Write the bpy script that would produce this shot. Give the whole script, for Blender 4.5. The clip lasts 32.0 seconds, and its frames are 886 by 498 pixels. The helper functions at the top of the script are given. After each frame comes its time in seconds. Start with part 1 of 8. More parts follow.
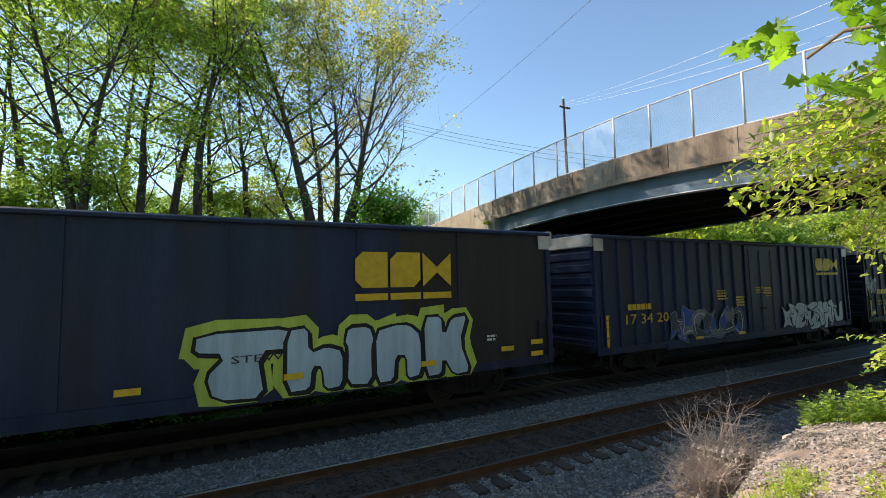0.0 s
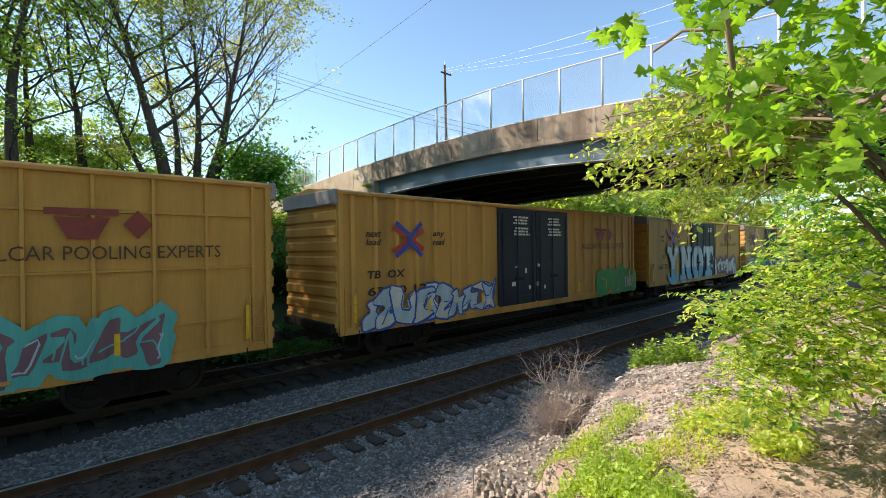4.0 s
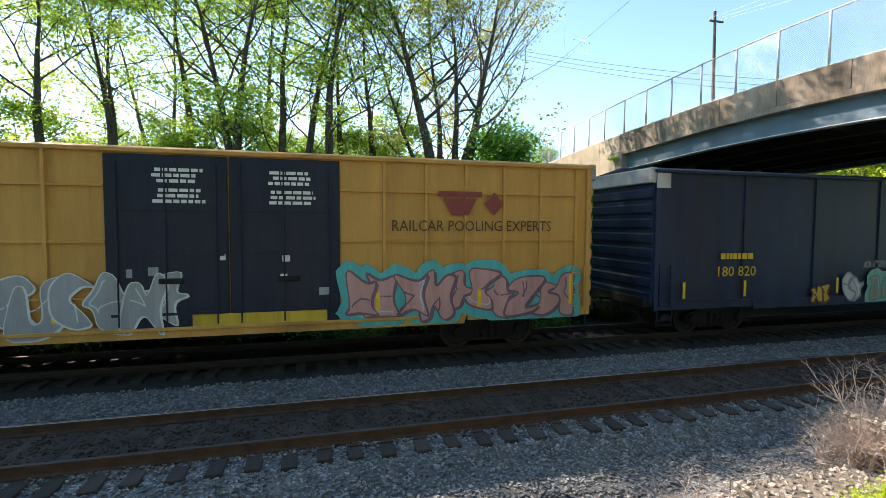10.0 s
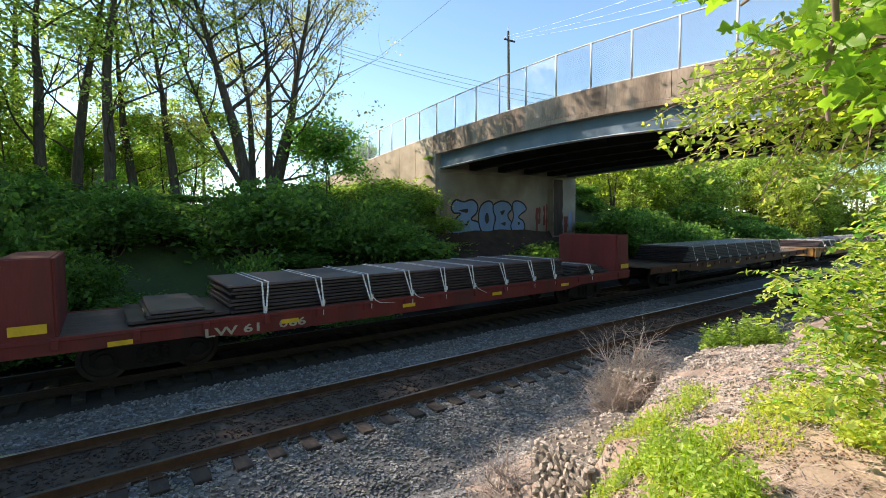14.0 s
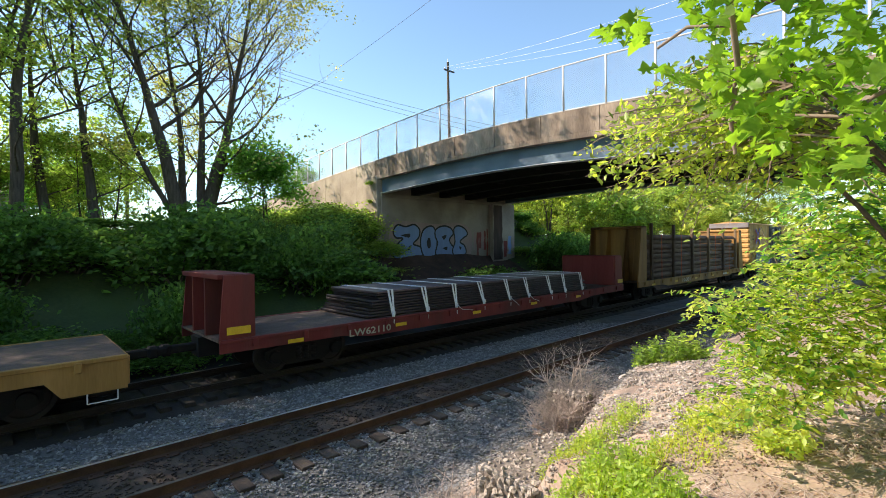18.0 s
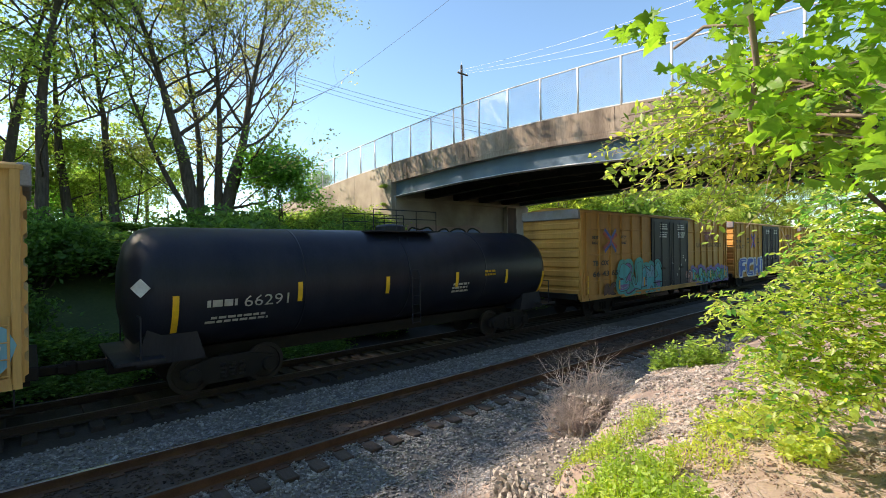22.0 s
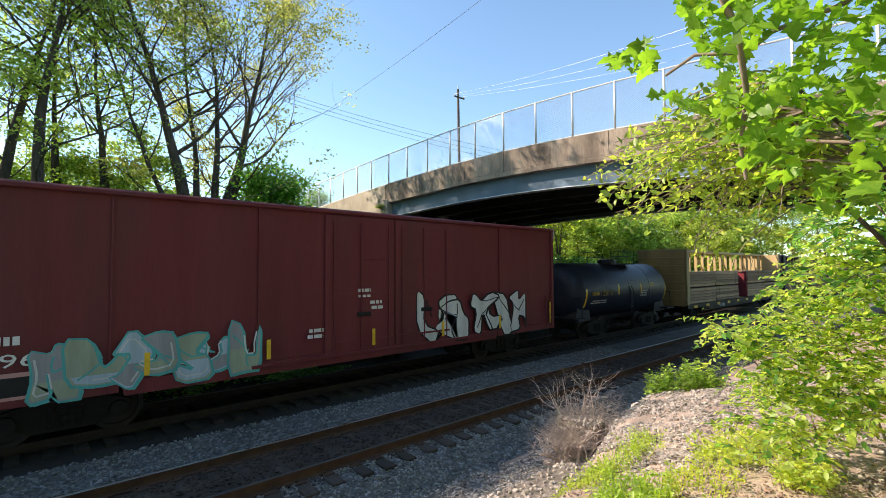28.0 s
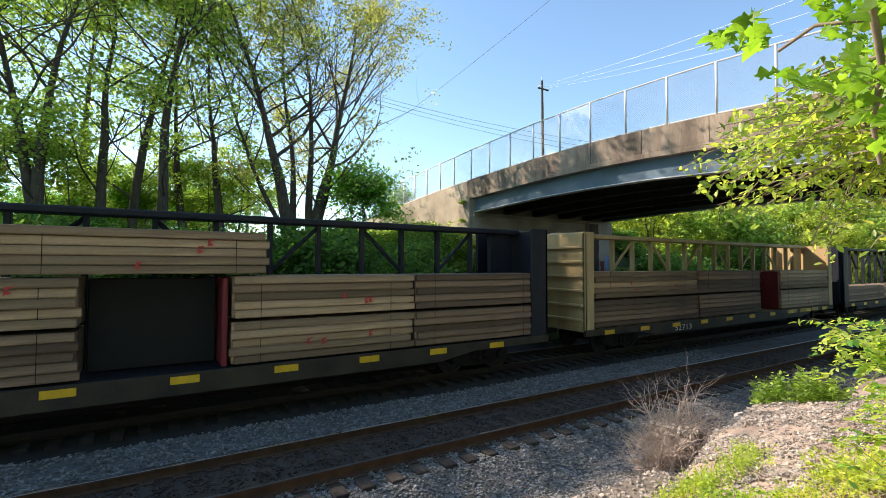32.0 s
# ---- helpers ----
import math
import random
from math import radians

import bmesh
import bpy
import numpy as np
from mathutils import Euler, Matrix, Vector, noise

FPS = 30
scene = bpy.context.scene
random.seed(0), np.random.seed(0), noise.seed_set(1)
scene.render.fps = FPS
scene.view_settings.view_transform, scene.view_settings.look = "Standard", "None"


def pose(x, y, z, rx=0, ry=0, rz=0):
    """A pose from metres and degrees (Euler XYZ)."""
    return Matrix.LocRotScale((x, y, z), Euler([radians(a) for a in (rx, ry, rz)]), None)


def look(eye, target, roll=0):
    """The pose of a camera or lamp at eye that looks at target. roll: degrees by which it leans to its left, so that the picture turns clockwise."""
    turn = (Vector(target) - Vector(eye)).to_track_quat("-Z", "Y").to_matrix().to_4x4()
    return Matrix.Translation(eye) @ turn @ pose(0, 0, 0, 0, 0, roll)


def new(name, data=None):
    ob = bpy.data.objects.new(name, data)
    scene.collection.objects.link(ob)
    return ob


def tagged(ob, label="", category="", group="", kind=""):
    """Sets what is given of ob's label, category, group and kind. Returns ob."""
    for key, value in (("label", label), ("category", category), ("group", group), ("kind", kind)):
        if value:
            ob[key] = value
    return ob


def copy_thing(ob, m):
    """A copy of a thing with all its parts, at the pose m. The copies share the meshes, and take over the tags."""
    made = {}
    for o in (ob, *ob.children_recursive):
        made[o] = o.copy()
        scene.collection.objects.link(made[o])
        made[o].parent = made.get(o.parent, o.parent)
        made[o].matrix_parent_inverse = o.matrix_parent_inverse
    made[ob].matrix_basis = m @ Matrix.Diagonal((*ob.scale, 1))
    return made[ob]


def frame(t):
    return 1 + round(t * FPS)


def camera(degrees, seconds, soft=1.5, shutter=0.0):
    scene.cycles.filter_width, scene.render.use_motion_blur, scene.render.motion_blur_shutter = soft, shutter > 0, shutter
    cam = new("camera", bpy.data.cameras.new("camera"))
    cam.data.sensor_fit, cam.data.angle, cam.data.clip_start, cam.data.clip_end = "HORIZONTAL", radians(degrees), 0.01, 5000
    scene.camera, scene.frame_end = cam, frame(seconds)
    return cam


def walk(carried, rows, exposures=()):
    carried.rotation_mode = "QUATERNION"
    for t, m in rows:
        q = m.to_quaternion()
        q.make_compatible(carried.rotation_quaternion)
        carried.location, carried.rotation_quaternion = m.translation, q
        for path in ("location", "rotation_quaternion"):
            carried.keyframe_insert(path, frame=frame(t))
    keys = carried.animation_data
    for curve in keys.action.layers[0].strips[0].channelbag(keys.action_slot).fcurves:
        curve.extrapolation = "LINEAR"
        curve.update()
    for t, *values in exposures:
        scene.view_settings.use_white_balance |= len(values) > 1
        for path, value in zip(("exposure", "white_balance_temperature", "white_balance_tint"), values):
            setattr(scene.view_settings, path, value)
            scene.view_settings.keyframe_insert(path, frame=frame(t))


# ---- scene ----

# World: x runs along the railway, y across it away from the camera, z up from the top of the rails.
EYE = (0.0, 0.0, 3.31)
PATH = [(0, 28.83, 4.56, -1.25), (0.5, 32.63, 3.81, -1.14), (1, 35.91, 2.91, -1.12), (1.5, 38.50, 2.24, -1.04), (2, 40.27, 1.65, -1.19), (2.5, 41.64, 1.09, -1.03), (3, 42.52, 0.60, -0.91), (3.5, 42.95, 0.22, -0.80), (5.5, 45.13, -1.06, -0.48), (6, 42.51, -1.05, -0.52), (6.5, 39.61, -0.94, -0.33), (7, 39.85, -0.64, -0.35), (7.5, 41.01, -0.91, -0.42), (8, 41.89, -2.10, -0.57), (8.5, 41.90, -3.21, -0.64), (9, 36.06, -3.32, -0.44), (9.5, 25.51, -3.01, -0.24), (10, 14.55, -2.92, 0.28), (10.5, 9.71, -2.78, 0.24), (11, 5.86, -2.84, 0.23), (11.5, 2.79, -2.94, 0.35), (12, 2.24, -2.97, 0.14), (12.5, 8.37, -2.92, -0.02), (13, 24.99, -2.35, -0.34), (13.5, 33.52, -2.74, -0.49), (14, 36.08, -3.39, -0.47), (14.5, 38.07, -3.90, -0.59), (15, 39.55, -4.40, -0.58), (15.5, 40.65, -4.13, -0.66), (17.5, 43.08, -0.75, -0.67), (18, 43.18, -0.43, -0.69), (18.5, 43.23, 0.09, -0.50), (19, 43.06, 0.56, -0.50), (19.5, 41.49, 1.01, -0.41), (20, 38.89, 1.02, -0.45), (20.5, 37.56, 0.45, -0.57), (21, 38.74, 0.14, -0.75), (21.5, 40.36, 0.33, -0.73), (22, 41.48, -0.06, -0.77), (22.5, 41.97, 0.24, -0.70), (23, 42.16, 0.71, -0.69), (23.5, 42.37, 1.30, -0.54), (24, 42.57, 1.78, -0.56), (24.5, 42.70, 2.13, -0.54), (25, 42.27, 2.19, -0.46), (25.5, 41.74, 2.22, -0.35), (27.5, 42.06, 2.47, -0.28), (28, 42.07, 2.47, -0.28), (28.5, 41.31, 2.55, -0.32), (29, 38.86, 2.83, -0.23), (29.5, 38.09, 3.23, -0.02), (30, 38.81, 3.68, -0.07), (30.5, 38.40, 4.16, -0.13), (31, 36.74, 4.06, -0.06), (31.5, 34.77, 3.41, -0.01), (32, 31.99, 1.93, 0.16)]


def aim(az, pitch, roll):
    """Camera pose: az degrees clockwise from +y, pitch up, roll."""
    a, p = radians(az), radians(pitch)
    way = Vector((math.sin(a) * math.cos(p), math.cos(a) * math.cos(p), math.sin(p)))
    return look(EYE, Vector(EYE) + way, roll)


cam = camera(86.92, 32.0, soft=0.5)
walk(cam, [(t, aim(a, p, r)) for t, a, p, r in PATH],
     exposures=[(t, e, 7650, 18) for t, e in ((0, 0.50), (1, 0.62), (2, 0.64), (3, 0.70), (5.5, 0.77), (9.4, 0.78), (10.0, 1.12), (10.8, 1.18), (12.3, 1.15), (13, 0.82), (32, 0.80))])

# ---- light: clear morning sky, sun beyond the train to the left ----
SUN_AZ, SUN_EL = -39.0, 37.6          # degrees clockwise from +y, above the horizon
world = bpy.data.worlds.new("sky")
scene.world = world
world.use_nodes = True
wn, wl = world.node_tree.nodes, world.node_tree.links
sky = wn.new("ShaderNodeTexSky")
sky.sky_type, sky.sun_disc = "NISHITA", False
sky.sun_elevation, sky.sun_rotation = radians(SUN_EL), radians(SUN_AZ)
sky.air_density, sky.dust_density, sky.ozone_density = 1.0, 0.2, 1.6
wn["Background"].inputs["Strength"].default_value = 0.15
clear = wn.new("ShaderNodeMix")          # a very clear, saturated morning blue
clear.data_type, clear.blend_type = "RGBA", "MULTIPLY"
clear.inputs[0].default_value = 1.0
clear.inputs[7].default_value = (0.83, 1.09, 1.19, 1)
wl.new(sky.outputs["Color"], clear.inputs[6])
wl.new(clear.outputs[2], wn["Background"].inputs["Color"])
sun = new("sun", bpy.data.lights.new("sun", "SUN"))
sun.data.energy, sun.data.angle, sun.data.color = 5.0, radians(0.53), (1.0, 0.93, 0.82)
sa, se = radians(SUN_AZ), radians(SUN_EL)
sun.matrix_world = look((0, 0, 60), Vector((0, 0, 60)) - Vector((math.sin(sa) * math.cos(se), math.cos(sa) * math.cos(se), math.sin(se))))


# ---- materials ----
def ramp_mat(name, dark, light, rough=0.8, metal=0.0, scale=3.0, fine=40.0, bump=0.2, rnd=0.0, island=0.0, stain=None, stain_amt=0.35, stretch=(1, 1, 1), sheen=0.0, trans=0.0):
    """A surface whose colour wanders between two tones at two scales, with fine relief, optional stains and per-piece variation."""
    m = bpy.data.materials.new(name)
    m.use_nodes = True
    n, l = m.node_tree.nodes, m.node_tree.links
    b = n["Principled BSDF"]
    co = n.new("ShaderNodeTexCoord")
    mp = n.new("ShaderNodeMapping")
    mp.inputs["Scale"].default_value = stretch
    l.new(co.outputs["Object"], mp.inputs["Vector"])
    n1 = n.new("ShaderNodeTexNoise")
    n1.inputs["Scale"].default_value, n1.inputs["Detail"].default_value = scale, 6.0
    n2 = n.new("ShaderNodeTexNoise")
    n2.inputs["Scale"].default_value, n2.inputs["Detail"].default_value = fine, 4.0
    for q in (n1, n2):
        l.new(mp.outputs[0], q.inputs["Vector"])
    mx = n.new("ShaderNodeMath")
    mx.operation = "MULTIPLY_ADD"
    l.new(n2.outputs["Fac"], mx.inputs[0])
    mx.inputs[1].default_value = 0.5
    l.new(n1.outputs["Fac"], mx.inputs[2])
    cr = n.new("ShaderNodeValToRGB")
    cr.color_ramp.elements[0].position, cr.color_ramp.elements[1].position = 0.5, 1.0
    cr.color_ramp.elements[0].color, cr.color_ramp.elements[1].color = (*dark, 1), (*light, 1)
    l.new(mx.outputs[0], cr.inputs[0])
    col = cr.outputs[0]
    if stain:
        n3 = n.new("ShaderNodeTexNoise")
        n3.inputs["Scale"].default_value, n3.inputs["Detail"].default_value = scale * 0.45, 8.0
        l.new(mp.outputs[0], n3.inputs["Vector"])
        r3 = n.new("ShaderNodeValToRGB")
        r3.color_ramp.elements[0].position, r3.color_ramp.elements[1].position = 0.5, 0.72
        r3.color_ramp.elements[1].color = (stain_amt * 2, stain_amt * 2, stain_amt * 2, 1)
        l.new(n3.outputs["Fac"], r3.inputs[0])
        m3 = n.new("ShaderNodeMix")
        m3.data_type = "RGBA"
        l.new(r3.outputs[0], m3.inputs[0])
        l.new(col, m3.inputs[6])
        m3.inputs[7].default_value = (*stain, 1)
        col = m3.outputs[2]
    if rnd or island:
        hs = n.new("ShaderNodeHueSaturation")
        src = n.new("ShaderNodeObjectInfo").outputs["Random"] if rnd else n.new("ShaderNodeNewGeometry").outputs["Random Per Island"]
        mr = n.new("ShaderNodeMapRange")
        k = rnd or island
        mr.inputs[3].default_value, mr.inputs[4].default_value = 1 - k, 1 + k
        l.new(src, mr.inputs[0])
        l.new(mr.outputs[0], hs.inputs["Value"])
        l.new(col, hs.inputs["Color"])
        col = hs.outputs[0]
    l.new(col, b.inputs["Base Color"])
    rr = n.new("ShaderNodeMapRange")
    rr.inputs[3].default_value, rr.inputs[4].default_value = max(rough - 0.12, 0.03), min(rough + 0.12, 1.0)
    l.new(n1.outputs["Fac"], rr.inputs[0])
    l.new(rr.outputs[0], b.inputs["Roughness"])
    b.inputs["Metallic"].default_value = metal
    if bump:
        bp = n.new("ShaderNodeBump")
        bp.inputs["Strength"].default_value, bp.inputs["Distance"].default_value = bump, 0.02
        l.new(mx.outputs[0], bp.inputs["Height"])
        l.new(bp.outputs[0], b.inputs["Normal"])
    if trans:
        out = n["Material Output"]
        tr = n.new("ShaderNodeBsdfTranslucent")
        gain = n.new("ShaderNodeMix")
        gain.data_type, gain.blend_type, gain.clamp_result = "RGBA", "MULTIPLY", True
        gain.inputs[0].default_value = 1.0
        gain.inputs[7].default_value = (2.5, 2.45, 1.2, 1)
        l.new(col, gain.inputs[6])
        l.new(gain.outputs[2], tr.inputs["Color"])
        sh = n.new("ShaderNodeMixShader")
        sh.inputs[0].default_value = trans
        l.new(b.outputs[0], sh.inputs[1])
        l.new(tr.outputs[0], sh.inputs[2])
        l.new(sh.outputs[0], out.inputs["Surface"])
    return m


def paint(name, c, rough=0.55, dirt=(0.05, 0.045, 0.04), amt=0.3, k=0.12, scale=1.2):
    """Weathered vehicle paint: base colour with faded patches, grime and faint streaks down the sheet."""
    d = tuple(v * (1 - k) for v in c)
    e = tuple(min(v * (1 + k) + 0.01, 1) for v in c)
    m = ramp_mat(name, d, e, rough, 0.0, scale, 26.0, 0.06, stain=dirt, stain_amt=amt, stretch=(1.5, 1.5, 0.16))
    m.node_tree.nodes["Principled BSDF"].inputs["Specular IOR Level"].default_value = 0.22
    return m


def plain(name, c, rough=0.6, metal=0.0):
    d, e = tuple(v * 0.8 for v in c), tuple(min(v * 1.15, 1) for v in c)
    return ramp_mat(name, d, e, rough, metal, 5.0, 60.0, 0.05)


# ---- mesh helpers ----
class Shape:
    """Vertices and faces of one part."""

    def __init__(self):
        self.v, self.f = [], []

    def add(self, vs, fs):
        k = len(self.v)
        self.v += [tuple(p) for p in vs]
        self.f += [tuple(i + k for i in f) for f in fs]
        return self

    def box(self, x0, x1, y0, y1, z0, z1):
        return self.add([(x0, y0, z0), (x1, y0, z0), (x1, y1, z0), (x0, y1, z0), (x0, y0, z1), (x1, y0, z1), (x1, y1, z1), (x0, y1, z1)],
                        [(3, 2, 1, 0), (4, 5, 6, 7), (0, 1, 5, 4), (1, 2, 6, 5), (2, 3, 7, 6), (3, 0, 4, 7)])

    def soft(self, x0, x1, y0, y1, z0, z1, b=0.02):
        """A box with chamfered edges."""
        b = min(b, (x1 - x0) / 2.2, (y1 - y0) / 2.2, (z1 - z0) / 2.2)
        vs, idx = [], {}
        for sx, X in ((0, (x0, x1)), (1, (x0, x1))):
            for sy in (0, 1):
                for sz in (0, 1):
                    p = (X[sx], (y0, y1)[sy], (z0, z1)[sz])
                    d = (b if sx == 0 else -b, b if sy == 0 else -b, b if sz == 0 else -b)
                    for ax in range(3):
                        q = [p[i] + (0 if i == ax else d[i]) for i in range(3)]
                        idx[sx, sy, sz, ax] = len(vs)
                        vs.append(q)
        fs = []
        for ax in range(3):
            o = [i for i in range(3) if i != ax]
            for s in (0, 1):
                quad = []
                for a, c in ((0, 0), (1, 0), (1, 1), (0, 1)):
                    k = [0, 0, 0]
                    k[ax], k[o[0]], k[o[1]] = s, a, c
                    quad.append(idx[k[0], k[1], k[2], ax])
                fs.append(tuple(quad) if (s == 1) == (ax != 1) else tuple(reversed(quad)))
        for ax in range(3):
            o = [i for i in range(3) if i != ax]
            for a in (0, 1):
                for c in (0, 1):
                    k0, k1 = [0, 0, 0], [0, 0, 0]
                    k0[o[0]] = k1[o[0]] = a
                    k0[o[1]] = k1[o[1]] = c
                    k1[ax] = 1
                    fs.append((idx[(*k0, o[0])], idx[(*k1, o[0])], idx[(*k1, o[1])], idx[(*k0, o[1])]))
        for sx in (0, 1):
            for sy in (0, 1):
                for sz in (0, 1):
                    fs.append(tuple(idx[sx, sy, sz, ax] for ax in range(3)))
        return self.add(vs, fs)

    def prism(self, pts, a, b, axis="y"):
        """A flat outline given in the two other axes, pulled from a to b along one axis."""
        n = len(pts)

        def at(p, d):
            return (p[0], d, p[1]) if axis == "y" else (d, p[0], p[1]) if axis == "x" else (p[0], p[1], d)
        vs = [at(p, a) for p in pts] + [at(p, b) for p in pts]
        fs = [tuple(range(n)), tuple(range(2 * n - 1, n - 1, -1))] + [(i, i + n, (i + 1) % n + n, (i + 1) % n) for i in range(n)]
        return self.add(vs, fs)

    def tube(self, p, q, r0, r1=None, n=6, caps=True):
        p, q = Vector(p), Vector(q)
        r1 = r0 if r1 is None else r1
        d = (q - p)
        if d.length < 1e-6:
            return self
        d.normalize()
        u = d.orthogonal().normalized()
        w = d.cross(u)
        vs = []
        for c, r in ((p, r0), (q, r1)):
            for i in range(n):
                a = 2 * math.pi * i / n
                vs.append(c + (u * math.cos(a) + w * math.sin(a)) * r)
        fs = [(i, (i + 1) % n, (i + 1) % n + n, i + n) for i in range(n)]
        if caps:
            fs += [tuple(range(n - 1, -1, -1)), tuple(range(n, 2 * n))]
        return self.add(vs, fs)

    def sweep(self, pts, radii, n=6):
        """One connected round bar along a line of points."""
        pts = [Vector(p) for p in pts]
        vs, fs = [], []
        u = None
        for i, p in enumerate(pts):
            d = (pts[min(i + 1, len(pts) - 1)] - pts[max(i - 1, 0)]).normalized()
            u = d.orthogonal().normalized() if u is None else (u - d * u.dot(d)).normalized()
            w = d.cross(u)
            for k in range(n):
                a = 2 * math.pi * k / n
                vs.append(p + (u * math.cos(a) + w * math.sin(a)) * radii[i])
            if i:
                for k in range(n):
                    a, b = (i - 1) * n, i * n
                    fs.append((a + k, a + (k + 1) % n, b + (k + 1) % n, b + k))
        return self.add(vs, fs)

    def lathe(self, prof, n=24, axis="y", centre=(0, 0, 0)):
        """Rings (along, radius) round an axis."""
        vs = []
        for a, r in prof:
            for i in range(n):
                t = 2 * math.pi * i / n
                c, s = math.cos(t) * r, math.sin(t) * r
                p = (c, a, s) if axis == "y" else (a, c, s) if axis == "x" else (c, s, a)
                vs.append((p[0] + centre[0], p[1] + centre[1], p[2] + centre[2]))
        fs = []
        for k in range(len(prof) - 1):
            for i in range(n):
                j = (i + 1) % n
                fs.append((k * n + i, k * n + j, (k + 1) * n + j, (k + 1) * n + i))
        fs += [tuple(range(n - 1, -1, -1)), tuple(range((len(prof) - 1) * n, len(prof) * n))]
        return self.add(vs, fs)

    def mesh(self, name, material, smooth=False):
        me = bpy.data.meshes.new(name)
        me.from_pydata(self.v, [], self.f)
        if material:
            me.materials.append(material)
        bm = bmesh.new()
        bm.from_mesh(me)
        bmesh.ops.recalc_face_normals(bm, faces=bm.faces)
        bm.to_mesh(me)
        bm.free()
        if smooth:
            me.polygons.foreach_set("use_smooth", [True] * len(me.polygons))
        return me


def raw_mesh(name, verts, faces, material, smooth=False):
    me = bpy.data.meshes.new(name)
    me.from_pydata(verts, [], faces)
    me.materials.append(material)
    if smooth:
        me.polygons.foreach_set("use_smooth", [True] * len(me.polygons))
    return me


def part(name, shape, material, parent, label="", smooth=False, m=None):
    """One mesh object under a thing or part."""
    ob = new(name, shape.mesh(name, material, smooth) if isinstance(shape, Shape) else shape)
    ob.parent = parent
    if m is not None:
        ob.matrix_basis = m
    if label:
        ob["label"] = label
    return ob


def thing(name, label, category, group="", kind="", m=None):
    ob = new(name)
    if m is not None:
        ob.matrix_basis = m
    return tagged(ob, label, category, group, kind)


GLYPHS = {}


def words(text, size, bold=0.0, slant=0.0, space=1.0):
    """Flat lettering in the built-in font, as a mesh in the x-z plane, facing -y, centred low left."""
    key = (text, size, bold, slant, space)
    if key not in GLYPHS:
        cu = bpy.data.curves.new("lettering", "FONT")
        cu.body, cu.size, cu.offset, cu.shear, cu.space_character = text, size, bold, slant, space
        cu.resolution_u = 2
        cu.extrude = 0.002
        ob = bpy.data.objects.new("lettering", cu)
        me = bpy.data.meshes.new_from_object(ob)
        bpy.data.objects.remove(ob)
        me.transform(Matrix.Rotation(radians(90), 4, "X"))
        GLYPHS[key] = me
    return GLYPHS[key].copy()

# ---- materials of the place ----
M_BALLAST = ramp_mat("ballast", (0.052, 0.054, 0.058), (0.165, 0.165, 0.168), 0.95, 0, 2.0, 18.0, 0.9, stain=(0.10, 0.075, 0.055), stain_amt=0.3)
M_STONE_RUSTY = ramp_mat("rust_stained_stone", (0.026, 0.019, 0.016), (0.085, 0.06, 0.05), 0.95, 0, 6.0, 60.0, 0.3, island=0.4)
M_STONE = ramp_mat("ballast_stone", (0.085, 0.088, 0.092), (0.30, 0.30, 0.30), 0.9, 0, 6.0, 60.0, 0.3, island=0.45)
M_GROUND = ramp_mat("earth", (0.03, 0.055, 0.02), (0.08, 0.12, 0.045), 1.0, 0, 0.6, 9.0, 0.6, stain=(0.05, 0.09, 0.025), stain_amt=0.45)
M_DIRT = ramp_mat("pale_dirt", (0.20, 0.138, 0.105), (0.44, 0.345, 0.285), 1.0, 0, 1.4, 30.0, 1.0, stain=(0.20, 0.15, 0.115), stain_amt=0.35)
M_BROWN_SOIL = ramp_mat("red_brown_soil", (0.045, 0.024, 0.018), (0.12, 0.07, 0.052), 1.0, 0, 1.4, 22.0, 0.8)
M_RAIL = ramp_mat("rusty_rail", (0.055, 0.028, 0.018), (0.13, 0.07, 0.045), 0.75, 0.3, 3.0, 40.0, 0.2)
# far-track rail, with the shade under the train put into its colour
M_RAIL_SHADED = ramp_mat("shade_darkened_rail", (0.012, 0.009, 0.008), (0.04, 0.026, 0.02), 0.8, 0.2, 3.0, 40.0, 0.2)
M_RUSTY_BED = ramp_mat("rust_stained_bed", (0.026, 0.018, 0.014), (0.08, 0.055, 0.043), 0.95, 0, 2.0, 18.0, 0.9)
M_RAILTOP_DULL = ramp_mat("dull_rail_top", (0.05, 0.045, 0.042), (0.12, 0.11, 0.10), 0.6, 0.5, 2.0, 60.0, 0.03)
M_RAILTOP = ramp_mat("polished_rail_top", (0.45, 0.45, 0.46), (0.65, 0.65, 0.66), 0.3, 1.0, 2.0, 60.0, 0.03)
# near-black ballast: the shade under and beside the train is in the colour
M_BALLAST_SHADED = ramp_mat("shade_darkened_ballast", (0.010, 0.0095, 0.009), (0.036, 0.033, 0.031), 0.95, 0, 2.0, 18.0, 0.9)
M_TIE = ramp_mat("weathered_tie", (0.026, 0.020, 0.017), (0.075, 0.057, 0.047), 0.95, 0, 2.5, 45.0, 0.5, rnd=0.35, stretch=(6, 0.8, 3))
M_CONCRETE = ramp_mat("old_concrete", (0.30, 0.255, 0.20), (0.52, 0.455, 0.365), 0.92, 0, 0.9, 24.0, 0.3, stain=(0.13, 0.105, 0.085), stain_amt=0.4, rnd=0.08)
M_CONCRETE_GREY = ramp_mat("grey_concrete", (0.27, 0.24, 0.205), (0.43, 0.39, 0.34), 0.92, 0, 0.8, 24.0, 0.3, stain=(0.13, 0.11, 0.10), stain_amt=0.35)
M_PARAPET = ramp_mat("streaked_parapet_concrete", (0.17, 0.13, 0.10), (0.42, 0.345, 0.275), 0.95, 0, 1.6, 22.0, 0.4, stain=(0.055, 0.04, 0.032), stain_amt=0.5, stretch=(1, 1, 0.22), rnd=0.12)
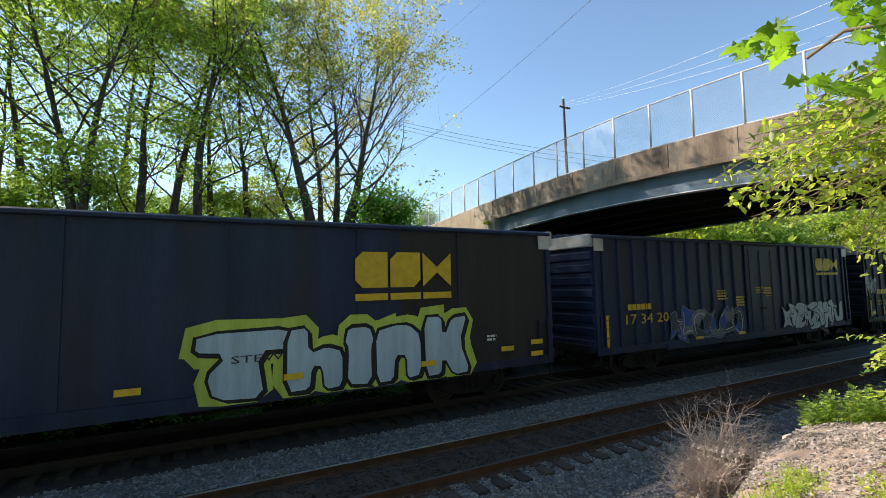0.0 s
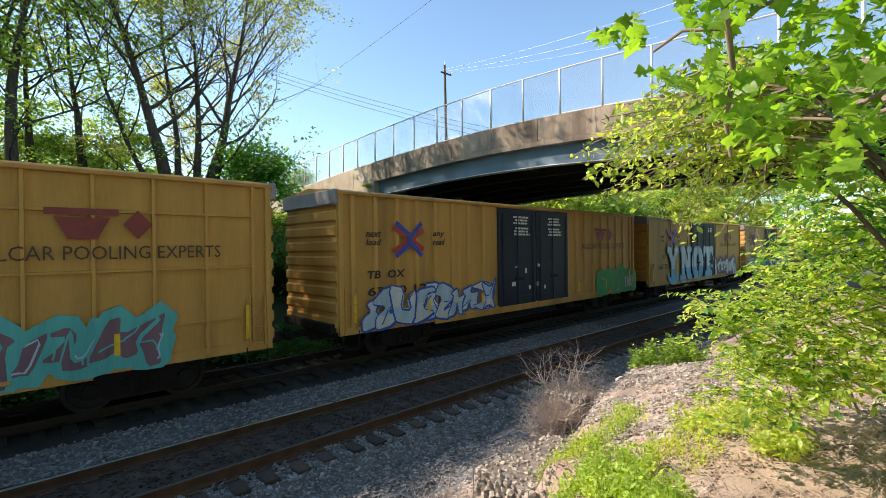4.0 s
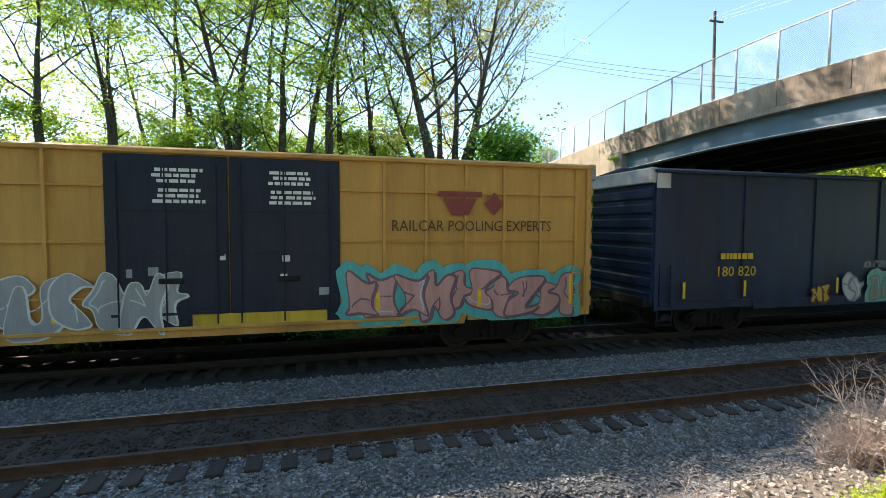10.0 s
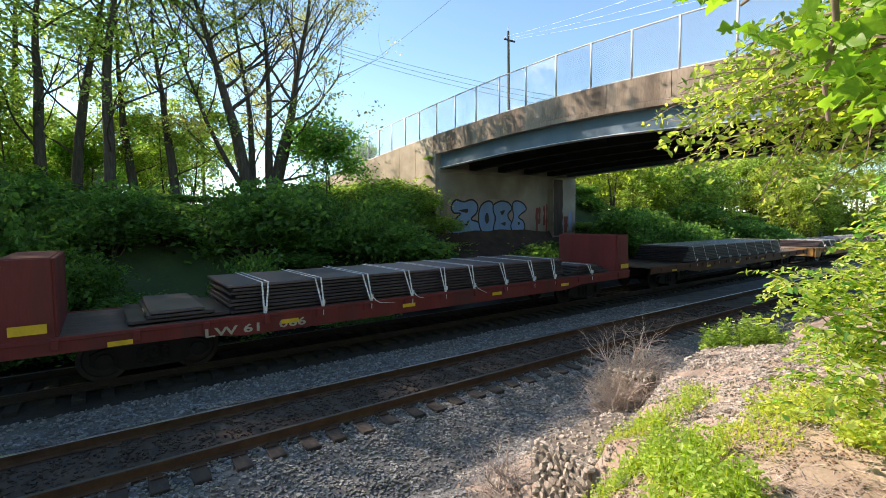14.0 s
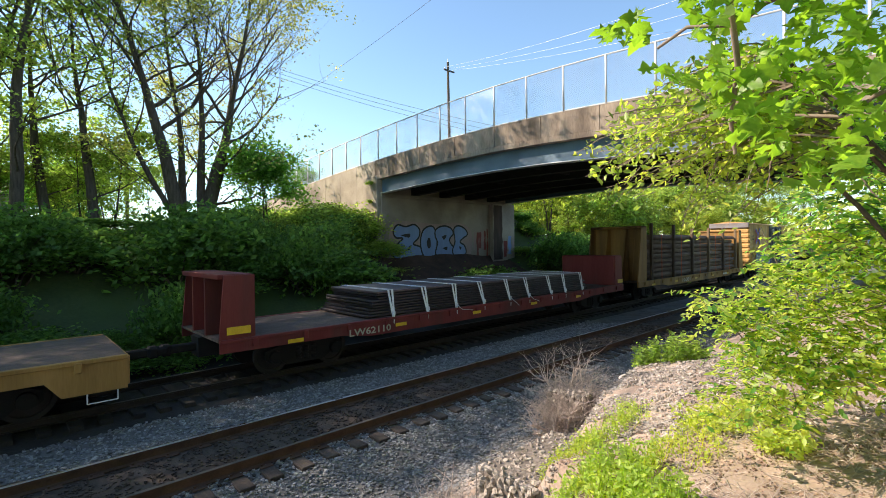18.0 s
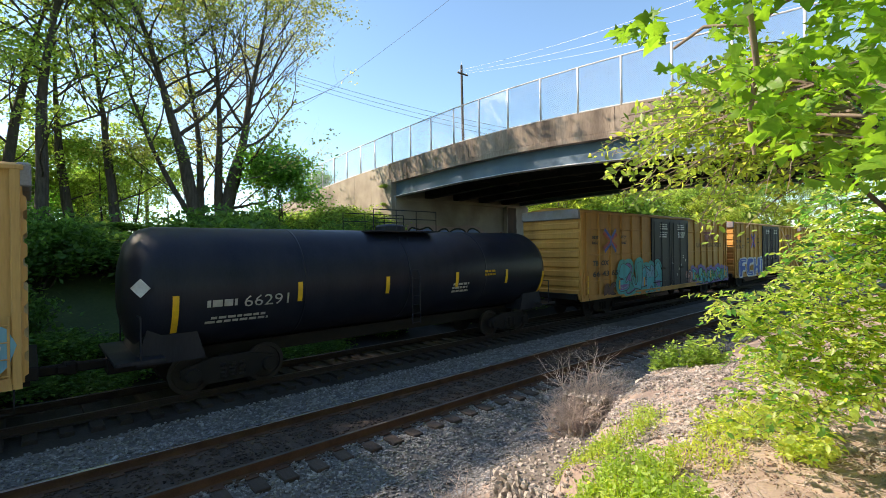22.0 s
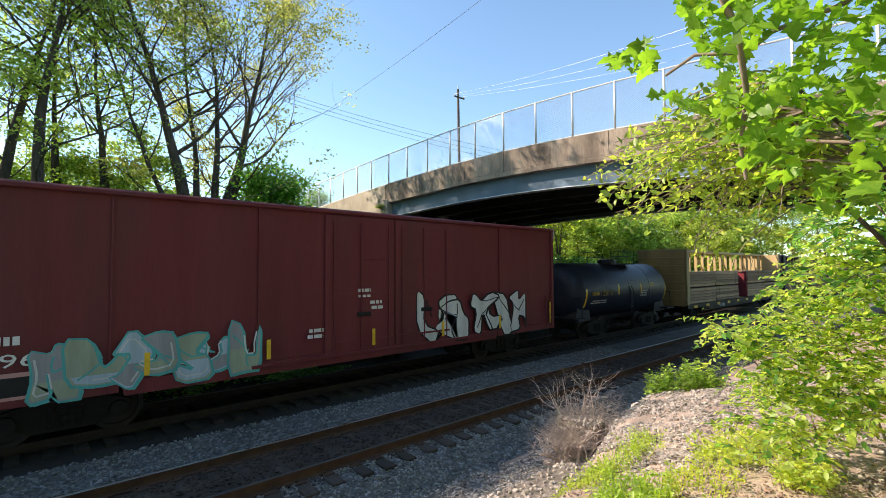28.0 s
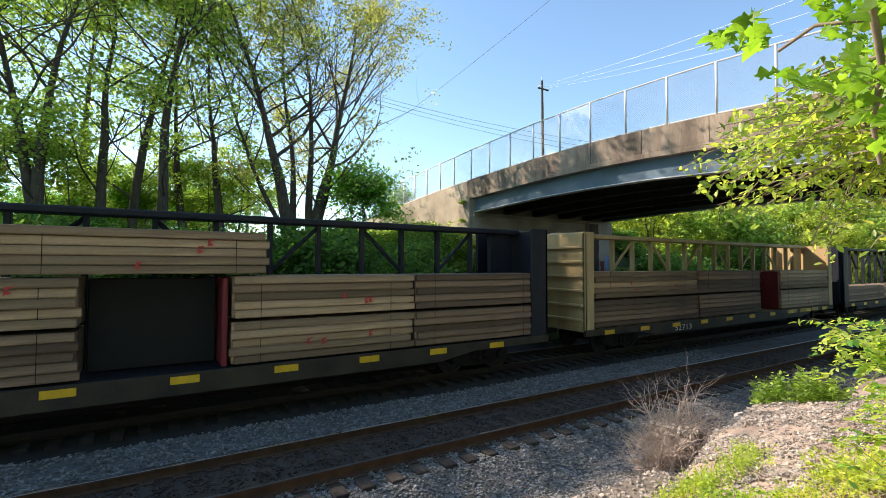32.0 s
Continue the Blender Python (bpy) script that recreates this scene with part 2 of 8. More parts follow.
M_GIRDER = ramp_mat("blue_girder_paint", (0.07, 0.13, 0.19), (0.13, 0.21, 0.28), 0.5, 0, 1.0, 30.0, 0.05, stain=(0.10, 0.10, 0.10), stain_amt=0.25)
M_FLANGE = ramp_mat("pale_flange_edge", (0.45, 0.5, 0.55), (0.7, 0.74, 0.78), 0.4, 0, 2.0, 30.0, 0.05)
M_DARKSTEEL = ramp_mat("near_black_steel", (0.015, 0.015, 0.017), (0.05, 0.048, 0.045), 0.7, 0.2, 1.5, 30.0, 0.1)
M_GALV = ramp_mat("galvanised_steel", (0.6, 0.61, 0.62), (0.8, 0.81, 0.82), 0.5, 0.25, 3.0, 40.0, 0.05)
M_WOODPOLE = ramp_mat("pole_timber", (0.07, 0.05, 0.035), (0.17, 0.13, 0.10), 0.9, 0, 2.0, 40.0, 0.4, stretch=(6, 6, 0.6))
M_CABLE = plain("black_cable", (0.02, 0.02, 0.02), 0.7)
M_ASPHALT = ramp_mat("asphalt", (0.04, 0.04, 0.04), (0.07, 0.07, 0.068), 0.9, 0, 1.0, 60.0, 0.3)

BX, BX2 = 16.5, 29.2                 # bridge: left and right faces
ABY = 23.2                           # face of the far abutment


def smooth01(a, b, v):
    t = min(max((v - a) / (b - a), 0.0), 1.0)
    return t * t * (3 - 2 * t)


def lerp_table(tab, v):
    if v <= tab[0][0]:
        return tab[0][1]
    for (a, h), (b, g) in zip(tab, tab[1:]):
        if v <= b:
            return h + (g - h) * (v - a) / (b - a)
    return tab[-1][1]


NEAR = [(-60, 3.2), (-6, 2.2), (-1.5, 1.75), (0, 1.62), (0.8, 1.52), (1.8, 1.33), (2.6, 1.10), (3.0, 0.88), (3.3, 0.38), (4.2, 0.0), (5.3, -0.42), (6.3, -0.36), (6.8, -0.24)]
FAR = [(14.6, -0.24), (15.2, -0.34), (16.4, -0.75), (17.6, -0.5), (19.5, 0.9), (22.5, 2.6), (25.5, 3.9), (28.0, 4.3), (45, 4.3), (400, 5.0)]


def bump2(x, y, s, seed=0.0):
    return noise.noise(Vector((x * s + seed, y * s - seed, seed)))


def wall_side(x, y):
    """Distance behind the end face of the stone basket in the bank."""
    return x - 3.83


def ground_z(x, y):
    if y < 6.8:
        # the bank reaches further out towards the bridge
        z = lerp_table(NEAR, y - smooth01(4.2, 8.5, x) * 1.0 * smooth01(0.4, 2.6, y) * smooth01(6.6, 5.6, y))
        # the bank falls back a little towards the left
        z += smooth01(13, 26, x) * smooth01(5.5, 1.0, y) * 0.3 - smooth01(8.5, 10.5, x) * smooth01(1.8, 3.2, y) * smooth01(5.2, 4.0, y) * 0.25
        z -= smooth01(3.3, 2.2, x) * smooth01(5.4, 3.2, y) * smooth01(0.6, 1.6, y) * 0.4
        # hollow in front of the broken wall
        if z > 0.05:
            z -= smooth01(0.16, -0.05, wall_side(x, y)) * smooth01(2.0, 3.0, y) * (z - 0.05)
        if y < 5.6:
            z += 0.10 * bump2(x, y, 0.9, 3.1) + 0.04 * bump2(x, y, 3.3, 1.7) + 0.02 * bump2(x, y, 8.0, 5.5)
            ws = wall_side(x, y)
            z -= 0.5 * smooth01(-0.55, -0.22, ws) * smooth01(0.08, -0.04, ws) * smooth01(2.3, 2.8, y) * smooth01(4.5, 3.9, y)
        if 3.8 < x < 5.7 and 2.78 < y < 3.7:
            z = min(z, 0.80)
        return z
    if y < 14.6:
        between = smooth01(9.6, 10.6, y) * smooth01(12.0, 11.0, y)
        filled = smooth01(7.1, 7.5, y) * smooth01(9.4, 9.0, y)
        return -0.24 - 0.10 * between + 0.058 * filled + (0.015 + 0.012 * filled) * bump2(x, y, 2.0 + filled)
    z = lerp_table(FAR, y)
    if y > 16:
        z += 0.25 * bump2(x, y, 0.25, 5.0) + 0.1 * bump2(x, y, 0.9, 2.0)
        z -= 0.6 * smooth01(BX - 0.3, BX + 0.6, x) * smooth01(BX2 + 1.5, BX2 - 0.5, x) * smooth01(19.0, 21.5, y) * smooth01(ABY + 0.6, ABY + 0.1, y)
        road = smooth01(BX - 0.1, BX + 0.5, x) * smooth01(BX2 + 9, BX2 - 0.5, x) * smooth01(ABY - 0.5, ABY + 3.5, y)
        z += road * (7.3 - z) * 0.97 if y > ABY else 0
    return z


def axis(pairs):
    out = []
    for a, b, step in pairs:
        n = max(1, round((b - a) / step))
        out += [a + (b - a) * i / n for i in range(n)]
    return out + [pairs[-1][1]]


def build_ground():
    xs = axis([(-700, -80, 60), (-80, -14, 5), (-14, 2.4, 0.4), (2.4, 5.0, 0.08), (5.0, 30, 0.4), (30, 60, 1.5), (60, 160, 8), (160, 900, 70)])
    ys = axis([(-500, -60, 60), (-60, -6, 4), (-6, 1.5, 0.3), (1.5, 4.8, 0.09), (4.8, 6.8, 0.25), (6.8, 14.6, 0.3), (14.6, 30, 0.6), (30, 70, 4), (70, 900, 70)])
    vs = [(x, y, ground_z(x, y)) for y in ys for x in xs]
    nx = len(xs)
    fs, mats = [], []
    for j in range(len(ys) - 1):
        for i in range(nx - 1):
            fs.append((j * nx + i, j * nx + i + 1, (j + 1) * nx + i + 1, (j + 1) * nx + i))
            cy, cx = (ys[j] + ys[j + 1]) / 2, (xs[i] + xs[i + 1]) / 2
            edge = (4.9 if wall_side(cx, cy) > -0.05 else 2.1) + 0.5 * bump2(cx, cy, 0.7, 9.0)
            # index 3, from 11.2 to 17.4: train and ditch shade painted as dark ground
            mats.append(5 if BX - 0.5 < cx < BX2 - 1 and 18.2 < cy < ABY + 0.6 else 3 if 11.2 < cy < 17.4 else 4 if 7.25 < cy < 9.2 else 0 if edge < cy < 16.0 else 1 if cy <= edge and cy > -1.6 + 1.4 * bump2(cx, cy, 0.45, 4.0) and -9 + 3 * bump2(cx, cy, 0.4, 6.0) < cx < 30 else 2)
    me = raw_mesh("ground", vs, fs, M_BALLAST, True)
    me.materials.append(M_DIRT)
    me.materials.append(M_GROUND)
    me.materials.append(M_BALLAST_SHADED)
    me.materials.append(M_RUSTY_BED)
    me.materials.append(M_BROWN_SOIL)
    me.polygons.foreach_set("material_index", mats)
    return tagged(new("ground", me), "gravel railbed between a dirt bank and a green embankment", "ground", kind="structure")


build_ground()

RAILS_Y = (7.48, 8.99, 12.2, 13.7)
TRACKS = (8.235, 12.95)


def build_rail(y):
    rail = thing("rail", "rusty steel rail with a polished running surface, spiked to timber ties", "rail", "rails", "structure")
    rail.location = (0, y, 0)
    prof = [(-0.07, -0.172), (0.07, -0.172), (0.07, -0.160), (0.012, -0.14), (0.010, -0.045), (0.036, -0.035), (0.036, -0.004), (-0.036, -0.004), (-0.036, -0.035), (-0.010, -0.045), (-0.012, -0.14), (-0.07, -0.160)]
    # rails under the train are coloured darker to stand for its shade
    part("rail_section", Shape().prism(prof, -260, 420, "x"), M_RAIL if y < 10 else M_RAIL_SHADED, rail)
    top = [(-0.033, -0.004), (0.033, -0.004), (0.030, 0.0), (-0.030, 0.0)]
    part("running_surface", Shape().prism(top, -260, 420, "x"), M_RAILTOP if 8 < y < 10 else M_RAILTOP_DULL, rail, "worn steel strip")
    return rail


for y in RAILS_Y:
    build_rail(y)

# ---- road bridge over the railway ----
def deck_z(y):
    """Underside of the fascia girder: a gentle crest over the tracks."""
    return lerp_table([(-30, 5.3), (0, 6.1), (3.5, 6.24), (6.3, 6.44), (8.4, 6.58), (11.2, 6.72), (14, 6.78), (17.4, 6.76), (22.4, 6.58), (40, 5.9)], y)


M_GRAF_BLUE = paint("graffiti_pale_blue", (0.20, 0.33, 0.60), 0.6, amt=0.1)
M_MESH = ramp_mat("weathered_mesh_wire", (0.30, 0.32, 0.35), (0.42, 0.44, 0.47), 0.5, 0.5, 3.0, 40.0, 0.0)
M_RUNOFF = ramp_mat("rusty_runoff", (0.035, 0.022, 0.018), (0.11, 0.07, 0.055), 0.85, 0, 1.5, 20.0, 0.1, stretch=(3, 1, 0.4))
M_RED_RUN = paint("faded_red_spray", (0.26, 0.06, 0.05), 0.7, (0.2, 0.15, 0.12), 0.4)
M_PINK_RUN = paint("faded_pink_spray", (0.40, 0.30, 0.29), 0.7, (0.2, 0.16, 0.14), 0.4)
M_INK = plain("black_spray_paint", (0.012, 0.012, 0.014), 0.6)


def poly_film(s, pts, y):
    s.add([(p[0], y, p[1]) for p in pts], [tuple(range(len(pts)))])


def smooth_line(p, k=5):
    """A rounded line through the points."""
    if len(p) < 3:
        return p
    q = [p[0]] + p + [p[-1]]
    out = []
    for i in range(len(p) - 1):
        a, b, c, d = q[i:i + 4]
        for j in range(k):
            t = j / k
            out.append(tuple(0.5 * (2 * b[m] + (c[m] - a[m]) * t + (2 * a[m] - 5 * b[m] + 4 * c[m] - d[m]) * t * t + (3 * b[m] - a[m] - 3 * c[m] + d[m]) * t ** 3) for m in (0, 1)))
    return out + [p[-1]]


def ribbon(s, pts, y, half, low=0.84):
    """One joined band of paint along a line, wider in its middle and at one end."""
    n = len(pts)
    vs = []
    for i, p in enumerate(pts):
        a, b = pts[max(i - 1, 0)], pts[min(i + 1, n - 1)]
        d = math.hypot(b[0] - a[0], b[1] - a[1]) or 1e-6
        w = half(i / (n - 1))
        nx, nz = -(b[1] - a[1]) / d * w, (b[0] - a[0]) / d * w
        e = (-w * .7 if i == 0 else w * .7 if i == n - 1 else 0) / d
        px, pz = p[0] + (b[0] - a[0]) * e, p[1] + (b[1] - a[1]) * e
        yy = y - 0.00006 * i
        vs += [(px + nx, yy, max(low, pz + nz)), (px - nx, yy, max(low, pz - nz))]
    s.add(vs, [(2 * i, 2 * i + 1, 2 * i + 3, 2 * i + 2) for i in range(n - 1)])


def strip(ys, x0, x1, lo, hi):
    """A beam along y between x0 and x1 whose bottom and top follow lo(y) and hi(y)."""
    s = Shape()
    vs = []
    for y in ys:
        vs += [(x0, y, lo(y)), (x1, y, lo(y)), (x1, y, hi(y)), (x0, y, hi(y))]
    fs = [(0, 1, 2, 3), tuple(len(vs) - 4 + k for k in (3, 2, 1, 0))]
    for i in range(len(ys) - 1):
        a, b = 4 * i, 4 * i + 4
        for k in range(4):
            fs.append((a + k, a + (k + 1) % 4, b + (k + 1) % 4, b + k))
    return s.add(vs, fs)


def wall_letters(br):
    """Puffy blue sprayed shapes on the abutment, with a dark outline."""
    forms = [
        ([(0, 1.75), (.35, 2.15), (1.0, 2.05), (1.7, 2.2), (2.15, 1.85), (2.05, 1.35), (1.6, .95), (2.2, .75), (2.4, .3), (2.1, -.05), (1.2, .08), (.4, -.08), (-.05, .25), (.05, .75), (.75, 1.3), (.2, 1.35)], [[(.55, 1.5), (1.3, 1.62), (1.25, 1.35)], [(1.0, .62), (1.45, .9), (1.3, .55)]]),
        ([(2.75, 2.05), (3.3, 2.1), (3.6, 1.6), (3.65, .8), (3.45, .15), (2.9, -.1), (2.4, .25), (2.2, 1.0), (2.35, 1.7)], [[(2.85, 1.35), (3.05, 1.3), (3.1, .8), (2.9, .65), (2.75, .95)]]),
        ([(3.55, 1.9), (4.2, 2.15), (4.9, 2.05), (5.2, 1.65), (4.85, 1.3), (4.9, 1.0), (5.3, .6), (5.25, .1), (4.6, -.05), (3.9, .05), (3.5, .3), (3.7, 1.0), (3.5, 1.45)], [[(4.1, 1.45), (4.55, 1.55), (4.3, 1.2)], [(4.15, .65), (4.6, .75), (4.55, .5)]]),
        ([(5.25, 1.95), (5.7, 2.2), (6.35, 2.0), (6.6, 1.6), (6.1, 1.3), (5.85, 1.05), (6.3, .8), (6.45, .3), (6.0, -.02), (5.3, .1), (5.1, .5), (5.35, 1.1)], [[(5.75, .75), (6.0, .7), (5.85, .5)]])]
    for k, (rim, eyes) in enumerate(forms):
        pts = [(BX + 1.05 + px, 2.48 + pz) for px, pz in rim]
        cx, cz = sum(p[0] for p in pts) / len(pts), sum(p[1] for p in pts) / len(pts)
        closed = smooth_line([pts[-1]] + pts + [pts[0], pts[1]], 4)[4:-4]
        letter = Shape()
        poly_film(letter, closed, ABY - 0.012 - 0.004 * k)
        letter = part("sprayed_letter", letter, M_GRAF_BLUE, br, "puffy pale blue sprayed letter")
        line = Shape()
        ribbon(line, closed, ABY - 0.014 - 0.004 * k, lambda f: 0.055)
        for e in eyes:
            poly_film(line, smooth_line([(BX + 1.05 + px, 2.48 + pz) for px, pz in e + e[:1]], 3)[:-1], ABY - 0.0135 - 0.004 * k)
        part("outline", line, M_INK, letter)
    halo = Shape()
    poly_film(halo, smooth_line([(BX + 0.75 + px, 2.35 + pz) for px, pz in ((0, .2), (0, 1.6), (.4, 2.45), (2.0, 2.5), (4.0, 2.4), (5.8, 2.55), (7.1, 2.2), (7.4, 1.3), (6.9, .1), (3.5, -.05))], 4), ABY - 0.005)
    part("sprayed_cloud", halo, M_PINK_RUN, br, "pale buffed patch behind the letters")
    rg = random.Random(77)

    def ragged(name, x0, x1, z0, z1, y, mat, label, n=9, rough=0.08):
        """A film with an uneven outline: a run of paint or of rusty water."""
        le = [(x0 + rg.uniform(-rough, rough), z0 + (z1 - z0) * k / n) for k in range(n + 1)]
        ri = [(x1 + rg.uniform(-rough, rough), z0 + (z1 - z0) * k / n) for k in range(n + 1)]
        s = Shape()
        for k in range(n):
            s.add([(p[0], y, p[1]) for p in (le[k], ri[k], ri[k + 1], le[k + 1])], [(0, 1, 2, 3)])
        part(name, s, mat, br, label)
    px, py = BX2 - 2.6, ABY - 0.354
    ragged("rust_stain", px + 0.06, px + 1.05, 2.2, 6.28, py, M_RUNOFF, "dark brown water stain down the pillar", rough=0.05)
    for k in range(6):
        x = px - 1.75 + 0.27 * k
        ragged("paint_run", x, x + rg.uniform(0.12, 0.26), rg.uniform(2.5, 3.1), rg.uniform(4.0, 4.5), ABY - 0.026 - 0.001 * k, M_RED_RUN if k % 3 else M_PINK_RUN, "faded red sprayed stripe", 5, 0.05)
    ragged("paint_run", px + 1.25, px + 1.6, 2.4, 3.6, py, M_RED_RUN, "faded red sprayed patch", 5)
    ragged("paint_run", px + 1.75, px + 2.1, 2.6, 4.0, py, M_GRAF_BLUE, "faded blue sprayed patch", 5)
    ragged("paint_run", px + 2.15, px + 2.4, 2.4, 3.7, py, M_PINK_RUN, "faded pale sprayed patch", 5)


GIR_H, SLAB_H, PAR_H, FENCE_H = 0.80, 0.22, 0.92, 1.86


def build_bridge():
    br = thing("road_bridge", "steel girder road bridge with stained concrete parapet and chain-link fence", "bridge")
    ys = [ABY + 0.3 - i * (ABY + 26) / 48 for i in range(49)]
    for i, x in enumerate((BX + 0.32, BX + 2.8, BX + 5.3, BX + 7.8, BX + 10.2, BX2 - 0.32)):
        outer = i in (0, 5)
        # blue paint on the two outer girders, near-black steel on the inner ones
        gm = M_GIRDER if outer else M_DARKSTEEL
        g = part("girder", strip(ys, x - 0.02, x + 0.02, deck_z, lambda y: deck_z(y) + GIR_H), gm, br, "grey-blue painted steel girder" if outer else "near-black steel girder")
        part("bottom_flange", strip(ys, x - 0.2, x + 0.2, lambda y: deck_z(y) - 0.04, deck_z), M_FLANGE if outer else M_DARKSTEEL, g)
        for k in range(6):
            y = ABY - 2.5 - 5.0 * k
            part("stiffener", Shape().box(x + 0.02, x + 0.16, y - 0.01, y + 0.01, deck_z(y), deck_z(y) + GIR_H), gm, g)
    for k in range(8):
        y = ABY - 1.0 - 4.4 * k
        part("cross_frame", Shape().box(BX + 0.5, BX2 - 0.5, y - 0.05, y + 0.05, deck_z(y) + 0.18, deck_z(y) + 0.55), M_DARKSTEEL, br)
    part("deck_slab", strip(ys, BX - 0.06, BX2 + 0.06, lambda y: deck_z(y) + GIR_H, lambda y: deck_z(y) + GIR_H + SLAB_H), M_PARAPET, br, "stained concrete deck edge")
    part("road_surface", strip(ys, BX + 0.4, BX2 - 0.4, lambda y: deck_z(y) + GIR_H + SLAB_H, lambda y: deck_z(y) + GIR_H + SLAB_H + 0.06), M_ASPHALT, br)
    top = lambda y: deck_z(y) + GIR_H + SLAB_H
    # parapet in cast lengths with open joints between them
    joints = [ABY + 0.3, 19.3, 16.6, 14.0, 11.45, 8.8, 6.2, 3.6, 1.0, -1.6, -4.2, -6.8, -9.4, -12, -14.6, -17.2, -19.8, -22.4, -26]
    for side, (x0, x1) in enumerate(((BX - 0.06, BX + 0.24), (BX2 - 0.24, BX2 + 0.06))):
        for a, b in zip(joints, joints[1:]):
            n = 5
            yy = [a - 0.012 - (a - b - 0.024) * i / n for i in range(n + 1)]
            part("parapet_panel", strip(yy, x0, x1, lambda y: top(y) + 0.004, lambda y: top(y) + PAR_H), M_PARAPET, br)
    # far abutment, bearing seat and return wall
    ab = part("abutment", Shape().soft(BX + 0.2, BX2 - 0.1, ABY, ABY + 1.2, 1.2, 6.45, 0.03), M_CONCRETE_GREY, br, "grey concrete abutment with blue sprayed lettering")
    part("end_pillar", Shape().soft(BX2 - 2.6, BX2 - 0.05, ABY - 0.35, ABY + 0.2, 1.2, 6.4, 0.03), M_CONCRETE_GREY, br)
    part("bearing_shelf", Shape().soft(BX + 0.15, BX2, ABY - 0.12, ABY + 0.6, 6.3, 6.52, 0.02), M_CONCRETE_GREY, br)
    part("back_wall", Shape().box(BX + 0.3, BX2 - 0.3, ABY + 0.32, ABY + 1.15, 6.4, deck_z(ABY) + GIR_H + 0.1), M_CONCRETE_GREY, br)
    part("corner_pillar", Shape().soft(BX - 0.1, BX + 0.75, ABY + 0.02, ABY + 1.2, 1.5, deck_z(ABY) + GIR_H + SLAB_H + 0.002, 0.03), M_CONCRETE, br)
    part("near_abutment", Shape().soft(BX + 0.2, BX2 - 0.2, -4.6, -3.4, 0.0, 5.95, 0.03), M_CONCRETE_GREY, br)
    # return wall of the approach, stepping down away from the track
    wy = [ABY + 0.3 + i * 2.0 for i in range(9)]
    wtop = lambda y: lerp_table([(ABY, top(ABY) + PAR_H - 0.02), (ABY + 4, 8.28), (ABY + 16.5, 7.4)], y)
    for a, b in zip(wy, wy[1:]):
        part("return_wall", strip([a + 0.01, (a + b) / 2, b - 0.01], BX - 0.05 - 0.0, BX + 0.4, lambda y: 2.0, wtop), M_CONCRETE, br, "sunlit tan concrete retaining wall")
    wall_letters(br)
    # fence on the parapet
    posts = [8.1 * 1.058 + 1.83 * i for i in range(-14, 9)]
    postm = Shape().tube((0, 0, 0), (0, 0, FENCE_H), 0.042, n=8).mesh("fence_post", M_GALV, True)
    tops = []
    for y in posts + [ABY + 1.9, ABY + 3.6, ABY + 5.4, ABY + 7.2, ABY + 9.0, ABY + 10.8, ABY + 12.6, ABY + 14.4]:
        z = top(y) + PAR_H if y < ABY + 1.2 else wtop(y)
        o = part("fence_post", postm, None, br, m=Matrix.Translation((BX + 0.02, y, z)))
        tops.append((y, z))
    tops.sort()
    for (a, za), (b, zb) in zip(tops, tops[1:]):
        part("fence_top_rail", Shape().tube((BX + 0.02, a, za + FENCE_H), (BX + 0.02, b, zb + FENCE_H), 0.03, n=6), M_GALV, br)
        part("fence_bottom_rail", Shape().tube((BX + 0.02, a, za + 0.05), (BX + 0.02, b, zb + 0.05), 0.028, n=6), M_GALV, br)
        if b > -8:
            s = Shape()
            w, h, pitch, r = b - a, FENCE_H - 0.07, 0.075, 0.0032
            n = int((w + h) / pitch)
            for i in range(1, n):
                c = i * pitch
                for sgn in (0, 1):
                    p = (max(0, c - h), min(c, h))
                    q = (min(c, w), max(0, c - w))
                    if sgn:
                        p, q = (w - p[0], p[1]), (w - q[0], q[1])
                    P = (BX + 0.02, a + p[0], za + (zb - za) * p[0] / w + 0.05 + p[1])
                    Q = (BX + 0.02, a + q[0], za + (zb - za) * q[0] / w + 0.05 + q[1])
                    s.tube(P, Q, r, n=3, caps=False)
            part("chain_link_panel", raw_mesh("chain_link_panel", s.v, s.f, M_MESH), None, br, "fine galvanised chain-link mesh")
    return br


build_bridge()

# ---- freight train ----
TRACK_Y = TRACKS[1]
M_YELLOW = paint("faded_yellow_car_paint", (0.53, 0.272, 0.072), 0.55, (0.22, 0.115, 0.04), 0.36, 0.15)
M_YELLOW_PALE = paint("sun_bleached_yellow_car_paint", (0.57, 0.335, 0.125), 0.6, (0.27, 0.16, 0.07), 0.36, 0.15)
M_BLACKDOOR = paint("blue_black_door_paint", (0.009, 0.013, 0.030), 0.5, (0.035, 0.035, 0.045), 0.25, 0.2)
M_NAVY = paint("dark_blue_car_paint", (0.008, 0.021, 0.060), 0.5, (0.026, 0.026, 0.032), 0.45, 0.25)
M_CHARCOAL = paint("charcoal_blue_car_paint", (0.014, 0.021, 0.030), 0.5, (0.03, 0.027, 0.028), 0.4, 0.25)
M_NAVY_DEEP = paint("deep_blue_car_paint", (0.008, 0.016, 0.046), 0.5, (0.04, 0.035, 0.04), 0.35, 0.2)
M_SLATE = paint("grey_blue_car_paint", (0.009, 0.022, 0.056), 0.45, (0.026, 0.026, 0.032), 0.45, 0.25)
for q in (M_NAVY, M_NAVY_DEEP, M_SLATE):            # satin
    q.node_tree.nodes["Principled BSDF"].inputs["Specular IOR Level"].default_value = 0.24
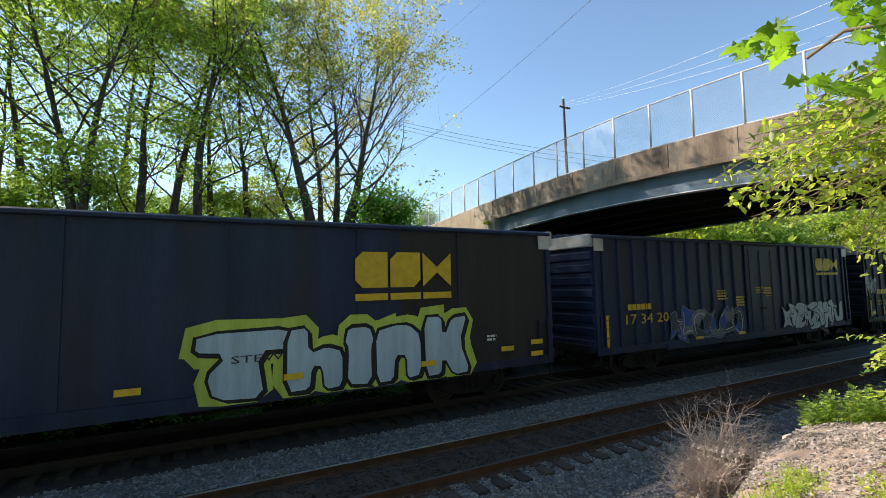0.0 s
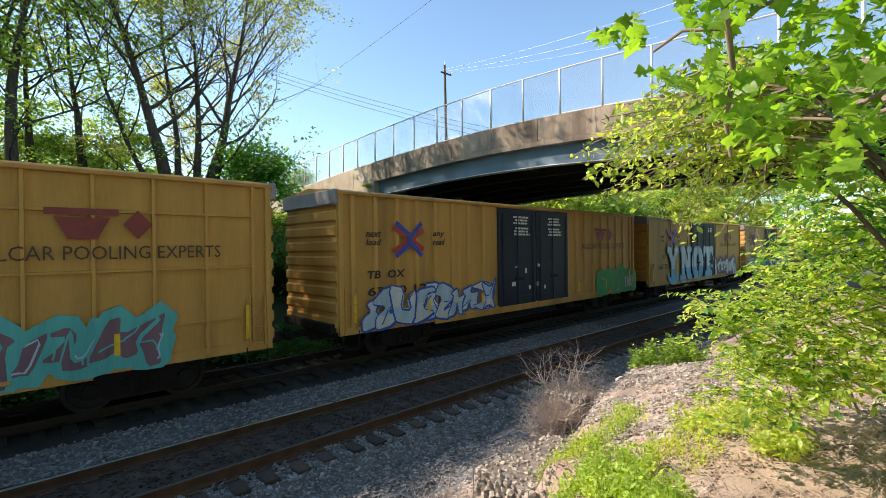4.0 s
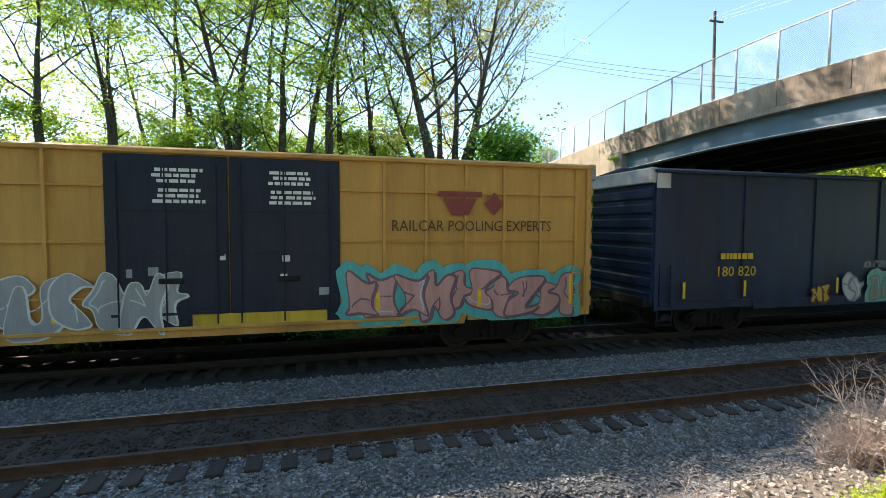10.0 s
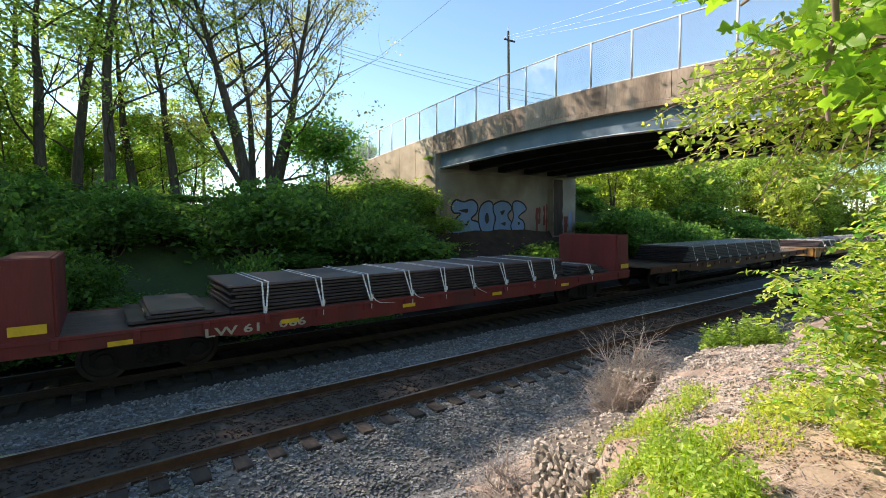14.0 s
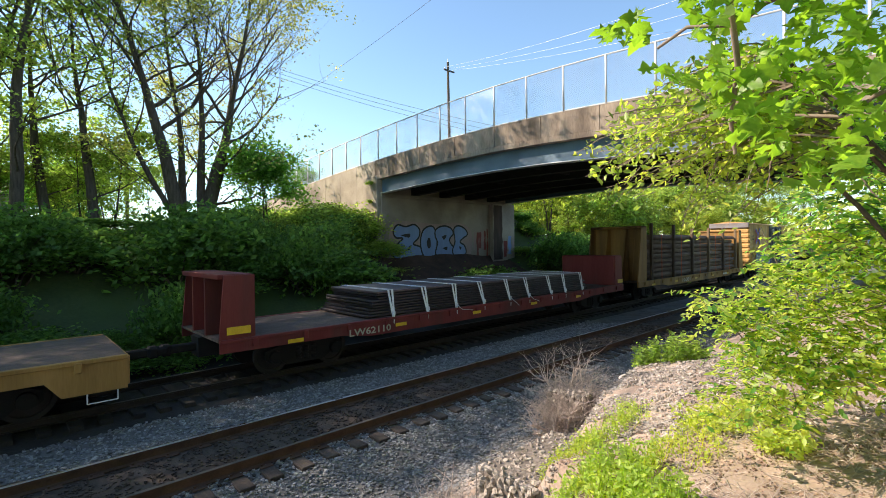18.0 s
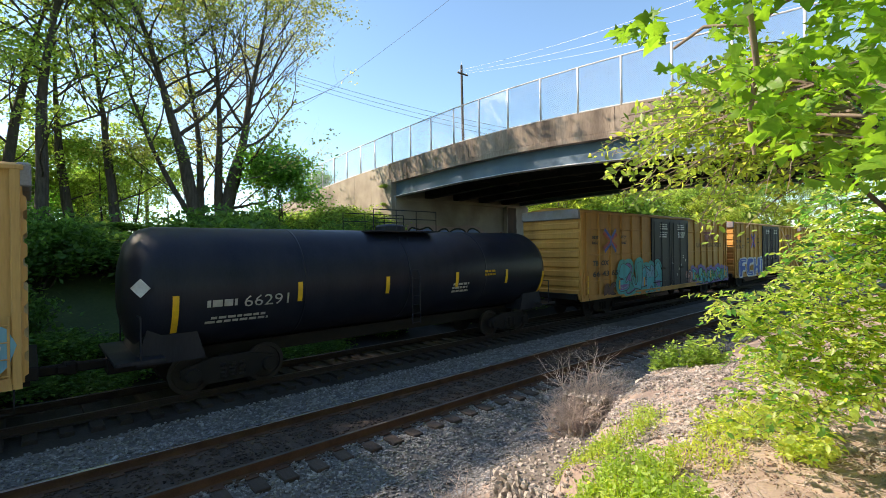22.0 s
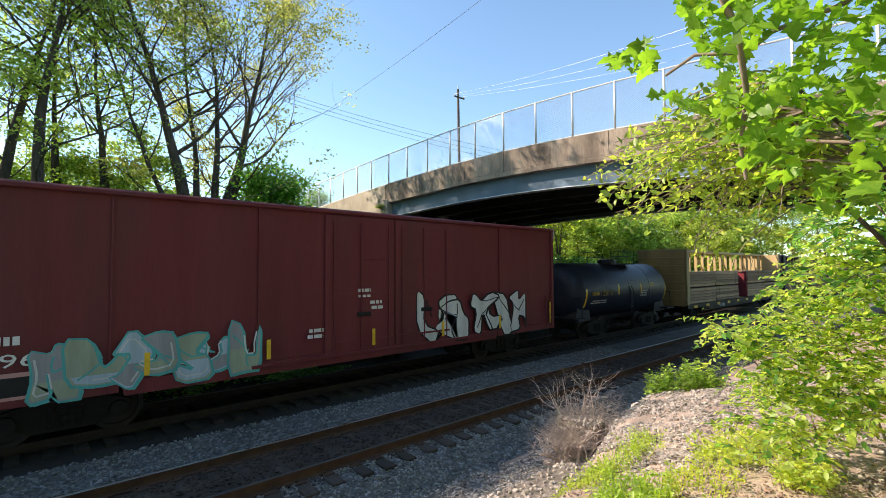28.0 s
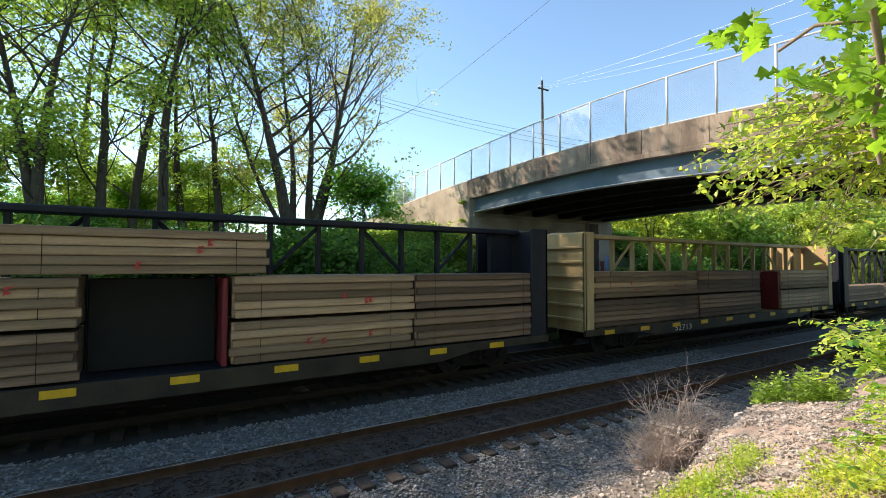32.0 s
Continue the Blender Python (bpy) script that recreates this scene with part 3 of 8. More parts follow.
M_BLUE_PANEL = paint("repainted_blue_panel", (0.008, 0.013, 0.060), 0.5, (0.03, 0.03, 0.04), 0.25, 0.2)
M_BROWN_PANEL = paint("rust_browned_panel", (0.026, 0.024, 0.026), 0.6, (0.05, 0.032, 0.02), 0.5, 0.2)
M_MAROON = paint("brown_red_car_paint", (0.155, 0.024, 0.028), 0.6, (0.09, 0.035, 0.033), 0.3, 0.12)
M_OXIDE = paint("dark_red_flatcar_paint", (0.17, 0.026, 0.024), 0.6, (0.06, 0.035, 0.03), 0.4, 0.15)
M_ORANGE = paint("rusty_orange_flatcar_paint", (0.12, 0.05, 0.028), 0.7, (0.08, 0.045, 0.03), 0.4, 0.15)
M_FLATYEL = paint("worn_yellow_flatcar_paint", (0.34, 0.18, 0.055), 0.65, (0.10, 0.06, 0.04), 0.5, 0.2)
M_TANK = paint("black_tank_paint", (0.006, 0.009, 0.020), 0.42, (0.026, 0.027, 0.034), 0.25, 0.2)
M_TANKGREY = paint("charcoal_tank_paint", (0.014, 0.020, 0.040), 0.4, (0.032, 0.031, 0.036), 0.25, 0.2)
M_BLACKCAR = paint("black_car_frame_paint", (0.011, 0.014, 0.023), 0.5, (0.028, 0.026, 0.030), 0.3, 0.2)
M_CREAM = paint("cream_centerbeam_paint", (0.48, 0.35, 0.18), 0.6, (0.25, 0.18, 0.10), 0.35, 0.1)
M_ROOF = ramp_mat("galvanised_roof_end", (0.36, 0.36, 0.36), (0.58, 0.58, 0.58), 0.55, 0.4, 1.5, 30.0, 0.1, stain=(0.24, 0.15, 0.10), stain_amt=0.42)
M_ROOF_DULL = ramp_mat("dull_galvanised_roof_end", (0.20, 0.19, 0.20), (0.36, 0.34, 0.35), 0.6, 0.3, 1.5, 30.0, 0.1, stain=(0.24, 0.15, 0.08), stain_amt=0.42)
# grime taken down to near black: shade under the cars is in the colour
M_GRIME_DARK = ramp_mat("shade_darkened_grime", (0.005, 0.0046, 0.0046), (0.018, 0.015, 0.013), 0.85, 0.2, 4.0, 40.0, 0.2)
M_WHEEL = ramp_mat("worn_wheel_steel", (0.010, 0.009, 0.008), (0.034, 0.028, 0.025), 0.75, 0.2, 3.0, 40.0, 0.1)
M_REFLECT = plain("yellow_reflective_strip", (0.75, 0.45, 0.02), 0.4)
M_WHITE = plain("white_stencil_paint", (0.66, 0.66, 0.64), 0.6)
M_BLACKINK = plain("black_stencil_paint", (0.02, 0.018, 0.016), 0.6)
M_DARKLETTER = plain("faded_brown_stencil_paint", (0.07, 0.035, 0.02), 0.6)
M_CSYELLOW = plain("yellow_stencil_paint", (0.62, 0.40, 0.02), 0.55)
M_LOGORED = plain("red_logo_paint", (0.42, 0.05, 0.035), 0.55)
M_LOGOBLUE = plain("blue_logo_paint", (0.025, 0.055, 0.36), 0.55)
M_TTRED = plain("dull_red_logo_paint", (0.25, 0.04, 0.035), 0.6)
SPRAY = {
    "white": (0.55, 0.56, 0.56), "grey": (0.28, 0.29, 0.31), "lime": (0.42, 0.52, 0.09), "sky": (0.17, 0.40, 0.55), "blue": (0.03, 0.09, 0.36), "teal": (0.06, 0.38, 0.38),
    "mint": (0.22, 0.52, 0.42), "pink": (0.55, 0.17, 0.24), "rose": (0.50, 0.26, 0.24), "red": (0.42, 0.03, 0.03), "orange": (0.58, 0.24, 0.03), "green": (0.04, 0.30, 0.09), "violet": (0.20, 0.15, 0.38),
    "mauve": (0.18, 0.10, 0.13), "sage": (0.30, 0.36, 0.27), "gold": (0.55, 0.36, 0.04), "brown": (0.13, 0.06, 0.05), "cyan": (0.05, 0.42, 0.52), "black": (0.014, 0.014, 0.016), "ice": (0.36, 0.48, 0.58), "slate": (0.05, 0.065, 0.085), "fog": (0.17, 0.19, 0.21),
}
SPRAY = {k: paint("spray_" + k, v, 0.6, tuple(q * 0.6 for q in v), 0.3, 0.15, 3.0) for k, v in SPRAY.items()}

FACE = -1.6                            # near side of a car, from its centre line


# trucks: one set of meshes for every car
def wheel_mesh():
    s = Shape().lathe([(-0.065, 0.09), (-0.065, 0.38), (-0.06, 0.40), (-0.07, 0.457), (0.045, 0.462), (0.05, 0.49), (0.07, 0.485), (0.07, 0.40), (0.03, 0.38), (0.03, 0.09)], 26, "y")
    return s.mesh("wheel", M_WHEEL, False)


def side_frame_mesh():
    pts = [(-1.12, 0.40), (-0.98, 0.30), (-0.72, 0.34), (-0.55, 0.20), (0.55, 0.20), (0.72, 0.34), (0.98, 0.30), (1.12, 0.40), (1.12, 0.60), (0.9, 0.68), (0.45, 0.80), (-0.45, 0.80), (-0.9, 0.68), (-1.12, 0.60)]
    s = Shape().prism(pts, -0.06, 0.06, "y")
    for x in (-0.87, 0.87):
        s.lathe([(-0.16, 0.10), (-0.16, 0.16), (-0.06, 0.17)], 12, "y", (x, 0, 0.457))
    return s.mesh("side_frame", M_GRIME_DARK)


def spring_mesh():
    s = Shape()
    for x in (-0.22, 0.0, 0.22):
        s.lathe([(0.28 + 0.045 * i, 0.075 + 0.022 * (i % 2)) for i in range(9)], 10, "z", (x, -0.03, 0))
    return s.mesh("spring_set", M_GRIME_DARK)


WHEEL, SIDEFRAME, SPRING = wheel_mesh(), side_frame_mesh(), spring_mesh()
AXLE = Shape().tube((0, -0.7, 0.457), (0, 0.7, 0.457), 0.08, n=10).mesh("axle", M_GRIME_DARK)
BOLSTER = Shape().soft(-0.22, 0.22, -1.05, 1.05, 0.42, 0.74, 0.04).mesh("truck", M_GRIME_DARK)
COUPLER = Shape().soft(-0.55, 0.30, -0.09, 0.09, 0.74, 0.94, 0.03).soft(0.22, 0.46, -0.16, 0.14, 0.70, 0.98, 0.05).soft(0.30, 0.56, 0.05, 0.16, 0.74, 0.94, 0.04).mesh("coupler", M_GRIME_DARK)


def add_truck(car, x):
    tr = part("truck", BOLSTER, None, car, m=Matrix.Translation((x, 0, 0)))
    for y in (-0.99, 0.99):
        part("side_frame", SIDEFRAME, None, tr, m=Matrix.Translation((0, y, 0)))
        part("spring_set", SPRING, None, tr, m=Matrix.Translation((0, y, 0)))
    for wx in (-0.87, 0.87):
        part("axle", AXLE, None, tr, m=Matrix.Translation((wx, 0, 0)))
        for y, r in ((-0.75, 180), (0.75, 0)):
            part("wheel", WHEEL, None, tr, m=pose(wx, y, 0.461, 0, 0, r) @ pose(0, 0, 0))
    return tr


def car_base(name, label, category, length, truck_in=2.7):
    """An empty at the rail, with trucks and couplers; x runs from 0 to length."""
    car = thing(name, label, category, "freight cars of the train")
    for x in (truck_in, length - truck_in):
        add_truck(car, x)
    part("coupler", COUPLER, None, car, m=pose(length + 0.42, 0, 0))
    part("coupler", COUPLER, None, car, m=pose(-0.42, 0, 0, 0, 0, 180))
    return car


# lettering and sprayed pictures lie as thin films on the side
def lettering(car, text, x, z, w, h, mat, layer=1, slant=0.0, bold=0.0):
    me = words(text, 1.0, bold, slant)
    co = np.empty(len(me.vertices) * 3)
    me.vertices.foreach_get("co", co)
    co = co.reshape(-1, 3)
    lo, hi = co.min(0), co.max(0)
    co[:, 0] = (co[:, 0] - lo[0]) / max(hi[0] - lo[0], 1e-4) * w + x
    co[:, 2] = (co[:, 2] - lo[2]) / max(hi[2] - lo[2], 1e-4) * h + z
    co[:, 1] = FACE - 0.004 * layer + (co[:, 1] * 0.6)
    me.vertices.foreach_set("co", co.ravel())
    me.materials.clear()
    me.materials.append(mat)
    return part("lettering", me, None, car)


def bars(car, x, z, w, h, rows, mat, layer=1, seed=1):
    """Lines of small writing that cannot be read."""
    rg = random.Random(seed)
    s = Shape()
    step = h / rows
    for r in range(rows):
        a = x + (w * rg.uniform(0, 0.12))
        end = x + w * rg.uniform(0.8, 1.0)
        while a < end:
            b = min(a + rg.uniform(0.08, 0.22), end)
            s.box(a, b, FACE - 0.004 * layer - 0.002, FACE - 0.004 * layer, z + r * step + step * 0.2, z + r * step + step * 0.8)
            a = b + 0.035
    return part("small_print", s, mat, car)


def plate(car, name, x0, x1, z0, z1, mat, layer=1, label=""):
    return part(name, Shape().box(x0, x1, FACE - 0.004 * layer - 0.003, FACE - 0.004 * layer, z0, z1), mat, car, label)


READABLE = {"Think", "FCH!"}
# heavy block letters, one outline each in a unit cell, and their share of the word's length
BLOCKS = {
    "T": ([(.0, .70), (.05, 1), (1.15, 1.02), (1.1, .66), (.72, .66), (.80, 0), (.22, .02), (.12, .42), (.34, .64)], 1.5), "h": ([(.02, .98), (.40, 1), (.42, .62), (.7, .72), (1, .6), (1.0, .02), (.64, .0), (.62, .36), (.44, .36), (.42, 0), (0, .02)], 1.05), "i": ([(.1, .66), (.0, .74), (.1, 1), (.9, .98), (1, .74), (.88, .66), (.95, .0), (.05, .02)], 0.62),
    "n": ([(.0, .92), (.4, .96), (.72, 1.0), (1, .8), (1, .04), (.64, .0), (.62, .44), (.42, .46), (.40, .02), (.02, 0)], 1.05), "k": ([(.0, 1), (.42, 1), (.42, .68), (.62, .98), (1.02, 1), (.80, .56), (1.05, .02), (.66, .0), (.44, .3), (.40, .0), (.0, .0)], 1.1),
    "F": ([(0, 1), (1, 1), (1, .72), (.42, .72), (.42, .6), (.85, .6), (.85, .36), (.42, .36), (.42, 0), (0, 0)], 1.0), "C": ([(.2, 1), (1, 1), (1, .7), (.45, .7), (.45, .3), (1, .3), (1, 0), (.2, 0), (0, .2), (0, .8)], 1.0),
    "H": ([(0, 1), (.38, 1), (.38, .62), (.64, .62), (.64, 1), (1, 1), (1, 0), (.64, 0), (.64, .36), (.38, .36), (.38, 0), (0, 0)], 1.0), "!": ([(.1, 1), (.9, 1), (.7, .3), (.85, .0), (.2, .0), (.3, .3)], 0.45),
}
# interlocking blades, hooks and wedges for sprayed pieces that spell nothing one could read
BLADES = [
    [(0, .15), (.3, .45), (.05, 1), (.6, .78), (1, .95), (.7, .5), (.95, .1), (.5, .28)], [(0, .9), (.7, 1), (1, .7), (.55, .62), (.9, .4), (1, 0), (.2, .05), (.0, .35), (.5, .3), (.1, .55)],
    [(.0, 1), (.45, .9), (.5, .35), (.8, .3), (.85, .75), (1.1, .9), (1, .1), (.5, 0), (.1, .12)], [(.0, 0), (.25, .6), (.1, .85), (.55, 1), (.6, .7), (1.0, .75), (.8, .45), (1.05, .0), (.6, .1), (.55, .42), (.4, .0)],
    [(.0, .3), (.35, .5), (.2, .95), (.9, 1), (1.2, .8), (.75, .72), (.7, .5), (1.0, .3), (.85, 0), (.3, .05)], [(.05, .85), (.5, 1), (.95, .8), (.9, .2), (.55, .0), (.0, .25), (.4, .35), (.6, .6), (.35, .75)],
    [(0, .0), (.15, .95), (.5, 1), (.55, .55), (.8, 1), (1.1, .95), (.85, .5), (1, .05), (.65, .0), (.5, .3), (.35, .0)], [(-.1, .62), (.3, .7), (.35, 1), (.75, .95), (.7, .66), (1.05, .6), (.75, .42), (.8, .0), (.35, .08), (.3, .45)],
]


def chaikin(p, times=1):
    """A closed outline with its corners cut."""
    for _ in range(times):
        p = [q for a, b in zip(p, p[1:] + p[:1]) for q in ((a[0] * .8 + b[0] * .2, a[1] * .8 + b[1] * .2), (a[0] * .2 + b[0] * .8, a[1] * .2 + b[1] * .8))]
    return p


def below(p, z):
    """The part of an outline under a level."""
    out = []
    for a, b in zip(p, p[1:] + p[:1]):
        if a[1] <= z:
            out.append(a)
        if (a[1] <= z) != (b[1] <= z):
            f = (z - a[1]) / (b[1] - a[1])
            out.append((a[0] + (b[0] - a[0]) * f, z))
    return out


def strokes_film(s, lines, y, half, ends=True):
    k = 0
    for ln in lines:
        for (ax, az), (bx, bz) in zip(ln, ln[1:]):
            k += 2
            d = math.hypot(bx - ax, bz - az) or 1e-6
            nx, nz = -(bz - az) / d * half, (bx - ax) / d * half
            ex, ez = (bx - ax) / d * half * 0.5, (bz - az) / d * half * 0.5
            poly_film(s, [(ax + nx - ex, az + nz - ez), (ax - nx - ex, az - nz - ez), (bx - nx + ex, bz - nz + ez), (bx + nx + ex, bz + nz + ez)], y - 0.00015 * k)
            if ends:
                poly_film(s, [(bx + half * math.cos(q * 1.047), bz + half * math.sin(q * 1.047)) for q in range(6)], y - 0.00015 * (k + 1))


def graffiti(car, text, x0, x1, z0, z1, fills, ink="black", halo=None, seed=1, fat=0.30, wild=0.07, edge=0.06, shine=None, front=None):
    """Interlocking sprayed shapes: a cloud, a cast edge, an outline, a two-tone fill and light strokes, each a thin film of paint."""
    rg = random.Random(seed)
    clear = text in READABLE
    z0 = max(z0, 0.86)
    y = (FACE if front is None else front) - 0.006
    h = z1 - z0
    shares = [BLOCKS[c][1] for c in text] if clear else [1.0] * max(2, round((x1 - x0) / max(0.45, 0.47 * h)))
    n = len(shares)
    starts = [sum(shares[:i]) / sum(shares) for i in range(n + 1)]
    cloud = Shape()
    lean = 0.0 if clear else rg.uniform(-.3, .3)
    order = list(range(n))
    if not clear:
        rg.shuffle(order)
    for k, i in enumerate(order):
        a, b = (x0 + (x1 - x0) * starts[i + q] for q in (0, 1))
        w = b - a
        src = BLOCKS[text[i]][0] if clear else rg.choice(BLADES)
        if not clear:
            if rg.random() < .4:
                src = [(1 - p[0], p[1]) for p in src[::-1]]
            a, w = a - w * rg.uniform(.1, .35), w * rg.uniform(1.3, 1.75)
        top = h * (rg.uniform(.9, 1.0) if clear else rg.uniform(.72, 1.02))
        sink = 0.0 if clear else rg.uniform(0, h - top) if top < h else 0.0
        jit = wild * 0.5 if clear else wild + 0.04
        rim = []
        for px, pz in src:
            q = pz + rg.uniform(-jit, jit)
            px = px + rg.uniform(-jit, jit) + lean * (pz - .5)
            if not clear and rg.random() < .2:
                px, q = .5 + (px - .5) * 1.4, .5 + (q - .5) * 1.25
            rim.append((min(max(a + w * px, x0 - .1), x1 + .1), min(max(z0 + sink + top * q, 0.87), z1 + 0.14 * h)))
        rim = chaikin(rim, 2 if fat > 0.45 else 1)
        cx, cz = sum(p[0] for p in rim) / len(rim), sum(p[1] for p in rim) / len(rim)
        ring = rim + rim[:2]
        yy = y - 0.004 - 0.0016 * k
        fa, fb = fills[i % len(fills)], fills[(i + 1) % len(fills)]
        inks, face, shade, hi = Shape(), Shape(), Shape(), Shape()
        poly_film(face, rim, yy)
        poly_film(inks, [(p[0] + edge * .9, max(p[1] - edge * .7, .85)) for p in rim], yy + 0.0005)
        ribbon(inks, ring, yy - 0.0003, lambda f: edge * (.42 + .16 * math.sin(f * 11 + seed)))
        # cuts and bars inside the shape
        for _ in range(0 if clear else 2):
            m = rg.randrange(len(rim))
            p = rim[m]
            ln = [(cx + (p[0] - cx) * f + rg.uniform(-.04, .04) * w, cz + (p[1] - cz) * f) for f in (.75, .4, .05)]
            ribbon(inks, smooth_line(ln, 3), yy - 0.0004, lambda f: edge * .34)
        if halo:
            poly_film(cloud, rim, y - 0.00012 * k)
            ribbon(cloud, ring, y - 0.00012 * k - 0.0001, lambda f: 0.15 + edge + 0.05 * math.sin(f * 23 + k))
        if fb != fa:
            cut = below(rim, z0 + h * rg.uniform(.3, .55))
            if len(cut) > 2:
                poly_film(shade, [(cx + (p[0] - cx) * .9, cz + (p[1] - cz) * .9) for p in cut], yy - 0.0002)
        if shine or (not clear and rg.random() < .5):
            m = rg.randrange(len(rim))
            run = [(cx + (p[0] - cx) * .74, cz + (p[1] - cz) * .74) for p in (rim + rim)[m:m + len(rim) // 3 + 2]]
            ribbon(hi, run, yy - 0.0007, lambda f: 0.018)
        letter = part("sprayed_letter", face, SPRAY[fa], car)
        part("outline", inks, SPRAY[ink], letter)
        if shade.v:
            part("sprayed_shade", shade, SPRAY[fb], letter)
        if hi.v:
            part("sprayed_highlight", hi, SPRAY[shine or "ice"], letter)
    if halo:
        part("sprayed_cloud", cloud, SPRAY[halo], car)


def scrawl(car, x0, x1, z0, z1, col="white", seed=3, n=8, half=0.018):
    """A quick tag: one looping line."""
    rg = random.Random(seed)
    cw = (x1 - x0) / n
    ln = []
    for i in range(n):
        a = x0 + cw * i
        ln += [(a + cw * rg.uniform(-.2, .3), z0 + (z1 - z0) * rg.uniform(0, .3)), (a + cw * rg.uniform(.5, 1.2), z0 + (z1 - z0) * rg.uniform(.55, 1)), (a + cw * rg.uniform(-.1, .4), z0 + (z1 - z0) * rg.uniform(.4, .9))]
    s = Shape()
    ribbon(s, smooth_line(ln, 4), FACE - 0.030, lambda f: half * .8)
    part("sprayed_tag", s, SPRAY[col], car)


def reflectors(car, xs, z0=1.22, z1=1.66, w=0.10):
    me = Shape().box(-w / 2, w / 2, FACE - 0.024, FACE - 0.018, z0, z1).mesh("reflector_strip", M_REFLECT)
    for x in xs:
        part("reflector_strip", me, None, car, m=Matrix.Translation((x, 0, 0)))


def wheel_logo(car, x, z, w, h):
    """The crossed red and blue track emblem."""
    red, blue = Shape(), Shape()
    y = FACE - 0.008
    t = h * 0.085
    cx, cz = x + w / 2, z + h / 2
    strokes_film(red, [[(x + w * .02, z + h * .86), (cx - w * .06, cz + t)], [(x + w * .02, z + h * .14), (cx - w * .06, cz - t)], [(x + w * .98, z + h * .80), (cx + w * .11, cz + t * .5)], [(x + w * .98, z + h * .20), (cx + w * .11, cz - t * .5)]], y, t, False)
    strokes_film(blue, [[(x + w * .10, z + h), (cx, cz + h * .16), (cx + w * .06, cz), (cx, cz - h * .16), (x + w * .10, z)], [(x + w * .92, z + h), (cx + w * .13, cz + h * .15)], [(x + w * .92, z), (cx + w * .13, cz - h * .15)]], y - 0.005, t * .85, False)
    part("emblem", red, M_LOGORED, car, "red bars of the crossed emblem")
    part("emblem", blue, M_LOGOBLUE, car, "blue bars of the crossed emblem")


def bar_logo(car, x, z, w, h, mat):
    """A long bar over a wedge, with a lozenge beside it."""
    s = Shape()
    y = FACE - 0.008
    poly_film(s, [(x, z + h * .78), (x + w * .66, z + h * .78), (x + w * .66, z + h), (x, z + h)], y)
    poly_film(s, [(x + w * .20, z), (x + w * .46, z), (x + w * .58, z + h * .70), (x + w * .08, z + h * .70)], y - 0.001)
    poly_film(s, [(x + w * .70, z + h * .5), (x + w * .85, z), (x + w, z + h * .5), (x + w * .85, z + h)], y - 0.001)
    part("emblem", s, mat, car, "dull red bar emblem")


def block_logo(car, x, z, w, h, mat, brackets=False):
    """Three heavy plain blocks, each underlined, or the same blocks between square brackets."""
    s = Shape()
    y = FACE - 0.008
    base = z + h * (.26 if not brackets else .14)
    hh = h * (.74 if not brackets else .72)
    x0, ww = (x, w) if not brackets else (x + w * .12, w * .76)
    cw = ww / 3.25
    for i in range(3):
        a = x0 + i * ww / 3 + ww * 0.01
        c = cw * .22
        if i == 0:
            poly_film(s, [(a + c, base), (a + cw, base), (a + cw, base + hh), (a + c, base + hh), (a, base + hh - c), (a, base + c)], y)
        elif i == 1:
            poly_film(s, [(a, base), (a + cw - c, base), (a + cw, base + c), (a + cw, base + hh), (a + c, base + hh), (a, base + hh - c)], y)
        else:
            poly_film(s, [(a, base), (a + cw * .5, base + hh * .42), (a + cw, base), (a + cw, base + hh), (a + cw * .5, base + hh * .58), (a, base + hh)], y)
        if not brackets:
            poly_film(s, [(a, z), (a + cw, z), (a + cw, z + h * .14), (a, z + h * .14)], y - 0.002)
    if brackets:
        for sx, d in ((x, 1), (x + w, -1)):
            strokes_film(s, [[(sx + d * w * .07, z + h), (sx, z + h), (sx, z), (sx + d * w * .07, z)]], y, h * .035, False)
    part("emblem", s, mat, car, "yellow block emblem")


def ladder(car, x0, x1, z0, z1, n, mat, y=FACE):
    s = Shape()
    for x in (x0, x1):
        s.box(x - 0.02, x + 0.02, y - 0.03, y + 0.02, z0, z1)
    part("ladder_rail", s, mat, car)
    for i in range(n):
        z = z0 + (z1 - z0) * (i + 0.5) / n
        part("ladder_rung", Shape().tube((x0, y - 0.05, z), (x1, y - 0.05, z), 0.013, n=5), mat, car)


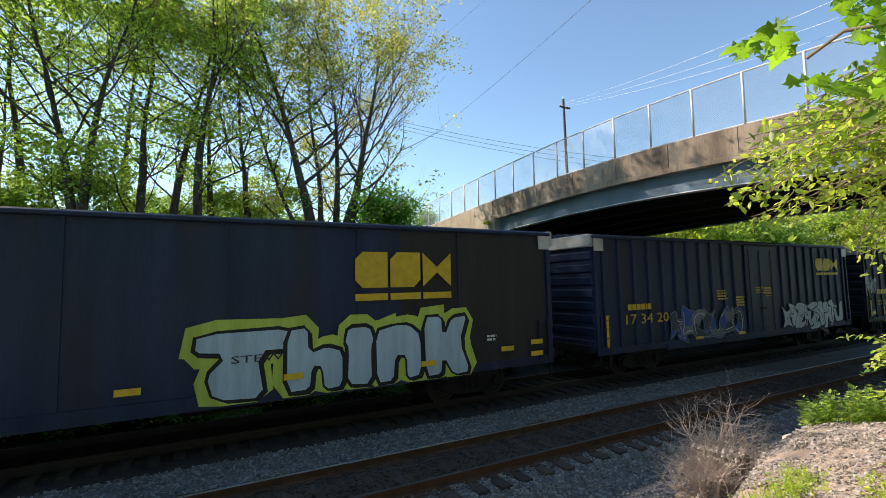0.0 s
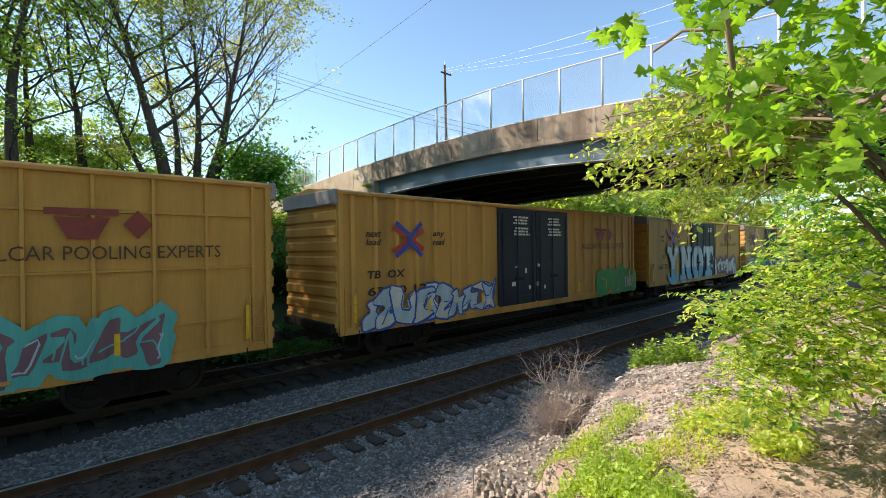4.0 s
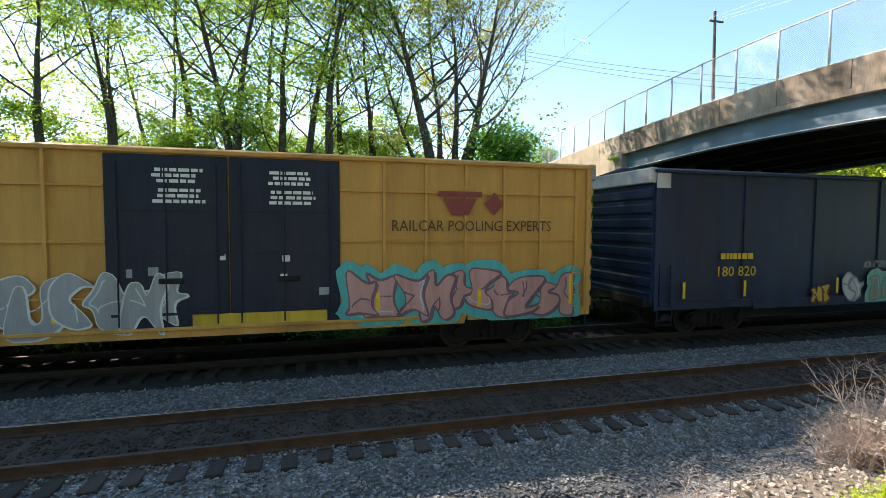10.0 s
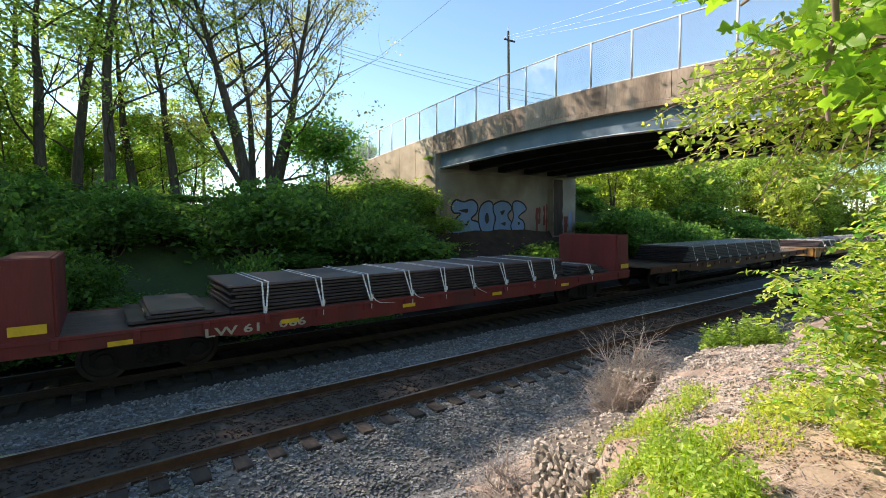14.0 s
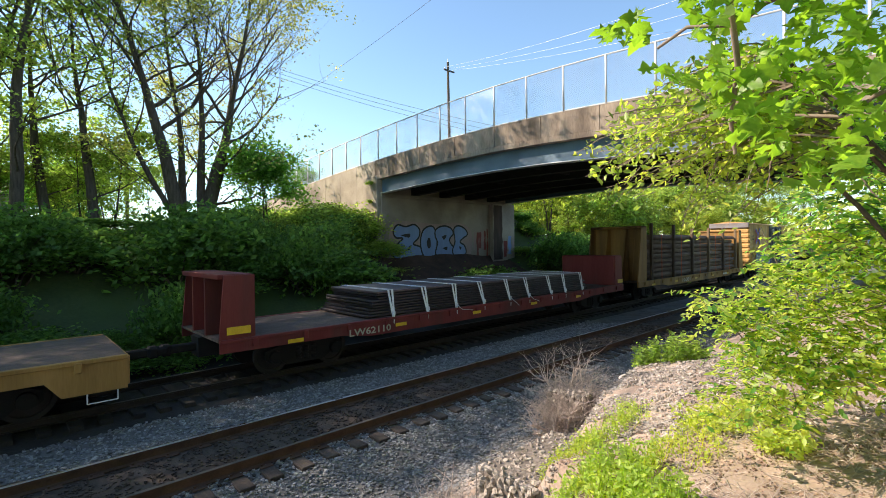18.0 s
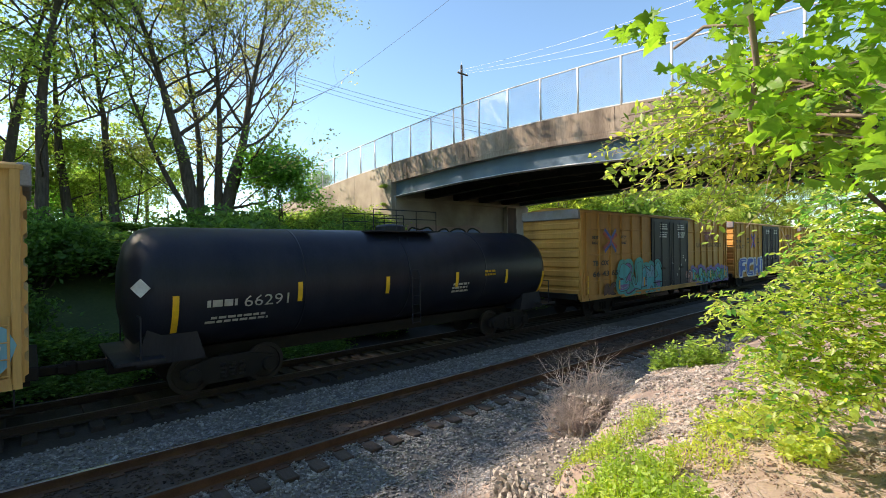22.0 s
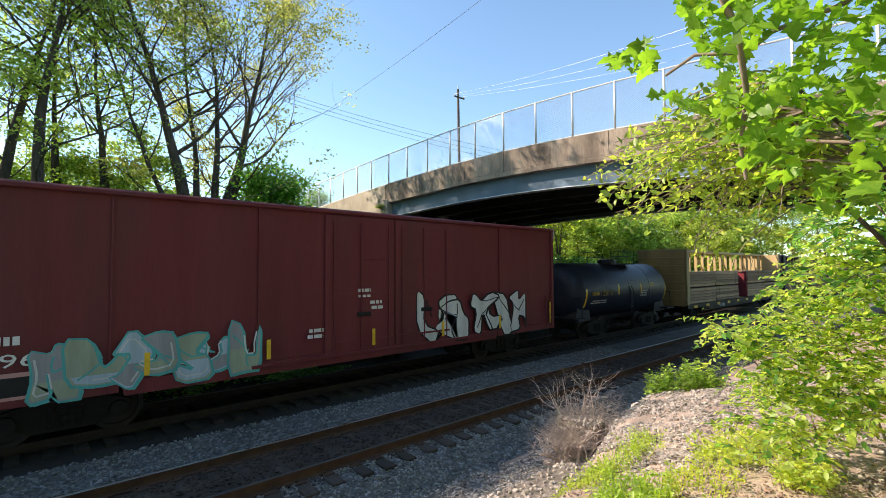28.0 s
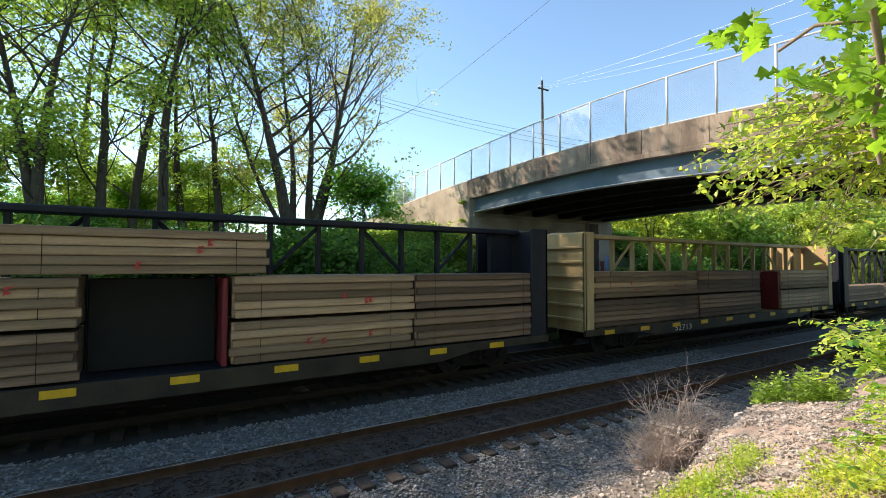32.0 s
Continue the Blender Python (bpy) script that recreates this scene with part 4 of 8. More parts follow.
def end_wall(car, x, sgn, z0, z1, mat, half=1.52, n=8):
    """Corrugated steel end: deep horizontal ribs, with a bright panel above."""
    pts = [(0.0, z0)]
    step = (z1 - z0 - 0.55) / n
    for i in range(n):
        a = z0 + 0.1 + i * step
        pts += [(0.0, a), (0.055, a + step * .12), (0.055, a + step * .62), (0.0, a + step * .74)]
    pts += [(0.0, z1 - 0.42)]
    out = [(x + sgn * (0.03 + p[0]), p[1]) for p in pts]
    inn = [(x - sgn * 0.05, p[1]) for p in pts]
    keep = [i for i in range(len(pts)) if i == 0 or abs(pts[i][1] - pts[i - 1][1]) > 1e-4]
    out, inn = [out[i] for i in keep], [inn[i] for i in keep]
    s = Shape()
    vs = [(p[0], y, p[1]) for p in out for y in (-half, half)] + [(p[0], y, p[1]) for p in inn for y in (-half, half)]
    m = 2 * len(out)
    fs = []
    for i in range(len(out) - 1):
        a = 2 * i
        fs += [(a, a + 1, a + 3, a + 2), (a, a + 2, m + a + 2, m + a), (a + 1, m + a + 1, m + a + 3, a + 3)]
    s.add(vs, fs)
    e = part("end_wall", s, mat, car, "corrugated steel end")
    part("end_cap", Shape().soft(min(x - sgn * 0.05, x + sgn * 0.16), max(x - sgn * 0.05, x + sgn * 0.16), -half - 0.05, half + 0.05, z1 - 0.42, z1 + 0.02, 0.03), M_ROOF_DULL if mat in (M_YELLOW, M_YELLOW_PALE) else M_ROOF, e, "bare galvanised roof end panel")
    part("end_sill", Shape().soft(min(x, x + sgn * 0.22), max(x, x + sgn * 0.22), -1.45, 1.45, z0 - 0.02, z0 + 0.24, 0.02), M_GRIME_DARK, e)


POSTS = {}


def rib(mat, h, w=0.09, d=0.05):
    key = (mat.name, round(h, 2), w)
    if key not in POSTS:
        POSTS[key] = Shape().prism([(-w / 2, FACE + d + 0.025), (-w * .38, FACE), (w * .38, FACE), (w / 2, FACE + d + 0.025)], 0, h, "z").mesh("side_post", mat)
    return POSTS[key]


def boxcar(label, length, mat, style, door, doors=(6.83, 11.72), top=4.96, split=True, capped=True, corners=False):
    car = car_base("boxcar", label, "boxcar", length)
    z0, zs = 0.98, 0.80
    wy = FACE + 0.075
    part("side_wall", Shape().soft(0, length, wy, wy + 0.08, z0, top - 0.06, 0.015), mat, car)
    part("side_wall", Shape().soft(0, length, 1.52, 1.6, z0, top - 0.06, 0.015), mat, car)
    part("roof", Shape().prism([(-1.58, top - 0.05), (-1.45, top + 0.02), (0, top + 0.17), (1.45, top + 0.02), (1.58, top - 0.05), (1.4, top - 0.1), (-1.4, top - 0.1)], -0.08, length + 0.08, "x"), M_ROOF if capped else mat, car)
    part("eave_rail", Shape().soft(-0.05, length + 0.05, FACE - 0.012, FACE + 0.06, top - 0.13, top - 0.03, 0.02), mat, car)
    part("floor", Shape().box(0.02, length - 0.02, -1.5, 1.5, z0 + 0.02, z0 + 0.16), M_GRIME_DARK, car)
    part("centre_sill", Shape().box(-0.1, length + 0.1, -0.25, 0.25, 0.62, z0 + 0.02), M_GRIME_DARK, car)
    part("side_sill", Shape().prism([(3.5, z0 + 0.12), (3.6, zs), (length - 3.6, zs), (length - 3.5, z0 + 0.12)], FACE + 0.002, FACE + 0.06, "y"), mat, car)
    # far sill, unseen; hangs lower than the near one to block sun underneath
    part("side_sill", Shape().prism([(3.5, z0 + 0.12), (3.6, 0.5), (length - 3.6, 0.5), (length - 3.5, z0 + 0.12)], 1.5, 1.56, "y"), M_GRIME_DARK, car)
    part("end_sill_strip", Shape().box(0.0, 3.5, FACE + 0.004, FACE + 0.06, z0 - 0.1, z0 + 0.12), mat, car)
    part("end_sill_strip", Shape().box(length - 3.5, length, FACE + 0.004, FACE + 0.06, z0 - 0.1, z0 + 0.12), mat, car)
    for x, sg in ((0, -1), (length, 1)):
        end_wall(car, x, sg, z0, top, mat)
        cx = x + (0.07 if sg < 0 else -0.07)
        part("corner_post", Shape().soft(min(cx - 0.07, cx + 0.07), max(cx - 0.07, cx + 0.07), FACE - 0.004, FACE + 0.12, z0 - 0.1, top - 0.03, 0.015), mat, car)
        st = Shape()
        a, b = (0.12, 0.62) if sg < 0 else (length - 0.62, length - 0.12)
        for q in (a, b):
            st.box(q - 0.015, q + 0.015, FACE + 0.0, FACE + 0.03, 0.45, z0)
        st.box(a, b, FACE, FACE + 0.03, 0.45, 0.48)
        part("step_stirrup", st, M_GRIME_DARK, car)
    if corners:
        for a in (0.0, length - 0.46):
            plate(car, "corner_panel", a, a + 0.46, top - 0.56, top - 0.14, M_ROOF, 1, "pale corner panel under the eave")
    d0, d1 = doors
    h = top - 0.13 - z0
    if style == "grid" or style == "posts":
        dens = 1.03 if style == "grid" else 0.78
        for a, b in ((0.45, d0), (d1, length - 0.45)):
            n = max(1, round((b - a) / dens))
            for i in range(n + 1):
                if (i == n and b == d0) or (i == 0 and a == d1):
                    continue
                part("side_post", rib(mat, h, 0.08 if style == "grid" else 0.16), None, car, m=Matrix.Translation((a + (b - a) * i / n, 0, z0)))
            if style == "grid":
                for z in (1.72, 2.92, 4.12):
                    part("side_rib", Shape().prism([(FACE + 0.075, z - 0.03), (FACE + 0.012, z - 0.022), (FACE + 0.012, z + 0.022), (FACE + 0.075, z + 0.03)], a, b, "x"), mat, car)
    else:
        for x in axis([(0.4, length - 0.4, 2.9)])[1:-1]:
            part("sheet_seam", Shape().box(x - 0.02, x + 0.02, FACE + 0.03, FACE + 0.08, z0, top - 0.1), mat, car)
    if door:
        k = 2 if split else 1
        for i in range(k):
            a, b = d0 + (d1 - d0) * i / k, d0 + (d1 - d0) * (i + 1) / k
            dr = part("door", Shape().soft(a + 0.015, b - 0.015, FACE + 0.0, FACE + 0.06, z0 + 0.02, top - 0.16, 0.02), door, car, "plug door with locking rods")
            for q in (a + 0.25, a + (b - a) * .48, b - 0.25):
                part("locking_rod", Shape().tube((q, FACE - 0.03, z0 + 0.1), (q, FACE - 0.03, top - 0.35), 0.018, n=6), door, dr)
            part("door_handle", Shape().soft(a + (b - a) * .42, a + (b - a) * .62, FACE - 0.07, FACE - 0.02, 2.0, 2.12, 0.02), M_GRIME_DARK, dr)
            for zz in (1.3, 2.6, 3.6):
                part("door_stiffener", Shape().box(a + 0.1, b - 0.1, FACE - 0.022, FACE, zz, zz + 0.06), door, dr)
        part("door_track", Shape().soft(d0 - 1.9, d1 + 1.9 if d1 + 1.9 < length else length, FACE - 0.05, FACE + 0.0, z0 - 0.02, z0 + 0.06, 0.01), mat, car)
    ladder(car, 0.18, 0.55, 1.0, 2.2, 4, mat)
    ladder(car, length - 0.55, length - 0.18, 1.0, 2.2, 4, mat)
    part("brake_rigging", Shape().tube((3.6, -0.9, 0.72), (length - 3.6, -0.9, 0.72), 0.03).tube((length * .45, -0.75, 0.7), (length * .55, -0.75, 0.7), 0.16, n=10), M_GRIME_DARK, car)
    return car


def pool_car(i, label, style="grid", number="", num_at=(0.92, 1.92, 2.28, 0.32), slogan=True, logo=(1.88, 3.08, 1.2, 1.0), mat=None, mark_at=(0.92, 2.42, 1.4, 0.27), bars_logo=True, experts=True, caps=True):
    """Yellow pool boxcar with black double doors and its standard markings."""
    mat = mat or M_YELLOW
    car = boxcar(label, 18.4, mat, style, M_BLACKDOOR, capped=False)
    wheel_logo(car, *logo)
    lx = logo[0]
    if slogan:
        for a, t in ((lx - 1.0, ("next", "load")), (lx + 1.62, ("any", "road"))):
            for k, q in enumerate(t):
                lettering(car, q, a, logo[1] + 0.56 - 0.24 * k, 0.54, 0.19, M_BLACKINK, 2, 0.25, 0.02)
    lettering(car, "TB  OX", mark_at[0], mark_at[1], mark_at[2], mark_at[3] * 0.9, M_BLACKINK, 2, 0.12, 0.025)
    if number:
        lettering(car, number, num_at[0], num_at[1], num_at[2], num_at[3] * 0.8, M_BLACKINK, 2, 0.0, 0.02)
    if bars_logo:
        bar_logo(car, 14.1, 3.56, 1.75, 0.6, M_TTRED)
    if experts:
        lettering(car, "RAILCAR POOLING EXPERTS" if caps else "Railcar Pooling Experts", 12.95, 3.16, 4.25, 0.27, M_DARKLETTER, 2)
    for k, x in enumerate((7.75, 10.1)):
        bars(car, x, 4.18, 1.05, 0.36, 3, M_WHITE, 2, 60 + i * 3 + k)
        if i % 2 == 0:
            bars(car, x, 3.74, 1.1, 0.36, 3, M_WHITE, 2, 90 + i * 3 + k)
    rg = random.Random(500 + i)
    for k in range(7):
        x, z = rg.uniform(7.1, 11.4), rg.uniform(1.5, 2.6)
        plate(car, "placard", x, x + rg.uniform(.1, .24), z, z + rg.uniform(.08, .2), M_WHITE if rg.random() < .6 else SPRAY["grey"], 2)
    reflectors(car, (3.3, 5.9, 12.6, 15.2))
    reflectors(car, (0.5, 17.8), 1.2, 2.0)
    return car


CARS = {}                             # thing: the left end's place at the start


def place(car, s):
    CARS[car.name] = (car, s)
    return car


def cars_first():
    # dark blue smooth-sided car
    a = place(boxcar("dark blue smooth-sided boxcar with big silver sprayed letters", 18.5, M_SLATE, "smooth", None, capped=False, corners=True), -8.4)
    for x0, x1, mt in ((11.0, 13.35, M_NAVY), (13.4, 18.3, M_BROWN_PANEL), (2.4, 4.4, M_NAVY_DEEP)):
        plate(a, "repainted_panel", x0, x1, 1.0 if x0 > 5 else 1.2, 4.8 if x0 > 5 else 3.4, mt, -18.2)
    block_logo(a, 12.09, 2.99, 2.83, 1.24, M_CSYELLOW)
    graffiti(a, "Think", 8.5, 15.4, 0.9, 2.5, ["ice"], "black", "lime", 11, 0.3, 0.05, 0.09)
    lettering(a, "STEW", 9.3, 1.72, 1.1, 0.16, M_BLACKINK, 8)
    for x, z in ((7.2, 1.28), (10.4, 1.24), (13.9, 1.2), (16.5, 1.38), (17.6, 1.15), (17.6, 1.5)):
        plate(a, "reflector_strip", x, x + 0.45, z, z + 0.14, M_REFLECT, 9)
    bars(a, 16.0, 1.7, 0.4, 0.2, 2, M_WHITE, 3, 7)
    # two dark blue post-sided cars
    b = place(boxcar("dark blue ribbed boxcar with white bubble graffiti and yellow markings", 18.4, M_NAVY, "posts", M_NAVY, (8.96, 11.2), split=False, capped=False, corners=True), 12.05)
    block_logo(b, 15.06, 3.47, 2.31, 0.81, M_CSYELLOW)
    bars(b, 1.42, 2.26, 1.42, 0.34, 1, M_CSYELLOW, 2, 5)
    lettering(b, "17 34 20", 1.41, 1.84, 2.3, 0.34, M_CSYELLOW, 2)
    graffiti(b, "SKUBZE", 3.8, 8.5, 0.95, 2.3, ["slate", "blue", "fog"], "fog", None, 12, 0.2, 0.12, 0.035, "white")
    graffiti(b, "SHATESU", 11.7, 17.4, 0.9, 2.2, ["white"], "black", None, 13, 0.42, 0.06, 0.05)
    for x, z in ((6.8, 2.5), (10.3, 2.54), (8.1, 2.2), (9.6, 2.7)):
        bars(b, x, z, 0.7, 0.44 if z < 2.6 else 0.3, 4, M_CSYELLOW, 2, int(x * 10))
    reflectors(b, (0.5,), 1.1, 2.2, 0.16)
    for x in (5.2, 8.1):
        plate(b, "reflector_strip", x, x + 0.5, 1.06, 1.16, M_REFLECT, 9)
    c = place(boxcar("blue ribbed boxcar with orange and green graffiti on a pink cloud", 18.2, M_CHARCOAL, "posts", M_BLUE_PANEL, (5.4, 12.3), capped=False), 32.46)
    block_logo(c, 15.05, 3.5, 2.37, 0.8, M_CSYELLOW)
    bars(c, 1.27, 2.27, 1.49, 0.42, 1, M_CSYELLOW, 2, 6)
    lettering(c, "173  317", 1.40, 1.74, 1.21, 0.28, M_CSYELLOW, 2)
    graffiti(c, "SOEN", 11.3, 17.2, 0.9, 2.45, ["green", "gold", "teal", "orange"], "black", "pink", 14, 0.62, 0.05, 0.06)
    scrawl(c, 0.4, 1.25, 2.4, 3.3, "white", 4, 7)
    plate(c, "sprayed_patch", 3.8, 5.3, 1.2, 2.25, SPRAY["grey"], 2)
    graffiti(c, "OC", 3.8, 5.3, 1.2, 2.25, ["white"], "grey", None, 15, 0.5, 0.05, 0.03)
    plate(c, "sprayed_patch", 0.5, 1.0, 1.2, 1.55, SPRAY["blue"], 2)
    plate(c, "reflector_strip", 0.57, 0.98, 1.27, 1.43, M_REFLECT, 5)
    reflectors(c, (0.46,), 1.19, 2.06, 0.12)
    reflectors(c, (2.1, 5.35, 9.2, 11.0))
    scrawl(c, 0.0, 0.35, 2.2, 3.9, "white", 8, 6)


def cars_pool_one():
    d = place(pool_car(1, "yellow ribbed boxcar with purple and teal graffiti along its sill", number="63 94 15"), 52.49)
    graffiti(d, "STUTHE", 1.9, 6.8, 0.86, 2.2, ["mauve"], "rose", "teal", 21, 0.45, 0.06, 0.05)
    graffiti(d, "ZUTHE", 11.4, 16.0, 0.9, 1.95, ["mauve"], "teal", "teal", 22, 0.4, 0.08, 0.05)
    scrawl(d, 0.15, 0.5, 1.9, 3.2, "brown", 23, 7)
    e = place(pool_car(2, "yellow post-sided boxcar with pale lettering and a green sprayed end", "posts", "63 40 12"), 72.81)
    graffiti(e, "HEZOKS", 0.8, 6.6, 0.9, 2.1, ["white", "ice"], "blue", None, 24, 0.4)
    graffiti(e, "SOS", 14.5, 18.3, 0.86, 2.0, ["green"], "green", "green", 25, 0.6)
    scrawl(e, 17.2, 18.2, 1.1, 1.7, "white", 26, 6, 0.03)
    g = place(pool_car(3, "yellow boxcar with tall pale blue serif letters across its doors", "seams", "66 75 47", (1.34, 1.83, 2.38, 0.4), True, (2.67, 3.16, 1.53, 1.12), None, (1.9, 2.45, 0.5, 0.27)), 93.18)
    tall_letters(g, "YNOT", 2.4, 11.2, 0.86, 3.2)
    graffiti(g, "SUOUSE", 11.6, 16.9, 0.86, 2.25, ["white"], "mauve", "mauve", 28, 0.32, 0.12, 0.08)
    h = place(pool_car(4, "pale yellow boxcar with a long teal graffiti band", "seams", "51 26", (1.7, 2.04, 1.1, 0.26), True, (1.74, 3.21, 1.34, 1.1), M_YELLOW_PALE, (1.7, 2.54, 1.37, 0.3), False, False), 113.26)
    plate(h, "sprayed_patch", 0.2, 11.8, 0.86, 2.0, SPRAY["ice"], 1)
    graffiti(h, "SNKESZRAKESN", 0.3, 11.8, 0.86, 2.05, ["teal", "mint", "sky"], "black", None, 29, 0.34, 0.12, 0.035, "white")
    graffiti(h, "SHAMPSO", 11.8, 18.2, 0.88, 2.15, ["mint", "teal"], "white", None, 30, 0.36, 0.1, 0.05)
    plate(h, "emblem_panel", 15.2, 17.3, 3.54, 4.03, M_WHITE, 2)
    bars(h, 15.3, 3.62, 1.9, 0.36, 1, M_BLACKINK, 5, 9)
    bars(h, 15.2, 2.94, 1.95, 0.36, 2, M_DARKLETTER, 2, 10)
    i = place(pool_car(5, "yellow ribbed boxcar with small teal and red-white graffiti", "grid", "64 57 45"), 133.22)
    graffiti(i, "YOU", 3.4, 4.9, 1.0, 2.1, ["ice", "gold"], "black", None, 31, 0.4)
    graffiti(i, "HERE", 13.0, 15.1, 0.9, 1.95, ["white"], "red", None, 32, 0.34, 0.06, 0.07)
    graffiti(i, "WEU", 11.8, 13.0, 0.9, 1.9, ["white"], "rose", None, 33, 0.3)
    plate(i, "data_panel", 15.95, 16.5, 1.27, 1.68, M_BLACKINK, 2)
    bars(i, 16.0, 1.32, 0.45, 0.3, 2, M_WHITE, 4, 77)
    j = place(pool_car(6, "yellow ribbed boxcar with silver-grey and pink graffiti", "grid", "66 81 07"), 153.51)
    graffiti(j, "SRMOSKER", 0.5, 8.4, 0.86, 2.2, ["grey"], "white", None, 34, 0.5, 0.08, 0.035)
    graffiti(j, "ARSNIC", 11.9, 17.8, 0.88, 2.15, ["rose"], "mauve", "teal", 35, 0.46, 0.05, 0.06)
    plate(j, "sprayed_patch", 8.5, 11.4, 1.0, 1.3, SPRAY["gold"], 1)


TUSCAN = {
    "Y": [[(.0, .82), (.08, .98), (.22, 1.0), (.38, .95), (.36, .84), (.5, .68), (.64, .84), (.62, .95), (.78, 1.0), (.92, .98), (1.0, .82), (.88, .86), (.63, .52), (.63, .18), (.80, .14), (.84, .32), (.92, .12), (.72, .0), (.5, -.03), (.28, .0), (.08, .12), (.16, .32), (.2, .14), (.37, .18), (.37, .52), (.12, .86)]],
    "N": [[(0, .88), (.05, 1), (.38, 1), (.66, .5), (.68, .8), (.6, .86), (.62, 1), (.98, 1), (1, .88), (.88, .82), (.88, .16), (1, .2), (.98, 0), (.7, .02), (.34, .6), (.34, .16), (.46, .2), (.44, 0), (-.02, 0), (-.04, .2), (.12, .16), (.12, .82)]],
    "O": [[(.52, 1), (.15, .95), (-.02, .66), (-.08, .5), (-.02, .34), (.15, .05), (.52, 0), (.52, .2), (.40, .25), (.34, .5), (.40, .75), (.52, .8)], [(.48, 1), (.85, .95), (1.02, .66), (1.08, .5), (1.02, .34), (.85, .05), (.48, 0), (.48, .2), (.60, .25), (.66, .5), (.60, .75), (.48, .8)]],
    "T": [[(0, .66), (-.02, 1), (.3, .97), (.7, .97), (1.02, 1), (1, .66), (.86, .80), (.68, .80), (.68, .2), (.84, .22), (.86, 0), (.14, 0), (.16, .22), (.32, .2), (.32, .80), (.14, .80)]],
}


def tall_letters(car, text, x0, x1, z0, z1):
    """Tall flared letters, pale above and blue below, with a blue cast edge."""
    cw = (x1 - x0) / len(text)
    for i, ch in enumerate(text):
        face, rim, blue = Shape(), Shape(), Shape()
        for k, outline in enumerate(TUSCAN[ch]):
            pts = chaikin([(x0 + cw * i + 0.12 + (cw - 0.24) * p[0], z0 + 0.06 + (z1 - z0 - 0.06) * p[1]) for p in outline])
            y = FACE - 0.034 - 0.002 * i
            poly_film(rim, [(p[0] + 0.09, max(p[1] - 0.05, .84)) for p in pts], y + 0.001)
            ribbon(rim, pts + pts[:2], y + 0.0006, lambda f: 0.055)
            poly_film(face, pts, y - 0.0002 * k)
            cut = below(pts, z0 + (z1 - z0) * .40)
            if len(cut) > 2:
                poly_film(blue, cut, y - 0.0008 - 0.0002 * k)
        letter = part("sprayed_letter", face, SPRAY["white"], car, "tall pale flared letter")
        part("outline", rim, SPRAY["sky"], letter)
        part("sprayed_shade", blue, SPRAY["sky"], letter, "blue lower part of the letter")


